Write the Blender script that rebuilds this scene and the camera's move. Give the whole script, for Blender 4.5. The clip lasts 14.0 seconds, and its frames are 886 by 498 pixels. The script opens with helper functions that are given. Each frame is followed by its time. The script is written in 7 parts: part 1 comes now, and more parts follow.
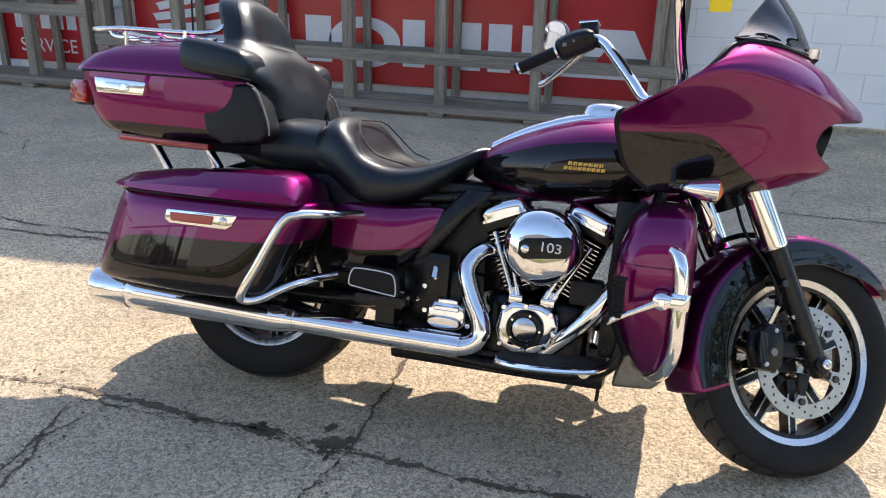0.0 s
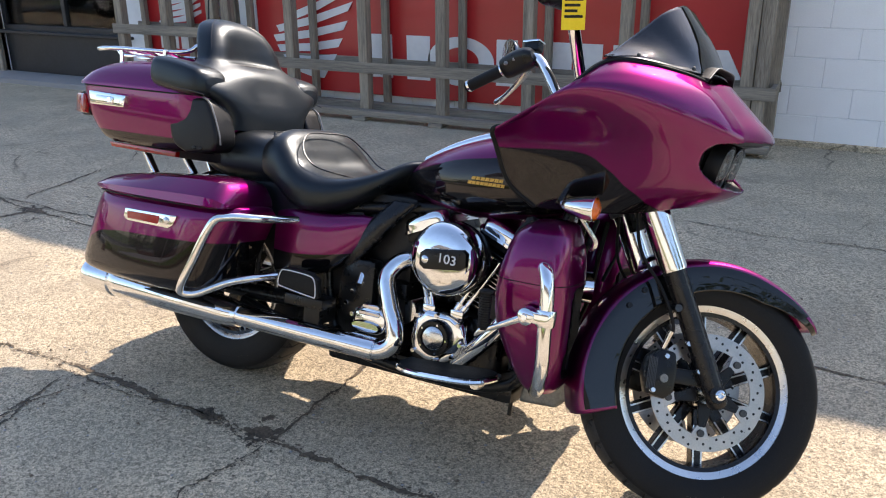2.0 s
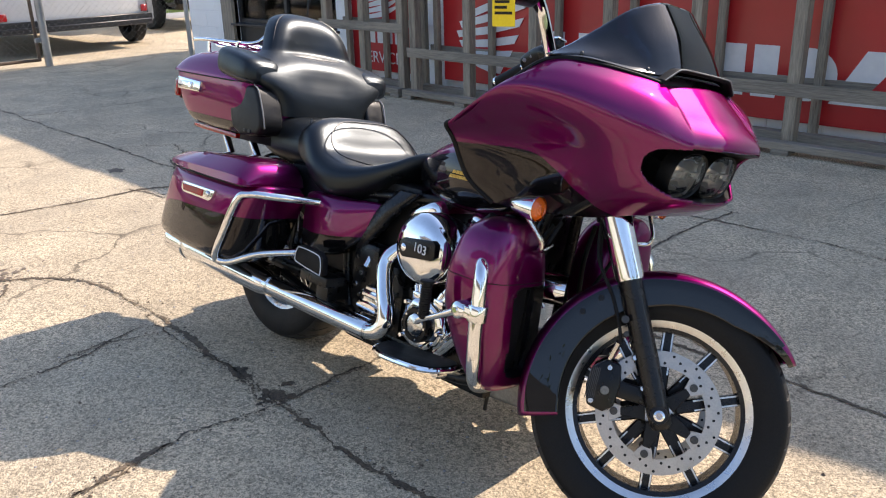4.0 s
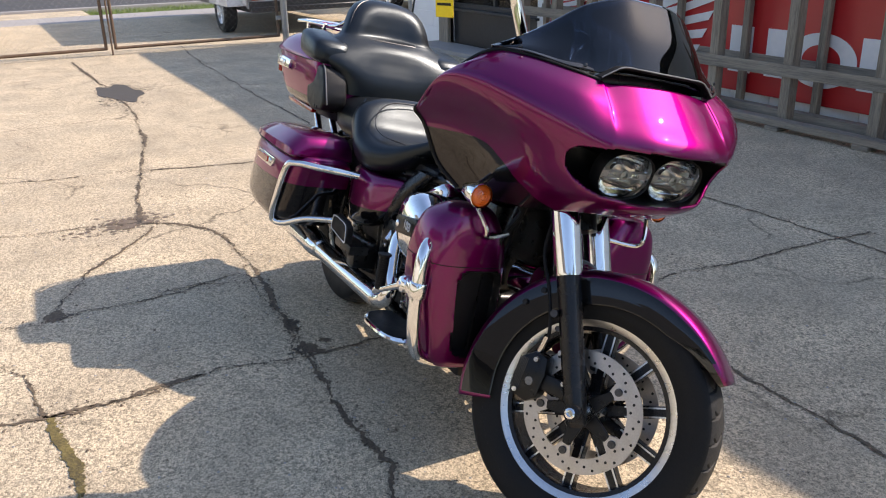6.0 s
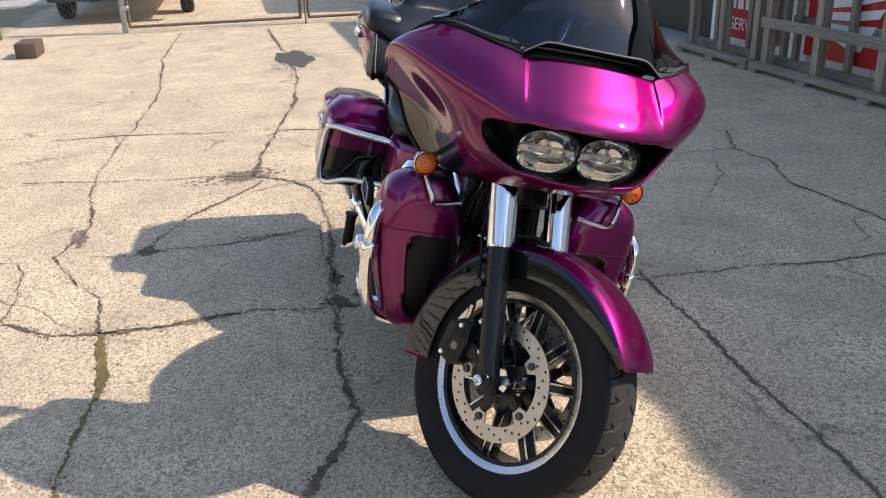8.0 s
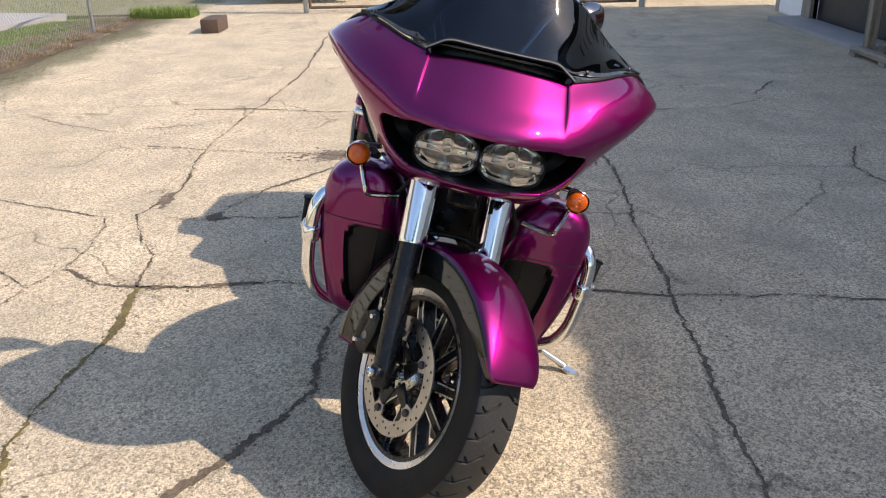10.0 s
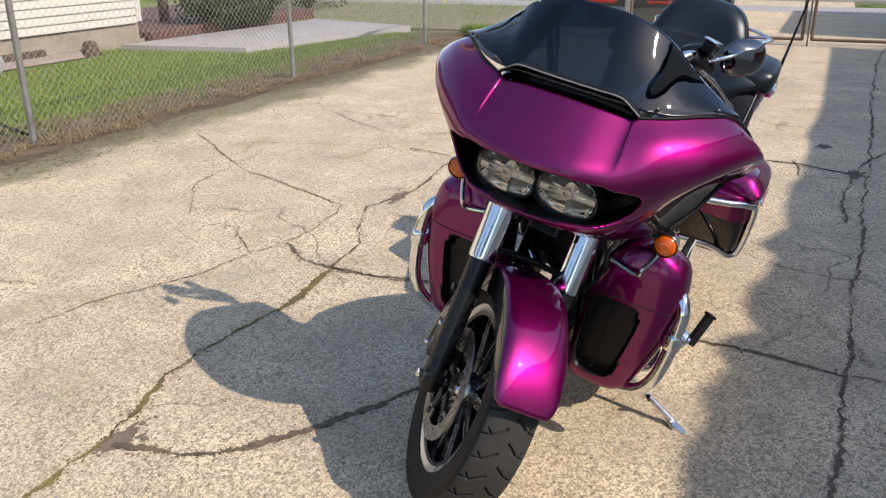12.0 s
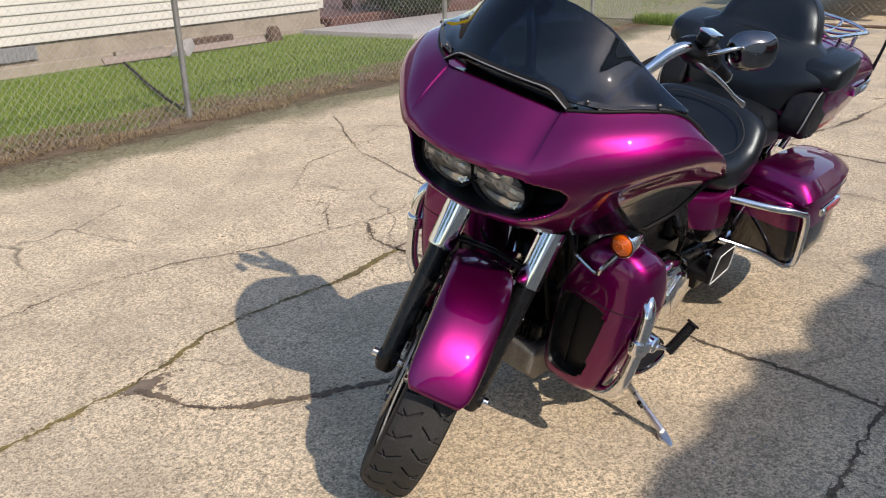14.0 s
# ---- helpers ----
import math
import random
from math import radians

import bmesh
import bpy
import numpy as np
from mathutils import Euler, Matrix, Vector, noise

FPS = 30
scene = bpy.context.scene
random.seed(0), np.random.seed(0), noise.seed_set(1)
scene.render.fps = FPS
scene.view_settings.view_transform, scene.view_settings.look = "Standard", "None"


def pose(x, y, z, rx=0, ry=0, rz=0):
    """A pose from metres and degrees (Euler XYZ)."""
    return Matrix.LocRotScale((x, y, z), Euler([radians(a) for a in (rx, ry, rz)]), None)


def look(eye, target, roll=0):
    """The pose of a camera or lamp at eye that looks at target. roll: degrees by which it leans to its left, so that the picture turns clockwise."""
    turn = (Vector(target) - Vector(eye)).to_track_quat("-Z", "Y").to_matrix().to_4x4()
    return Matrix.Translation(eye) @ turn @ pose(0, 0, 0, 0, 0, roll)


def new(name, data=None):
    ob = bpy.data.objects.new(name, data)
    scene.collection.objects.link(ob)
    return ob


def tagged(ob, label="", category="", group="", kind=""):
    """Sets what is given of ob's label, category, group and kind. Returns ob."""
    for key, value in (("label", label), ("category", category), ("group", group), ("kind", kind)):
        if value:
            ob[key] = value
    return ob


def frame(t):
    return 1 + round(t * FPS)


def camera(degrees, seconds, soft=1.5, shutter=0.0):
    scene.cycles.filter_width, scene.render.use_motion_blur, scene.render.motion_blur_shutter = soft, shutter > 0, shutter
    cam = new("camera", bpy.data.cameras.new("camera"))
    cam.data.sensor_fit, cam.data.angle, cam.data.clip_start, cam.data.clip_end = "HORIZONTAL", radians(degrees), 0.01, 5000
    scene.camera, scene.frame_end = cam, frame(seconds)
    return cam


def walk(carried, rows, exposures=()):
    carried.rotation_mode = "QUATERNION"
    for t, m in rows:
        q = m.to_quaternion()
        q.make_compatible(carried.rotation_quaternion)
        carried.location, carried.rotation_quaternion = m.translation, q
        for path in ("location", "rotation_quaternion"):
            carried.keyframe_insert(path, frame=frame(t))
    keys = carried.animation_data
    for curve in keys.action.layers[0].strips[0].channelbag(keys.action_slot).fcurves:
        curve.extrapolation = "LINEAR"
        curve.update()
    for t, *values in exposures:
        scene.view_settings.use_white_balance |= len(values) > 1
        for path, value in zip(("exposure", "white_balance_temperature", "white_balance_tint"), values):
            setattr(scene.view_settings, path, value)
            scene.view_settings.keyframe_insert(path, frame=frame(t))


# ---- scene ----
cam = camera(56.2, 14.0, 1.1)
METRES, EYE, TILT, LEAN, TURN = 4.796, 1.41, 0.0, 0.0, 13.4
ROWS = [
    (0.0, 0.0, 0.0, 0.0, 0.48, -21.75, -1.2),
    (0.5, 0.0333, 0.0026, -0.0017, 2.25, -21.51, -2.04),
    (1.0, 0.0699, 0.0049, 0.0024, 5.48, -21.08, -1.32),
    (1.5, 0.1116, 0.0043, 0.0006, 9.37, -20.56, -0.41),
    (2.0, 0.153, -0.0023, 0.0026, 12.78, -20.51, 0.39),
    (2.5, 0.1882, 0.0063, -0.0009, 15.7, -20.64, -0.17),
    (3.0, 0.2245, 0.0189, 0.0023, 19.43, -20.8, -0.27),
    (3.5, 0.2598, 0.0283, 0.0005, 24.56, -20.56, 0.61),
    (6.0, 0.427, 0.1167, 0.0006, 47.57, -20.86, 1.22),
    (6.5, 0.4476, 0.1403, -0.0032, 50.54, -20.87, 0.55),
    (7.0, 0.4679, 0.1724, -0.0006, 53.95, -21.02, 0.55),
    (7.5, 0.4911, 0.1982, -0.0024, 58.05, -21.33, 1.8),
    (8.0, 0.5218, 0.2194, -0.0025, 62.66, -22.09, 1.66),
    (8.5, 0.538, 0.2424, -0.004, 64.93, -22.73, 2.04),
    (11.0, 0.5878, 0.4235, -0.0027, 88.56, -21.51, 1.49),
    (11.5, 0.5843, 0.4506, -0.0035, 94.61, -20.82, 1.96),
    (12.0, 0.5851, 0.4845, -0.0042, 101.26, -20.58, 0.56),
    (12.5, 0.5844, 0.5123, -0.0064, 104.43, -21.02, 1.67),
    (13.0, 0.5705, 0.5453, -0.0078, 107.19, -21.12, 1.57),
    (13.5, 0.5587, 0.5742, -0.0034, 110.51, -21.0, 1.34),
    (14.0, 0.5536, 0.6026, -0.0059, 115.06, -21.09, 1.4),
]
walk(cam, [(t, pose(0, 0, EYE, TILT, LEAN, TURN) @ pose(METRES * x, METRES * y, METRES * z, 90 + pitch, roll, yaw)) for t, x, y, z, yaw, pitch, roll in ROWS],
     [(0.0, 1.14, 6750, 14), (3.0, 1.10, 6750, 14), (6.5, 0.82, 6800, 15), (8.5, 0.84, 6800, 15), (11.0, 0.72, 6700, 13), (14.0, 0.48, 6650, 13)])

# ---------------------------------------------------------------- light
SUN_EL, SUN_AZ = 41.5, 77.0     # degrees above the ground; from +x towards +y
world = bpy.data.worlds.new("sky")
scene.world = world
world.use_nodes = True
wn = world.node_tree
bg = wn.nodes["Background"]
sky = wn.nodes.new("ShaderNodeTexSky")
sky.sky_type = "NISHITA"
sky.sun_disc = False
sky.sun_elevation, sky.sun_rotation = radians(SUN_EL), radians(90 - SUN_AZ)
sky.dust_density, sky.ozone_density = 0.75, 1.25
wn.links.new(sky.outputs[0], bg.inputs[0])
bg.inputs[1].default_value = 0.16
sun_data = bpy.data.lights.new("sun", "SUN")
sun_data.energy, sun_data.angle, sun_data.color = 3.4, radians(0.6), (1.0, 0.90, 0.79)
sun = new("sun", sun_data)
toward = Vector((math.cos(radians(SUN_EL)) * math.cos(radians(SUN_AZ)), math.cos(radians(SUN_EL)) * math.sin(radians(SUN_AZ)), math.sin(radians(SUN_EL))))
sun.matrix_world = look(tuple(toward * 30), (0, 0, 0))


# ---------------------------------------------------------------- materials
def nodes_of(name):
    m = bpy.data.materials.new(name)
    m.use_nodes = True
    nt = m.node_tree
    return m, nt, nt.nodes["Principled BSDF"]


def tex(nt, kind, scale, detail=4.0, coord="Object", stretch=None):
    tc = nt.nodes.new("ShaderNodeTexCoord")
    src = tc.outputs[coord]
    if stretch:
        mp = nt.nodes.new("ShaderNodeMapping")
        mp.inputs["Scale"].default_value = stretch
        nt.links.new(src, mp.inputs[0])
        src = mp.outputs[0]
    t = nt.nodes.new(kind)
    t.inputs["Scale"].default_value = scale
    if "Detail" in t.inputs:
        t.inputs["Detail"].default_value = detail
    nt.links.new(src, t.inputs["Vector"])
    return t


def ramp(nt, src, stops, interpolation="LINEAR"):
    r = nt.nodes.new("ShaderNodeValToRGB")
    r.color_ramp.interpolation = interpolation
    el = r.color_ramp.elements
    while len(el) < len(stops):
        el.new(0.5)
    for e, (p, c) in zip(el, stops):
        e.position = p
        e.color = (*c, 1) if isinstance(c, tuple) else (c, c, c, 1)
    nt.links.new(src, r.inputs[0])
    return r.outputs[0]


def mix(nt, fac, a, b, mode="MIX"):
    n = nt.nodes.new("ShaderNodeMix")
    n.data_type, n.blend_type = "RGBA", mode
    if isinstance(fac, float):
        n.inputs[0].default_value = fac
    else:
        nt.links.new(fac, n.inputs[0])
    for s, v in ((6, a), (7, b)):
        if isinstance(v, tuple):
            n.inputs[s].default_value = (*v, 1)
        else:
            nt.links.new(v, n.inputs[s])
    return n.outputs[2]


def bump(nt, p, src, strength, distance):
    b = nt.nodes.new("ShaderNodeBump")
    b.inputs["Strength"].default_value, b.inputs["Distance"].default_value = strength, distance
    nt.links.new(src, b.inputs["Height"])
    nt.links.new(b.outputs[0], p.inputs["Normal"])


def surface(name, c1, c2, scale, rough=0.6, metal=0.0, relief=0.0, fine=None, coat=0.0, stretch=None, spec=0.5, rough2=None):
    """A plain material with two colours mixed at a coarse and a fine scale."""
    m, nt, p = nodes_of(name)
    n1 = tex(nt, "ShaderNodeTexNoise", scale, 5, stretch=stretch)
    n2 = tex(nt, "ShaderNodeTexNoise", fine or scale * 9, 4, stretch=stretch)
    k = mix(nt, 0.45, n1.outputs[0], n2.outputs[0])
    nt.links.new(ramp(nt, k, [(0.32, c1), (0.68, c2)]), p.inputs["Base Color"])
    p.inputs["Metallic"].default_value, p.inputs["Coat Weight"].default_value = metal, coat
    p.inputs["Coat Roughness"].default_value, p.inputs["Specular IOR Level"].default_value = 0.015, spec
    lo, hi = rough * 0.8, rough2 or min(1.0, rough * 1.2)
    nt.links.new(ramp(nt, n1.outputs[0], [(0.3, lo), (0.7, hi)]), p.inputs["Roughness"])
    if relief:
        bump(nt, p, n2.outputs[0], 0.6, relief)
    return m


def flake_paint(name, colour, metal=0.9, rough=0.37):
    m, nt, p = nodes_of(name)
    fl = tex(nt, "ShaderNodeTexVoronoi", 900)
    dust = tex(nt, "ShaderNodeTexNoise", 14, 6)
    c = mix(nt, 0.25, colour, ramp(nt, fl.outputs["Color"], [(0.2, tuple(v * 0.5 for v in colour)), (0.8, tuple(min(1, v * 1.7) for v in colour))]))
    nt.links.new(c, p.inputs["Base Color"])
    p.inputs["Metallic"].default_value, p.inputs["Roughness"].default_value = metal, rough
    p.inputs["Coat Weight"].default_value, p.inputs["Coat IOR"].default_value = 1.0, 1.48
    p.inputs["Specular Tint"].default_value = (0.75, 0.12, 0.55, 1)
    nt.links.new(ramp(nt, dust.outputs[0], [(0.35, 0.004), (0.75, 0.022)]), p.inputs["Coat Roughness"])
    return m, nt, p, c


PURPLE_C, BLACK_C = (0.138, 0.0021, 0.069), (0.004, 0.004, 0.0042)
purple_paint = flake_paint("purple_paint", PURPLE_C)[0]


black_paint = surface("black_paint", (0.0035, 0.0035, 0.0037), (0.006, 0.006, 0.006), 20, 0.32, 0.0, coat=1.0, spec=0.05)


def two_tone(name, x0, x1, z0, z1, stops, upper=None):
    """Purple paint with a black panel below a line z(x), or between two such lines, in the thing's own metres."""
    m, nt, p, c = flake_paint(name, PURPLE_C)
    tc = nt.nodes.new("ShaderNodeTexCoord")
    sep = nt.nodes.new("ShaderNodeSeparateXYZ")
    nt.links.new(tc.outputs["Object"], sep.inputs[0])

    def scaled(out, a, b):
        r = nt.nodes.new("ShaderNodeMapRange")
        r.inputs[1].default_value, r.inputs[2].default_value = a, b
        nt.links.new(out, r.inputs[0])
        return r.outputs[0]

    u, v = scaled(sep.outputs[0], x0, x1), scaled(sep.outputs[2], z0, z1)

    def below(st):
        line = ramp(nt, u, [((x - x0) / (x1 - x0), (z - z0) / (z1 - z0)) for x, z in st], "CARDINAL")
        d = nt.nodes.new("ShaderNodeMath")
        d.operation = "SUBTRACT"
        nt.links.new(line, d.inputs[0])
        nt.links.new(v, d.inputs[1])
        return scaled(d.outputs[0], -0.004, 0.004)

    f = below(stops)
    if upper:
        g = nt.nodes.new("ShaderNodeMath")
        g.operation = "SUBTRACT"
        g.use_clamp = True
        nt.links.new(below(upper), g.inputs[0])
        nt.links.new(f, g.inputs[1])
        f = g.outputs[0]
    nt.links.new(mix(nt, f, c, BLACK_C), p.inputs["Base Color"])
    inv = nt.nodes.new("ShaderNodeMath")
    inv.operation = "MULTIPLY_ADD"
    inv.inputs[1].default_value, inv.inputs[2].default_value = -0.8, 0.82
    nt.links.new(f, inv.inputs[0])
    nt.links.new(inv.outputs[0], p.inputs["Metallic"])
    gloss = nt.nodes.new("ShaderNodeMath")
    gloss.operation = "MULTIPLY_ADD"
    gloss.inputs[1].default_value, gloss.inputs[2].default_value = -0.05, 1.0
    nt.links.new(f, gloss.inputs[0])
    nt.links.new(gloss.outputs[0], p.inputs["Coat Weight"])
    p.inputs["Specular IOR Level"].default_value = 0.05
    return m


chrome = surface("chrome", (0.78, 0.79, 0.80), (0.86, 0.86, 0.86), 8, 0.05, 1.0, rough2=0.10)
dull_chrome = surface("dull_chrome", (0.55, 0.55, 0.54), (0.72, 0.71, 0.69), 18, 0.2, 1.0)
alloy = surface("machined_alloy", (0.62, 0.61, 0.60), (0.75, 0.74, 0.72), 40, 0.3, 1.0)
dark_steel = surface("dark_steel", (0.05, 0.05, 0.05), (0.11, 0.105, 0.10), 25, 0.4, 1.0)
# Chrome darkened in colour, standing in for a dark reflection on the mirrors.
darkened_chrome = surface("darkened_chrome", (0.16, 0.165, 0.17), (0.22, 0.22, 0.225), 8, 0.07, 1.0, rough2=0.12)
reflector = surface("lamp_reflector", (0.82, 0.81, 0.80), (0.9, 0.89, 0.88), 30, 0.05, 1.0, rough2=0.09)
trim_black = surface("trim_black", (0.02, 0.02, 0.021), (0.04, 0.04, 0.041), 30, 0.22, spec=0.6)
lamp_silver = surface("lamp_silver", (0.80, 0.79, 0.77), (0.9, 0.89, 0.87), 30, 0.36, 0.9)
disc_steel = surface("disc_steel", (0.40, 0.37, 0.34), (0.55, 0.51, 0.47), 25, 0.34, 1.0)
engine_black = surface("engine_black", (0.004, 0.004, 0.0045), (0.009, 0.009, 0.009), 30, 0.30, spec=0.3)
fork_black = surface("satin_black", (0.005, 0.005, 0.006), (0.010, 0.010, 0.011), 30, 0.26, spec=0.35)
plastic_black = surface("black_plastic", (0.005, 0.005, 0.0055), (0.010, 0.010, 0.0105), 40, 0.45, relief=0.0004, fine=600, spec=0.3)
cast_grey = surface("weathered_cast_alloy", (0.15, 0.145, 0.13), (0.30, 0.29, 0.265), 30, 0.48, 0.75, relief=0.0006, fine=220)
tyre_tread = surface("dusty_tyre", (0.016, 0.0156, 0.0152), (0.042, 0.040, 0.037), 7, 0.62, relief=0.0008, fine=200, spec=0.3)
rubber = surface("tyre_rubber", (0.0045, 0.0045, 0.005), (0.011, 0.0108, 0.0105), 12, 0.58, relief=0.0006, fine=240, spec=0.22)
leather = surface("black_vinyl", (0.0046, 0.0058, 0.0070), (0.0085, 0.0100, 0.0115), 9, 0.34, relief=0.0005, fine=420, rough2=0.42, spec=0.48)
leather.node_tree.nodes["Principled BSDF"].inputs["Specular Tint"].default_value = (0.80, 0.92, 1.0, 1)
welt = surface("dark_welt", (0.015, 0.015, 0.016), (0.03, 0.03, 0.031), 60, 0.35)
piping = surface("grey_piping", (0.16, 0.16, 0.16), (0.25, 0.25, 0.25), 60, 0.5)
gold = surface("gold_leaf", (0.62, 0.36, 0.07), (0.78, 0.5, 0.12), 60, 0.35, 0.5)
white_plastic = surface("white_plastic", (0.6, 0.6, 0.6), (0.75, 0.75, 0.74), 40, 0.4)
yellow_tag = surface("yellow_tag", (0.75, 0.55, 0.0), (0.85, 0.66, 0.02), 20, 0.45)
mirror_glass = surface("mirror_glass", (0.85, 0.86, 0.87), (0.88, 0.88, 0.88), 5, 0.02, 1.0, rough2=0.03)


def lens(name, colour, rough=0.12, trans=0.45):
    m, nt, p = nodes_of(name)
    w = tex(nt, "ShaderNodeTexNoise", 60)
    nt.links.new(mix(nt, w.outputs[0], tuple(v * 0.7 for v in colour), colour), p.inputs["Base Color"])
    p.inputs["Roughness"].default_value, p.inputs["Transmission Weight"].default_value, p.inputs["IOR"].default_value = rough, trans, 1.45
    p.inputs["Coat Weight"].default_value = 1.0
    return m


amber = lens("amber_lens", (0.85, 0.15, 0.008), 0.15, 0.12)
red_lens = lens("red_lens", (0.42, 0.007, 0.006), 0.2, 0.05)


def sheet_glass(name, tint, rough=0.01, ior=1.5):
    """Thin glass: a tinted see-through layer with a gloss that grows at grazing angles."""
    m, nt, p = nodes_of(name)
    nt.nodes.remove(p)
    out = nt.nodes["Material Output"]
    tr, gl, fr, mx = (nt.nodes.new(k) for k in ("ShaderNodeBsdfTransparent", "ShaderNodeBsdfGlossy", "ShaderNodeFresnel", "ShaderNodeMixShader"))
    smear = tex(nt, "ShaderNodeTexNoise", 9, 5)
    nt.links.new(mix(nt, smear.outputs[0], tuple(v * 0.9 for v in tint), tint), tr.inputs[0])
    nt.links.new(ramp(nt, smear.outputs[0], [(0.4, rough), (0.75, rough + 0.03)]), gl.inputs["Roughness"])
    fr.inputs["IOR"].default_value = ior
    nt.links.new(fr.outputs[0], mx.inputs[0])
    nt.links.new(tr.outputs[0], mx.inputs[1])
    nt.links.new(gl.outputs[0], mx.inputs[2])
    nt.links.new(mx.outputs[0], out.inputs[0])
    return m


clear_lens = sheet_glass("clear_lens", (0.93, 0.93, 0.93))
haze_nodes = clear_lens.node_tree
dust_film, film_mix = haze_nodes.nodes.new("ShaderNodeBsdfDiffuse"), haze_nodes.nodes.new("ShaderNodeMixShader")
dust_film.inputs[0].default_value, film_mix.inputs[0].default_value = (0.75, 0.74, 0.76, 1), 0.014
haze_nodes.links.new(haze_nodes.nodes["Mix Shader"].outputs[0], film_mix.inputs[1])
haze_nodes.links.new(dust_film.outputs[0], film_mix.inputs[2])
haze_nodes.links.new(film_mix.outputs[0], haze_nodes.nodes["Material Output"].inputs[0])
tinted = sheet_glass("tinted_acrylic", (0.15, 0.19, 0.25), 0.012, 1.6)


# ---------------------------------------------------------------- mesh helpers
def spline(pts, n, closed=False):
    """n points along a smooth line through pts."""
    p = np.asarray(pts, float)
    k = len(p)
    if closed:
        q = np.concatenate([p[-1:], p, p[:2]])
        t = np.linspace(0, k, n, endpoint=False)
    else:
        if k < 3:
            return np.linspace(p[0], p[-1], n)
        q = np.concatenate([2 * p[:1] - p[1:2], p, 2 * p[-1:] - p[-2:-1]])
        t = np.linspace(0, k - 1, n)
    i = np.minimum(t.astype(int), (k if closed else k - 1) - 1)
    f = (t - i).reshape(-1, *([1] * (p.ndim - 1)))
    a, b, c, d = q[i], q[i + 1], q[i + 2], q[i + 3]
    return 0.5 * (2 * b + (c - a) * f + (2 * a - 5 * b + 4 * c - d) * f ** 2 + (3 * b - a - 3 * c + d) * f ** 3)


def grid_faces(nu, nv, closed):
    f = []
    for i in range(nu - 1):
        for j in range(nv if closed else nv - 1):
            k = (j + 1) % nv
            f.append((i * nv + j, i * nv + k, (i + 1) * nv + k, (i + 1) * nv + j))
    return f


def skin(rings, nu, nv, closed=True, caps=True):
    """A smooth surface over rings of control points."""
    r = np.asarray(rings, float)
    g = spline(r, nu)
    g = np.stack([spline(x, nv, closed) for x in g])
    f = grid_faces(nu, nv, closed)
    if closed and caps:
        f.append(tuple(range(nv - 1, -1, -1)))
        f.append(tuple((nu - 1) * nv + j for j in range(nv)))
    return g.reshape(-1, 3), f


def hoop(c, u, v, a, b, e=2.0, n=16):
    """A superellipse round c with half axes a along u and b along v."""
    t = np.arange(n) * 2 * math.pi / n
    co, si = np.cos(t), np.sin(t)
    cx, sx = np.sign(co) * np.abs(co) ** (2 / e), np.sign(si) * np.abs(si) ** (2 / e)
    return np.asarray(c, float) + np.outer(cx * a, u) + np.outer(sx * b, v)


def sec_x(x, y0, y1, z0, z1, e=2.6, n=20):
    return hoop((x, (y0 + y1) / 2, (z0 + z1) / 2), (0, 1, 0), (0, 0, 1), (y1 - y0) / 2, (z1 - z0) / 2, e, n)


def sec_z(z, x0, x1, y0, y1, e=2.6, n=20):
    return hoop(((x0 + x1) / 2, (y0 + y1) / 2, z), (1, 0, 0), (0, 1, 0), (x1 - x0) / 2, (y1 - y0) / 2, e, n)


def tube(pts, r, n=12, res=None, closed=False):
    p = spline(pts, res or max(2, 6 * len(pts)) if len(pts) > 2 else 2, closed)
    rr = np.interp(np.linspace(0, 1, len(p)), np.linspace(0, 1, len(r)), r) if isinstance(r, (list, tuple)) else np.full(len(p), r)
    d = np.gradient(p, axis=0) if not closed else np.roll(p, -1, 0) - np.roll(p, 1, 0)
    d /= np.linalg.norm(d, axis=1)[:, None]
    u = np.cross(d[0], (0.31, 0.87, 0.38))
    out = []
    for k in range(len(p)):
        u = u - d[k] * np.dot(u, d[k])
        u /= np.linalg.norm(u)
        out.append(hoop(p[k], u, np.cross(d[k], u), rr[k], rr[k], 2, n))
    v = np.concatenate(out)
    f = grid_faces(len(p), n, True)
    if closed:
        f += [((len(p) - 1) * n + j, (len(p) - 1) * n + (j + 1) % n, (j + 1) % n, j) for j in range(n)]
    else:
        f += [tuple(range(n - 1, -1, -1)), tuple((len(p) - 1) * n + j for j in range(n))]
    return v, f


def lathe(profile, n=32, c=(0, 0, 0), axis="y", closed=False):
    """A profile of (radius, along) turned round an axis through c."""
    u, v, w = {"y": ((1, 0, 0), (0, 0, 1), (0, 1, 0)), "x": ((0, 1, 0), (0, 0, 1), (1, 0, 0)), "z": ((1, 0, 0), (0, 1, 0), (0, 0, 1))}[axis] if isinstance(axis, str) else axis
    rings = [hoop(np.asarray(c, float) + h * np.asarray(w, float), u, v, max(r, 1e-5), max(r, 1e-5), 2, n) for r, h in profile]
    f = grid_faces(len(rings), n, True)
    if closed:
        f += [((len(rings) - 1) * n + j, (len(rings) - 1) * n + (j + 1) % n, (j + 1) % n, j) for j in range(n)]
    return np.concatenate(rings), f


def frame_of(w):
    w = np.asarray(w, float) / np.linalg.norm(w)
    u = np.cross(w, (0.2, 0.9, 0.4))
    u /= np.linalg.norm(u)
    return u, np.cross(w, u), w


def from_bm(bm):
    bm.verts.index_update()
    v = np.array([x.co[:] for x in bm.verts])
    f = [tuple(x.index for x in y.verts) for y in bm.faces]
    bm.free()
    return v, f


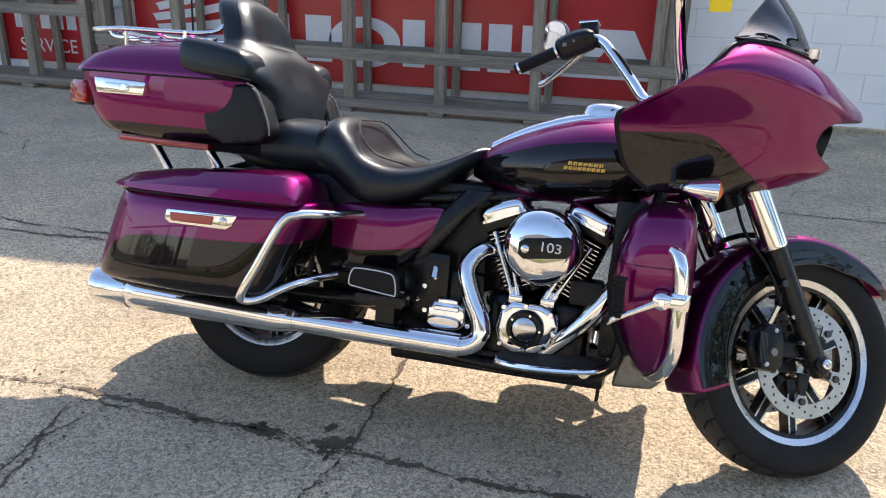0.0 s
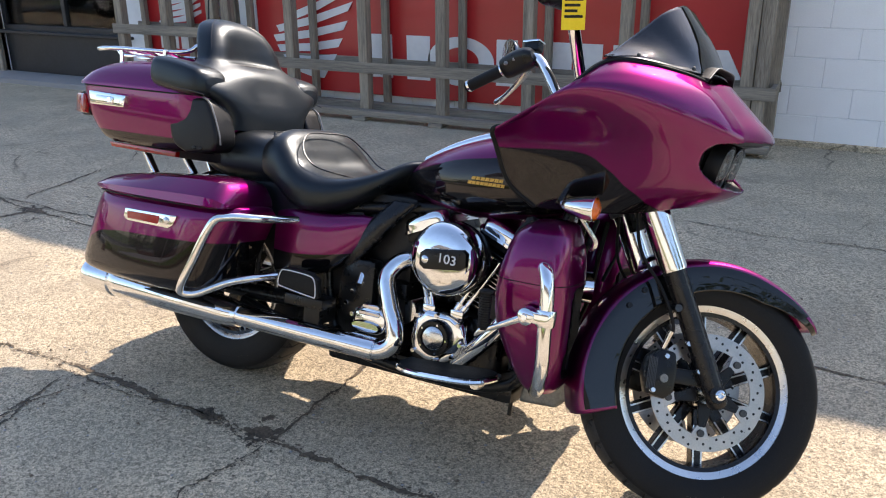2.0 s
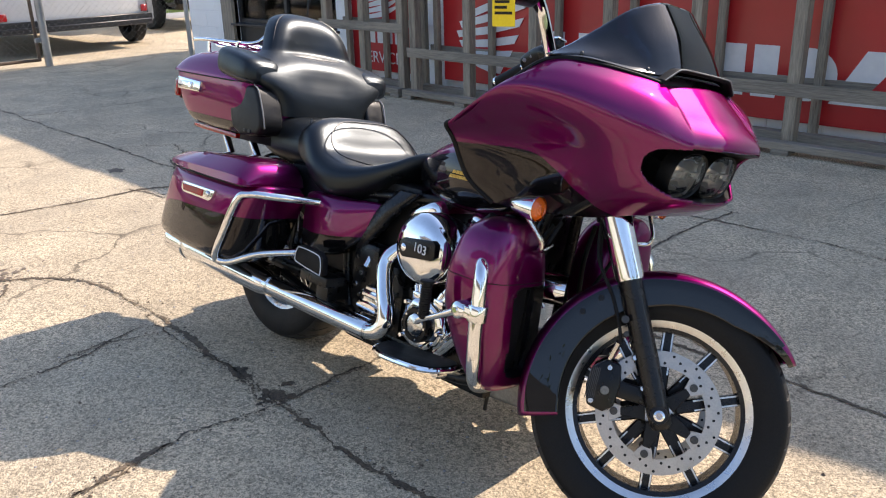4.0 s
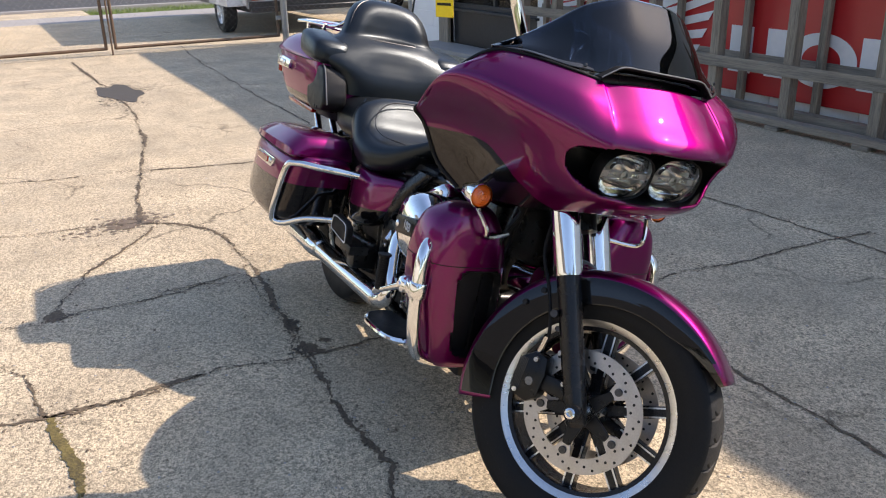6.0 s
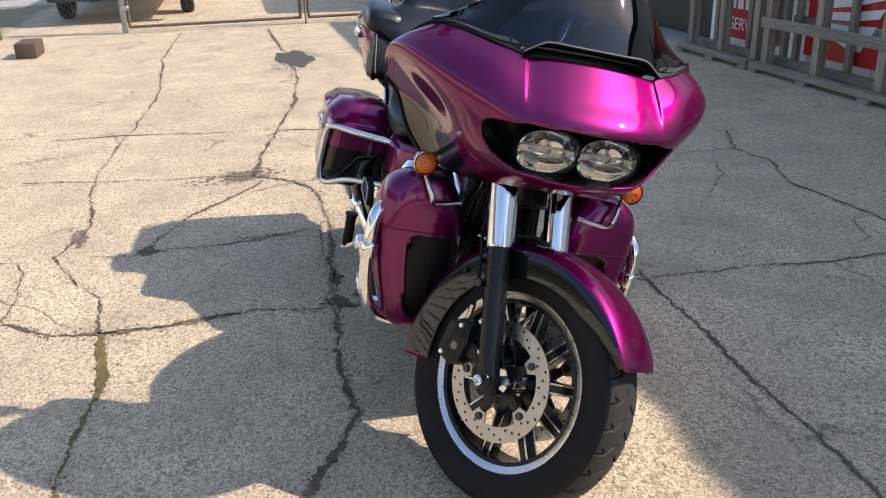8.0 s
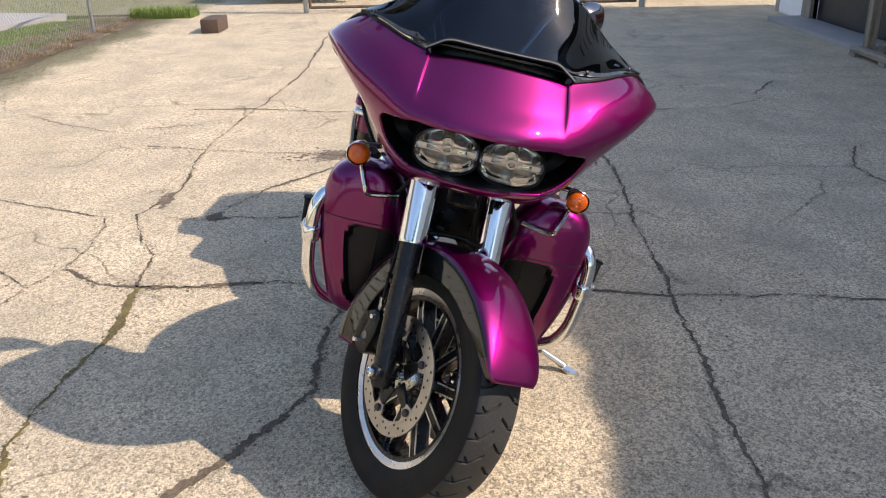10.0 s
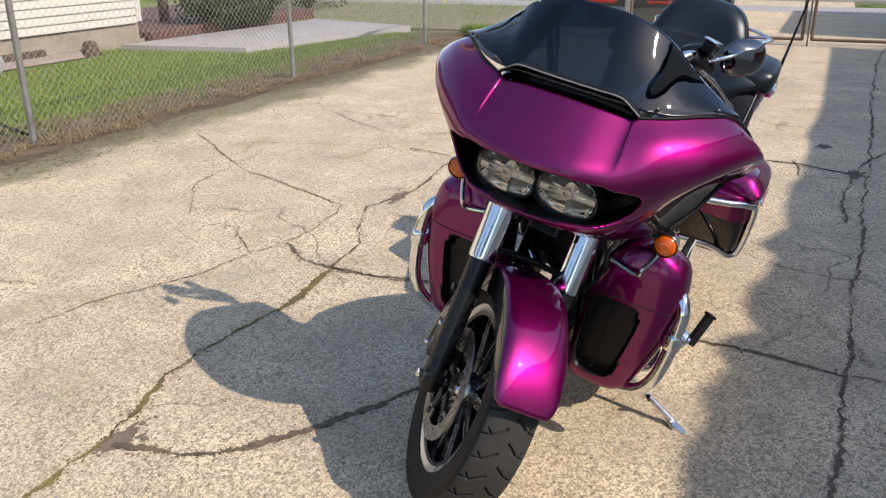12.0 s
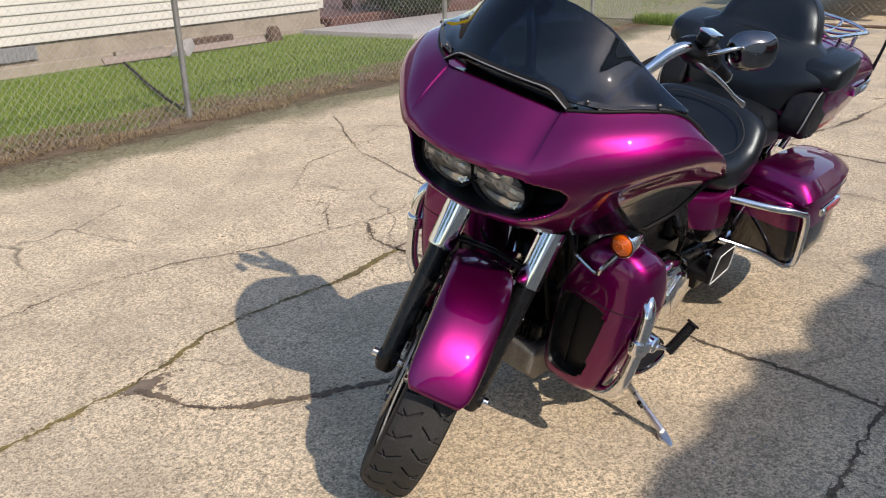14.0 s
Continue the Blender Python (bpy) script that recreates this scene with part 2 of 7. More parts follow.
def box(x0, x1, y0, y1, z0, z1, bevel=0.0, seg=1):
    bm = bmesh.new()
    bmesh.ops.create_cube(bm, size=1, matrix=Matrix.LocRotScale(((x0 + x1) / 2, (y0 + y1) / 2, (z0 + z1) / 2), None, (x1 - x0, y1 - y0, z1 - z0)))
    if bevel:
        bmesh.ops.bevel(bm, geom=bm.edges[:], offset=bevel, segments=seg, profile=0.6, affect="EDGES")
    return from_bm(bm)


def prism(outline, lo, hi, bevel=0.0, seg=2, plane="xz"):
    """An outline drawn in a plane and drawn out across it, with softened edges."""
    put = {"xz": lambda a, b, h: (a, h, b), "xy": lambda a, b, h: (a, b, h), "yz": lambda a, b, h: (h, a, b)}[plane]
    bm = bmesh.new()
    a = [bm.verts.new(put(*p, lo)) for p in outline]
    b = [bm.verts.new(put(*p, hi)) for p in outline]
    bm.faces.new(a)
    bm.faces.new(b[::-1])
    for i in range(len(a)):
        j = (i + 1) % len(a)
        bm.faces.new((a[i], b[i], b[j], a[j]))
    bmesh.ops.recalc_face_normals(bm, faces=bm.faces[:])
    if bevel:
        bmesh.ops.bevel(bm, geom=bm.edges[:], offset=bevel, segments=seg, profile=0.6, affect="EDGES")
    return from_bm(bm)


def moved(vf, m):
    v = np.asarray(vf[0], float)
    a = np.array(m)
    return v @ a[:3, :3].T + a[:3, 3], vf[1]


def flipped(vf):
    v = np.array(vf[0], float)
    v[:, 1] *= -1
    return v, [tuple(reversed(f)) for f in vf[1]]


def merged(*parts):
    v, f, k = [], [], 0
    for a, b in parts:
        v.append(np.asarray(a, float))
        f += [tuple(i + k for i in q) for q in b]
        k += len(a)
    return np.concatenate(v), f


def part(name, vf, mats, parent=None, label="", smooth=40, m=None, slots=None):
    """One mesh object out of vertices and faces. smooth: edges sharper than so many degrees stay sharp."""
    me = bpy.data.meshes.new(name)
    me.from_pydata([tuple(p) for p in vf[0]], [], vf[1])
    for x in mats if isinstance(mats, (list, tuple)) else (mats,):
        me.materials.append(x)
    if slots is not None:
        me.polygons.foreach_set("material_index", np.asarray(slots, dtype=np.int32))
    bm = bmesh.new()
    bm.from_mesh(me)
    bmesh.ops.recalc_face_normals(bm, faces=bm.faces[:])
    for e in bm.edges:
        e.smooth = len(e.link_faces) != 2 or e.calc_face_angle(3.2) < radians(smooth)
    for q in bm.faces:
        q.smooth = smooth > 0
    bm.to_mesh(me)
    bm.free()
    ob = new(name, me)
    if m is not None:
        ob.matrix_basis = m
    ob.parent = parent
    if label:
        ob["label"] = label
    return ob


def thing(name, label, category, m=None, group="", kind=""):
    ob = new(name)
    ob.empty_display_size = 0.1
    if m is not None:
        ob.matrix_basis = m
    return tagged(ob, label, category, group, kind)


def writing(text, size, depth, m, mat, parent, name="lettering", label=""):
    cu = bpy.data.curves.new(name, "FONT")
    cu.body, cu.size, cu.extrude, cu.align_x, cu.align_y = text, size, depth, "CENTER", "CENTER"
    tmp = bpy.data.objects.new(name, cu)
    scene.collection.objects.link(tmp)
    me = bpy.data.meshes.new_from_object(tmp.evaluated_get(bpy.context.evaluated_depsgraph_get()))
    bpy.data.objects.remove(tmp)
    me.materials.clear()
    me.materials.append(mat)
    ob = new(name, me)
    ob.matrix_basis = m
    ob.parent = parent
    if label:
        ob["label"] = label
    return ob


def rotated(axis, degrees, origin=(0, 0, 0)):
    return Matrix.Translation(origin) @ Matrix.Rotation(radians(degrees), 4, Vector(axis)) @ Matrix.Translation(-Vector(origin))


# ---------------------------------------------------------------- the motorcycle
# own metres: x forward from the rear axle, y to its left, z up; it leans on its stand
LEANING = pose(-1.080, 2.191, 0.0, -13.5, 0, -2.2)
bike = thing("motorcycle", "purple and black touring motorcycle with chrome engine, leaning on its kickstand", "motorcycle", LEANING)
RAKE, STEER, AXLE = 26.0, 33.0, (1.538, -0.006, 0.297)
K = Vector((-math.sin(radians(RAKE)), 0, math.cos(radians(RAKE))))
STEERED = Matrix.Translation(AXLE) @ Matrix.Rotation(radians(STEER), 4, K)


def tyre_mesh(R, rc, half, rim, grooves, pitch):
    """A tyre round the y axis with kinked, forked grooves cut into its tread."""
    na, nb = 1000, 91
    a = np.linspace(0, 2 * math.pi, na, endpoint=False)
    b = np.linspace(-1, 1, nb)
    y = half * np.sin(b * math.pi / 2 * 1.02)
    prof = R - rc * (1 - np.sqrt(np.clip(1 - (b * 0.985) ** 2, 0, 1)) ** 1.0) * 0.95
    wall = np.clip((np.abs(b) - 0.8) / 0.2, 0, 1)
    A, Bm = np.meshgrid(a, b, indexing="ij")
    r = np.tile(prof, (na, 1))
    s = np.abs(Bm)
    bend = np.where(s < 0.36, 1.35 * s, 0.486 + 0.25 * (s - 0.36))
    phase = (A * grooves / (2 * math.pi) + np.where(Bm > 0, 0.5, 0) + pitch * bend) % 1
    thick = np.where(s < 0.36, 0.070, 0.050)
    cut = np.clip((thick - np.abs(phase - 0.5)) / 0.02, 0, 1) * np.clip((s - 0.05) / 0.03, 0, 1) * np.clip((0.68 - s) / 0.03, 0, 1)
    spur = (A * grooves / (2 * math.pi) + np.where(Bm > 0, 0.5, 0) + pitch * (0.486 - 1.2 * (s - 0.36))) % 1
    cut = np.maximum(cut, np.clip((0.065 - np.abs(spur - 0.5)) / 0.02, 0, 1) * np.clip((s - 0.34) / 0.03, 0, 1) * np.clip((0.54 - s) / 0.03, 0, 1))
    r = r - cut * 0.007
    Y = np.tile(y, (na, 1))
    v = np.stack([r * np.cos(A), Y, r * np.sin(A)], -1).reshape(-1, 3)
    f = []
    for i in range(na):
        k = (i + 1) % na
        f += [(i * nb + j, k * nb + j, k * nb + j + 1, i * nb + j + 1) for j in range(nb - 1)]
    side = [(prof[-1], half), (prof[-1] - 0.02, half * 0.985), (rim + 0.012, half * 0.93), (rim - 0.004, half * 0.86)]
    sidewall = merged(lathe(side, 96), lathe([(r0, -h) for r0, h in side], 96), lathe([(rim + 0.016, half * 0.95), (rim + 0.019, half * 0.97), (rim + 0.022, half * 0.95)], 96))
    tyre = merged((v, f), sidewall)
    dusty = [0 if k < len(f) and abs(b[k % (nb - 1)]) < 0.7 else 1 for k in range(len(tyre[1]))]
    return tyre, dusty


def spoke_set(n, r0, r1, y0, y1):
    """Black spokes with bright machined lines along both edges."""
    dark, light = [], []
    for i in range(n):
        t = Matrix.Rotation(2 * math.pi * (i + 0.35) / n, 4, "Y")
        dark.append(moved(prism([(r0, -.017), (r1 - .02, -.0135), (r1, -.019), (r1, .019), (r1 - .02, .0135), (r0, .017)], y0, y1, 0.004, 1), t))
        for s in (-1, 1):
            q = [(r0 + 0.045, s * 0.0095), (r1 - 0.012, s * 0.0085), (r1 - 0.006, s * 0.0125), (r0 + 0.045, s * 0.0135)]
            if s < 0:
                q = q[::-1]
            light.append(moved(prism(q, y1 - .001, y1 + 0.0012), t))
            light.append(moved(prism(q, y0 - 0.0012, y0 + .001), t))
    return merged(*dark), merged(*light)


def wheel(name, R, rc, half, rim, m, grooves, label):
    w = part(name, lathe([(rim * 0.86, -half * 0.72), (rim * 0.985, -half * 0.80), (rim + 0.004, -half * 0.86), (rim - 0.012, -half * 0.6), (rim - 0.02, 0), (rim - 0.012, half * 0.6),
                          (rim + 0.004, half * 0.86), (rim * 0.985, half * 0.80), (rim * 0.86, half * 0.72), (rim * 0.85, half * 0.5), (rim * 0.88, 0), (rim * 0.85, -half * 0.5)], 96, closed=True),
             fork_black, bike, label, m=m)
    tyre, dusty = tyre_mesh(R, rc, half, rim, grooves, 1.0)
    part("tyre", tyre, [tyre_tread, rubber], w, "dusty black rubber tyre with kinked tread grooves", 35, slots=dusty)
    for s in (-1, 1):
        part("rim_ring", lathe([(rim * 0.905, s * half * 0.745), (rim * 0.91, s * half * 0.76), (rim * 0.988, s * half * 0.825), (rim * 0.99, s * half * 0.80)], 96), alloy, w, "bright machined rim edge")
    d, l = spoke_set(10, 0.045, rim * 0.93, -0.02, 0.02)
    part("spokes", d, fork_black, w, "black spokes")
    part("spoke_edges", l, alloy, w, "machined spoke edges")
    part("hub", merged(lathe([(0.0, -0.062), (0.036, -0.062), (0.04, -0.055), (0.045, -0.03), (0.05, 0), (0.045, 0.03), (0.04, 0.055), (0.036, 0.062), (0, 0.062)], 32)), dull_chrome, w)
    return w


FRONT_R, FRONT_RIM = 0.317, 0.228
front_wheel = wheel("front_wheel", FRONT_R, 0.060, 0.066, FRONT_RIM, STEERED, 32, "black cast front wheel with ten spokes")
REAR = Matrix.Translation((-0.02, 0, 0.319))
rear_wheel = wheel("rear_wheel", 0.318, 0.075, 0.088, 0.205, REAR, 30, "black cast rear wheel with bright rim edge")


def pieces(name, list_vf, mat, parent, label=""):
    """Each of several alike pieces as a mesh of its own."""
    for vf in list_vf:
        part(name, vf, mat, parent, label)


def brake_disc(y, parent):
    """A drilled floating rotor on a five-armed carrier."""
    ro, ri, th = 0.150, 0.112, 0.0022
    n, bm = 160, bmesh.new()
    rows = []
    for r, h in ((ri, -th), (ro, -th), (ro, th), (ri, th)):
        rows.append([bm.verts.new((r * math.cos(2 * math.pi * i / n), y + h, r * math.sin(2 * math.pi * i / n))) for i in range(n)])
    for k in range(4):
        a, b = rows[k], rows[(k + 1) % 4]
        for i in range(n):
            bm.faces.new((a[i], a[(i + 1) % n], b[(i + 1) % n], b[i]))
    d = part("brake_disc", from_bm(bm), disc_steel, parent, "drilled steel brake disc", 30)
    holes = []
    for i in range(45):
        t = 2 * math.pi * i / 45
        r = (0.121, 0.131, 0.141)[i % 3]
        for s in (-1, 1):
            holes.append(lathe([(0.0, y + s * (th + 0.0006)), (0.0036, y + s * (th + 0.0006))], 8, (r * math.cos(t), 0, r * math.sin(t))))
    part("drilled_holes", merged(*holes), engine_black, d)
    arms, webs, bolts = [], [], []
    for i in range(5):
        t = Matrix.Rotation(2 * math.pi * (i + 0.3) / 5, 4, "Y")
        arms.append(moved(prism([(0.086, -0.012), (0.096, -0.017), (0.118, -0.026), (0.118, 0.026), (0.096, 0.017), (0.086, 0.012)], y - 0.003, y + 0.003, 0.001, 1), t))
        webs.append(moved(prism([(0.03, -0.020), (0.09, -0.010), (0.09, 0.010), (0.03, 0.020)], y - 0.004, y + 0.004, 0.002, 1), t))
        bolts.append(moved(lathe([(0, y - 0.009), (0.009, y - 0.009), (0.010, y - 0.006), (0.010, y + 0.006), (0.009, y + 0.009), (0, y + 0.009)], 12, (0.105, 0, 0)), t))
    pieces("disc_tab", arms, disc_steel, d)
    pieces("disc_carrier", webs, engine_black, d)
    pieces("disc_bolt", bolts, dark_steel, d)
    return d


for s in (-1, 1):
    brake_disc(s * 0.078, front_wheel)

# fork, axle and brake calipers
kx, kz = K.x, K.z


def along(d, y, f=0.0):
    """A point d metres up the fork line, f metres in front of it."""
    return (kx * d + kz * f, y, kz * d - kx * f)


for s in (-1, 1):
    y = s * 0.122
    w = frame_of((kx, 0, kz))
    slider = part("fork_slider", merged(lathe([(0, -0.035), (0.020, -0.035), (0.026, -0.025), (0.0275, 0.03), (0.0285, 0.08), (0.0295, 0.325), (0.031, 0.335), (0.031, 0.345), (0, 0.345)], 28, (0, y, 0), w),
                                        lathe([(0, -0.028), (0.021, -0.028), (0.024, -0.02), (0.024, 0.02), (0.021, 0.028), (0, 0.028)], 24, (0, y, 0))), fork_black, bike, "satin black fork slider", m=STEERED)
    part("fork_cover", lathe([(0.0, 0.325), (0.034, 0.325), (0.0355, 0.332), (0.0365, 0.50), (0.038, 0.515), (0.036, 0.52), (0, 0.52)], 32, (0, y, 0), w), chrome, bike, "chrome upper fork cover", m=STEERED)
    part("fork_tube", lathe([(0.027, 0.50), (0.027, 0.66)], 20, (0, y, 0), w), fork_black, bike, m=STEERED)
    mount = part("fender_bracket", merged(tube([along(0.235, s * .122, 0), along(0.235, s * .122, -.030)], .013, 12), tube([along(0.235, s * .150, -.030), along(0.235, s * .080, -.030)], .0075, 12), tube([along(0.200, s * .118, -.034), along(0.200, s * .080, -.034)], .006, 10)), engine_black, slider, "black fender bracket with bolts")
    pieces("bracket_bolt", [tube([along(0.235, s * .147, -.030), along(0.235, s * .156, -.030)], .0095, 12), tube([along(0.200, s * .112, -.034), along(0.200, s * .124, -.034)], .007, 12)], dark_steel, mount)
    part("axle_nut", merged(lathe([(0.0, s * 0.142), (0.011, s * 0.142), (0.013, s * 0.152), (0.013, s * 0.164), (0.008, s * 0.166), (0.007, s * 0.158), (0, s * 0.158)], 20),), chrome, slider)
    cal = prism([(-0.175, -0.035), (-0.19, 0.02), (-0.185, 0.075), (-0.15, 0.105), (-0.105, 0.10), (-0.095, 0.05), (-0.098, -0.02), (-0.125, -0.045)], min(s * 0.068, s * 0.128), max(s * 0.068, s * 0.128), 0.010, 2)
    cal = moved(cal, Matrix.Translation((-0.142, 0, 0.03)) @ Matrix.Diagonal((0.84, 1, 0.84, 1)) @ Matrix.Translation((0.142, 0, -0.03)))
    c = part("brake_caliper", merged(cal, box(-0.13, -0.03, min(s * .095, s * .115), max(s * .095, s * .115), 0.01, 0.05, 0.006, 2)), engine_black, bike, "black four-piston brake caliper", m=STEERED)
    bol = []
    for bx, bz in ((-0.136, 0.076), (-0.161, -0.012), (-0.085, 0.115), (-0.075, 0.145), (-0.05, 0.05)):
        bol.append(lathe([(0, s * 0.137), (0.006, s * 0.137), (0.008, s * 0.133), (0.008, s * 0.118)], 10, (bx, 0, bz)))
    pieces("caliper_bolt", bol, dull_chrome, c)
    part("caliper_badge", lathe([(0, s * 0.1305), (0.010, s * 0.1305), (0.011, s * 0.1285), (0.011, s * 0.126)], 20, (-0.135, 0, 0.02)), cast_grey, c)
    part("caliper_grille", merged(*[box(-0.178 + 0.004 * i, -0.176 + 0.004 * i, min(s * .1275, s * .1292), max(s * .1275, s * .1292), -0.01, 0.07) for i in range(6)]), dark_steel, c)
    part("brake_hose", tube([(-0.14, s * 0.115, 0.10), (-0.13, s * 0.135, 0.15), (-0.17, s * 0.13, 0.24), (-0.23, s * 0.11, 0.33), (-0.25, s * 0.08, 0.45)], 0.0045, 8), rubber, c)
    part("hose_fitting", tube([(-0.142, s * 0.115, 0.095), (-0.132, s * 0.133, 0.14)], 0.0075, 10), dull_chrome, c)
part("front_axle", tube([(0, -0.145, 0), (0, 0.145, 0)], 0.012, 14), dull_chrome, bike, m=STEERED)
# lower triple clamp with its chrome cover
clamp = part("triple_clamp", merged(prism([(0.05, -0.165), (0.05, 0.165), (-0.035, 0.165), (-0.05, 0.08), (-0.05, -0.08), (-0.035, -0.165)], 0, 0.04, 0.008, 2, "xy")), engine_black, bike, m=STEERED @ Matrix.Translation(along(0.505, 0, 0.0)) @ Matrix.Rotation(radians(-RAKE), 4, "Y"))
part("clamp_cover", prism([(0.056, -0.172), (0.056, 0.172), (0.043, 0.172), (0.043, -0.172)], 0.004, 0.047, 0.004, 2, "xy"), chrome, clamp, "chrome bar across the fork")
part("steering_stem", tube([(1.538 + kx * 0.45, -0.006, 0.297 + kz * 0.45), (1.538 + kx * 0.75, 0, 0.297 + kz * 0.75)], 0.04, 16), engine_black, bike)
part("lower_fork_brace", tube([along(0.36, -0.105), along(0.37, 0), along(0.36, 0.105)], 0.008, 8), engine_black, bike, m=STEERED)


# front fender: purple crown and black side panels
def fender(a0, a1, n, width, crown):
    rings, slot = [], []
    for t in np.linspace(0, 1, n):
        a = radians(a0 + (a1 - a0) * t)
        deep = np.interp(t, [0, 0.03, 0.18, 0.45, 0.62, 0.8, 0.95, 1.0], [0.024, 0.03, 0.074, 0.094, 0.098, 0.105, 0.11, 0.108])
        ww = width * np.interp(t, [0, 0.012, 0.03, 0.06, 0.12, 0.3, 1], [0.72, 0.83, 0.90, 0.95, 0.98, 1, 1.04])
        low, arch = crown - deep, min(0.038, 0.42 * deep)
        half = [(-ww, low), (-ww * 1.01, low + (deep - arch) * 0.5), (-ww * 1.01, crown - arch)]
        half += [(-ww * 1.01 * math.cos(q) ** 0.74, crown - arch + arch * math.sin(q) ** 0.74) for q in (0.36, 0.72, 1.03, 1.31)]
        full = half + [(0, crown)] + [(-y, r) for y, r in half[::-1]]
        c, s = math.cos(a), math.sin(a)
        rings.append([(r * c, y, r * s) for y, r in full])
    return np.array(rings)


fr = fender(35, 198, 60, 0.083, 0.350)
nu, nv = 90, 85
fv, ff = skin(fr, nu, nv, closed=False)
slots = []
for i in range(nu - 1):
    for j in range(nv - 1):
        c = j / (nv - 1) * 14
        t = i / (nu - 1)
        side = min(c, 14 - c) < 2.55
        border = (t < 0.05 and min(c, 14 - c) > 1.5) or t > 0.988
        slots.append(1 if side and not border else 0)
fend = part("front_fender", (fv, ff), [purple_paint, black_paint], bike, "purple front fender with black side panels", m=STEERED, slots=slots)
so = fend.modifiers.new("thickness", "SOLIDIFY")
so.thickness, so.offset = 0.004, -1
pieces("fender_bolt", [lathe([(0, s * 0.094), (0.007, s * 0.094), (0.008, s * 0.088), (0.008, s * 0.08)], 10, p) for s in (-1, 1) for p in ((-0.20, 0, 0.235), (-0.235, 0, 0.19))], engine_black, fend)

# ---- fairing
FAIR = [
    [(1.506, 0.000, 1.094), (1.498, -0.078, 1.091), (1.478, -0.150, 1.085), (1.474, -0.165, 1.090), (1.432, -0.228, 1.102), (1.359, -0.292, 1.113), (1.278, -0.345, 1.111), (1.226, -0.404, 1.040), (1.151, -0.400, 0.984), (1.058, -0.372, 0.936)],
    [(1.576, 0.000, 1.026), (1.567, -0.081, 1.026), (1.542, -0.155, 1.025), (1.535, -0.174, 1.033), (1.497, -0.244, 1.050), (1.418, -0.318, 1.069), (1.322, -0.376, 1.078), (1.226, -0.419, 1.048), (1.143, -0.412, 0.985), (1.042, -0.384, 0.932)],
    [(1.630, 0.000, 0.966), (1.620, -0.084, 0.967), (1.590, -0.155, 0.966), (1.575, -0.185, 0.966), (1.531, -0.246, 0.980), (1.452, -0.328, 1.003), (1.345, -0.388, 1.023), (1.234, -0.420, 1.020), (1.140, -0.413, 0.978), (1.032, -0.386, 0.920)],
    [(1.598, 0.000, 0.892), (1.590, -0.086, 0.894), (1.562, -0.162, 0.898), (1.543, -0.197, 0.903), (1.506, -0.232, 0.908), (1.436, -0.276, 0.913), (1.339, -0.296, 0.919), (1.234, -0.308, 0.914), (1.141, -0.325, 0.903), (1.031, -0.352, 0.888)],
    [(1.566, 0.000, 0.822), (1.561, -0.072, 0.824), (1.546, -0.138, 0.829), (1.526, -0.166, 0.832), (1.487, -0.197, 0.835), (1.413, -0.224, 0.826), (1.319, -0.241, 0.822), (1.229, -0.257, 0.819), (1.145, -0.278, 0.812), (1.058, -0.310, 0.798)],
    [(1.488, 0.000, 0.784), (1.484, -0.060, 0.784), (1.470, -0.110, 0.782), (1.447, -0.137, 0.778), (1.407, -0.156, 0.767), (1.346, -0.176, 0.752), (1.275, -0.206, 0.744), (1.211, -0.230, 0.741), (1.158, -0.248, 0.740), (1.118, -0.268, 0.743)],
]
FR, FC = 101, 181
fg = spline(np.array(FAIR), FR)
fg = np.stack([spline(np.concatenate([r[:0:-1] * (1, -1, 1), r]), 2 * FC - 1)[FC - 1:] for r in fg])

soft = fg.copy()
for k in range(90):
    soft[:, 1:-1] += 0.25 * (soft[:, :-2] + soft[:, 2:] - 2 * soft[:, 1:-1])
    if k % 13 == 0:
        soft[1:-1] += 0.25 * (soft[:-2] + soft[2:] - 2 * soft[1:-1])
blend = np.clip((np.arange(FC) - 70) / 20, 0, 1)[None, :, None]
fg = fg * (1 - blend) + soft * blend


def on_fairing(r, c):
    i, j = r / 5 * (FR - 1), c / 9 * (FC - 1)
    a, b = int(min(i, FR - 2)), int(min(j, FC - 2))
    u, v = i - a, j - b
    return (fg[a, b] * (1 - u) + fg[a + 1, b] * u) * (1 - v) + (fg[a, b + 1] * (1 - u) + fg[a + 1, b + 1] * u) * v


def hole_at(t, grow=1.0):
    """The edge of the headlight opening, from the brow's middle round to the chin's."""
    co, si = math.cos(t), math.sin(t)
    return on_fairing(3.0 - 0.88 * grow * np.sign(co) * abs(co) ** 0.62, 4.05 * grow * abs(si) ** 0.62)


keep = []
for i in range(FR - 1):
    for j in range(FC - 1):
        r, c = (i + 0.5) * 5 / (FR - 1), (j + 0.5) * 9 / (FC - 1)
        if abs((r - 3.0) / 0.88) ** 3.2 + (c / 4.05) ** 3.2 > 1:
            keep.append((i * FC + j, i * FC + j + 1, (i + 1) * FC + j + 1, (i + 1) * FC + j))
half = (fg.reshape(-1, 3), keep)
fair_paint = two_tone("fairing_paint", 1.0, 1.6, 0.6, 1.2, [(1.0, .885), (1.04, .884), (1.215, .893), (1.27, .876), (1.32, .835), (1.37, .795), (1.41, .765), (1.44, .73), (1.6, .70)])
shell = merged(half, flipped(half))
fairing = part("fairing", shell, fair_paint, bike, "glossy purple fixed fairing with black lower panels", 60)
wd = fairing.modifiers.new("weld", "WELD")
wd.merge_threshold = 0.0004
so = fairing.modifiers.new("thickness", "SOLIDIFY")
so.thickness, so.offset = 0.008, -1
edge = [hole_at(t) for t in np.linspace(0, math.pi, 40)]
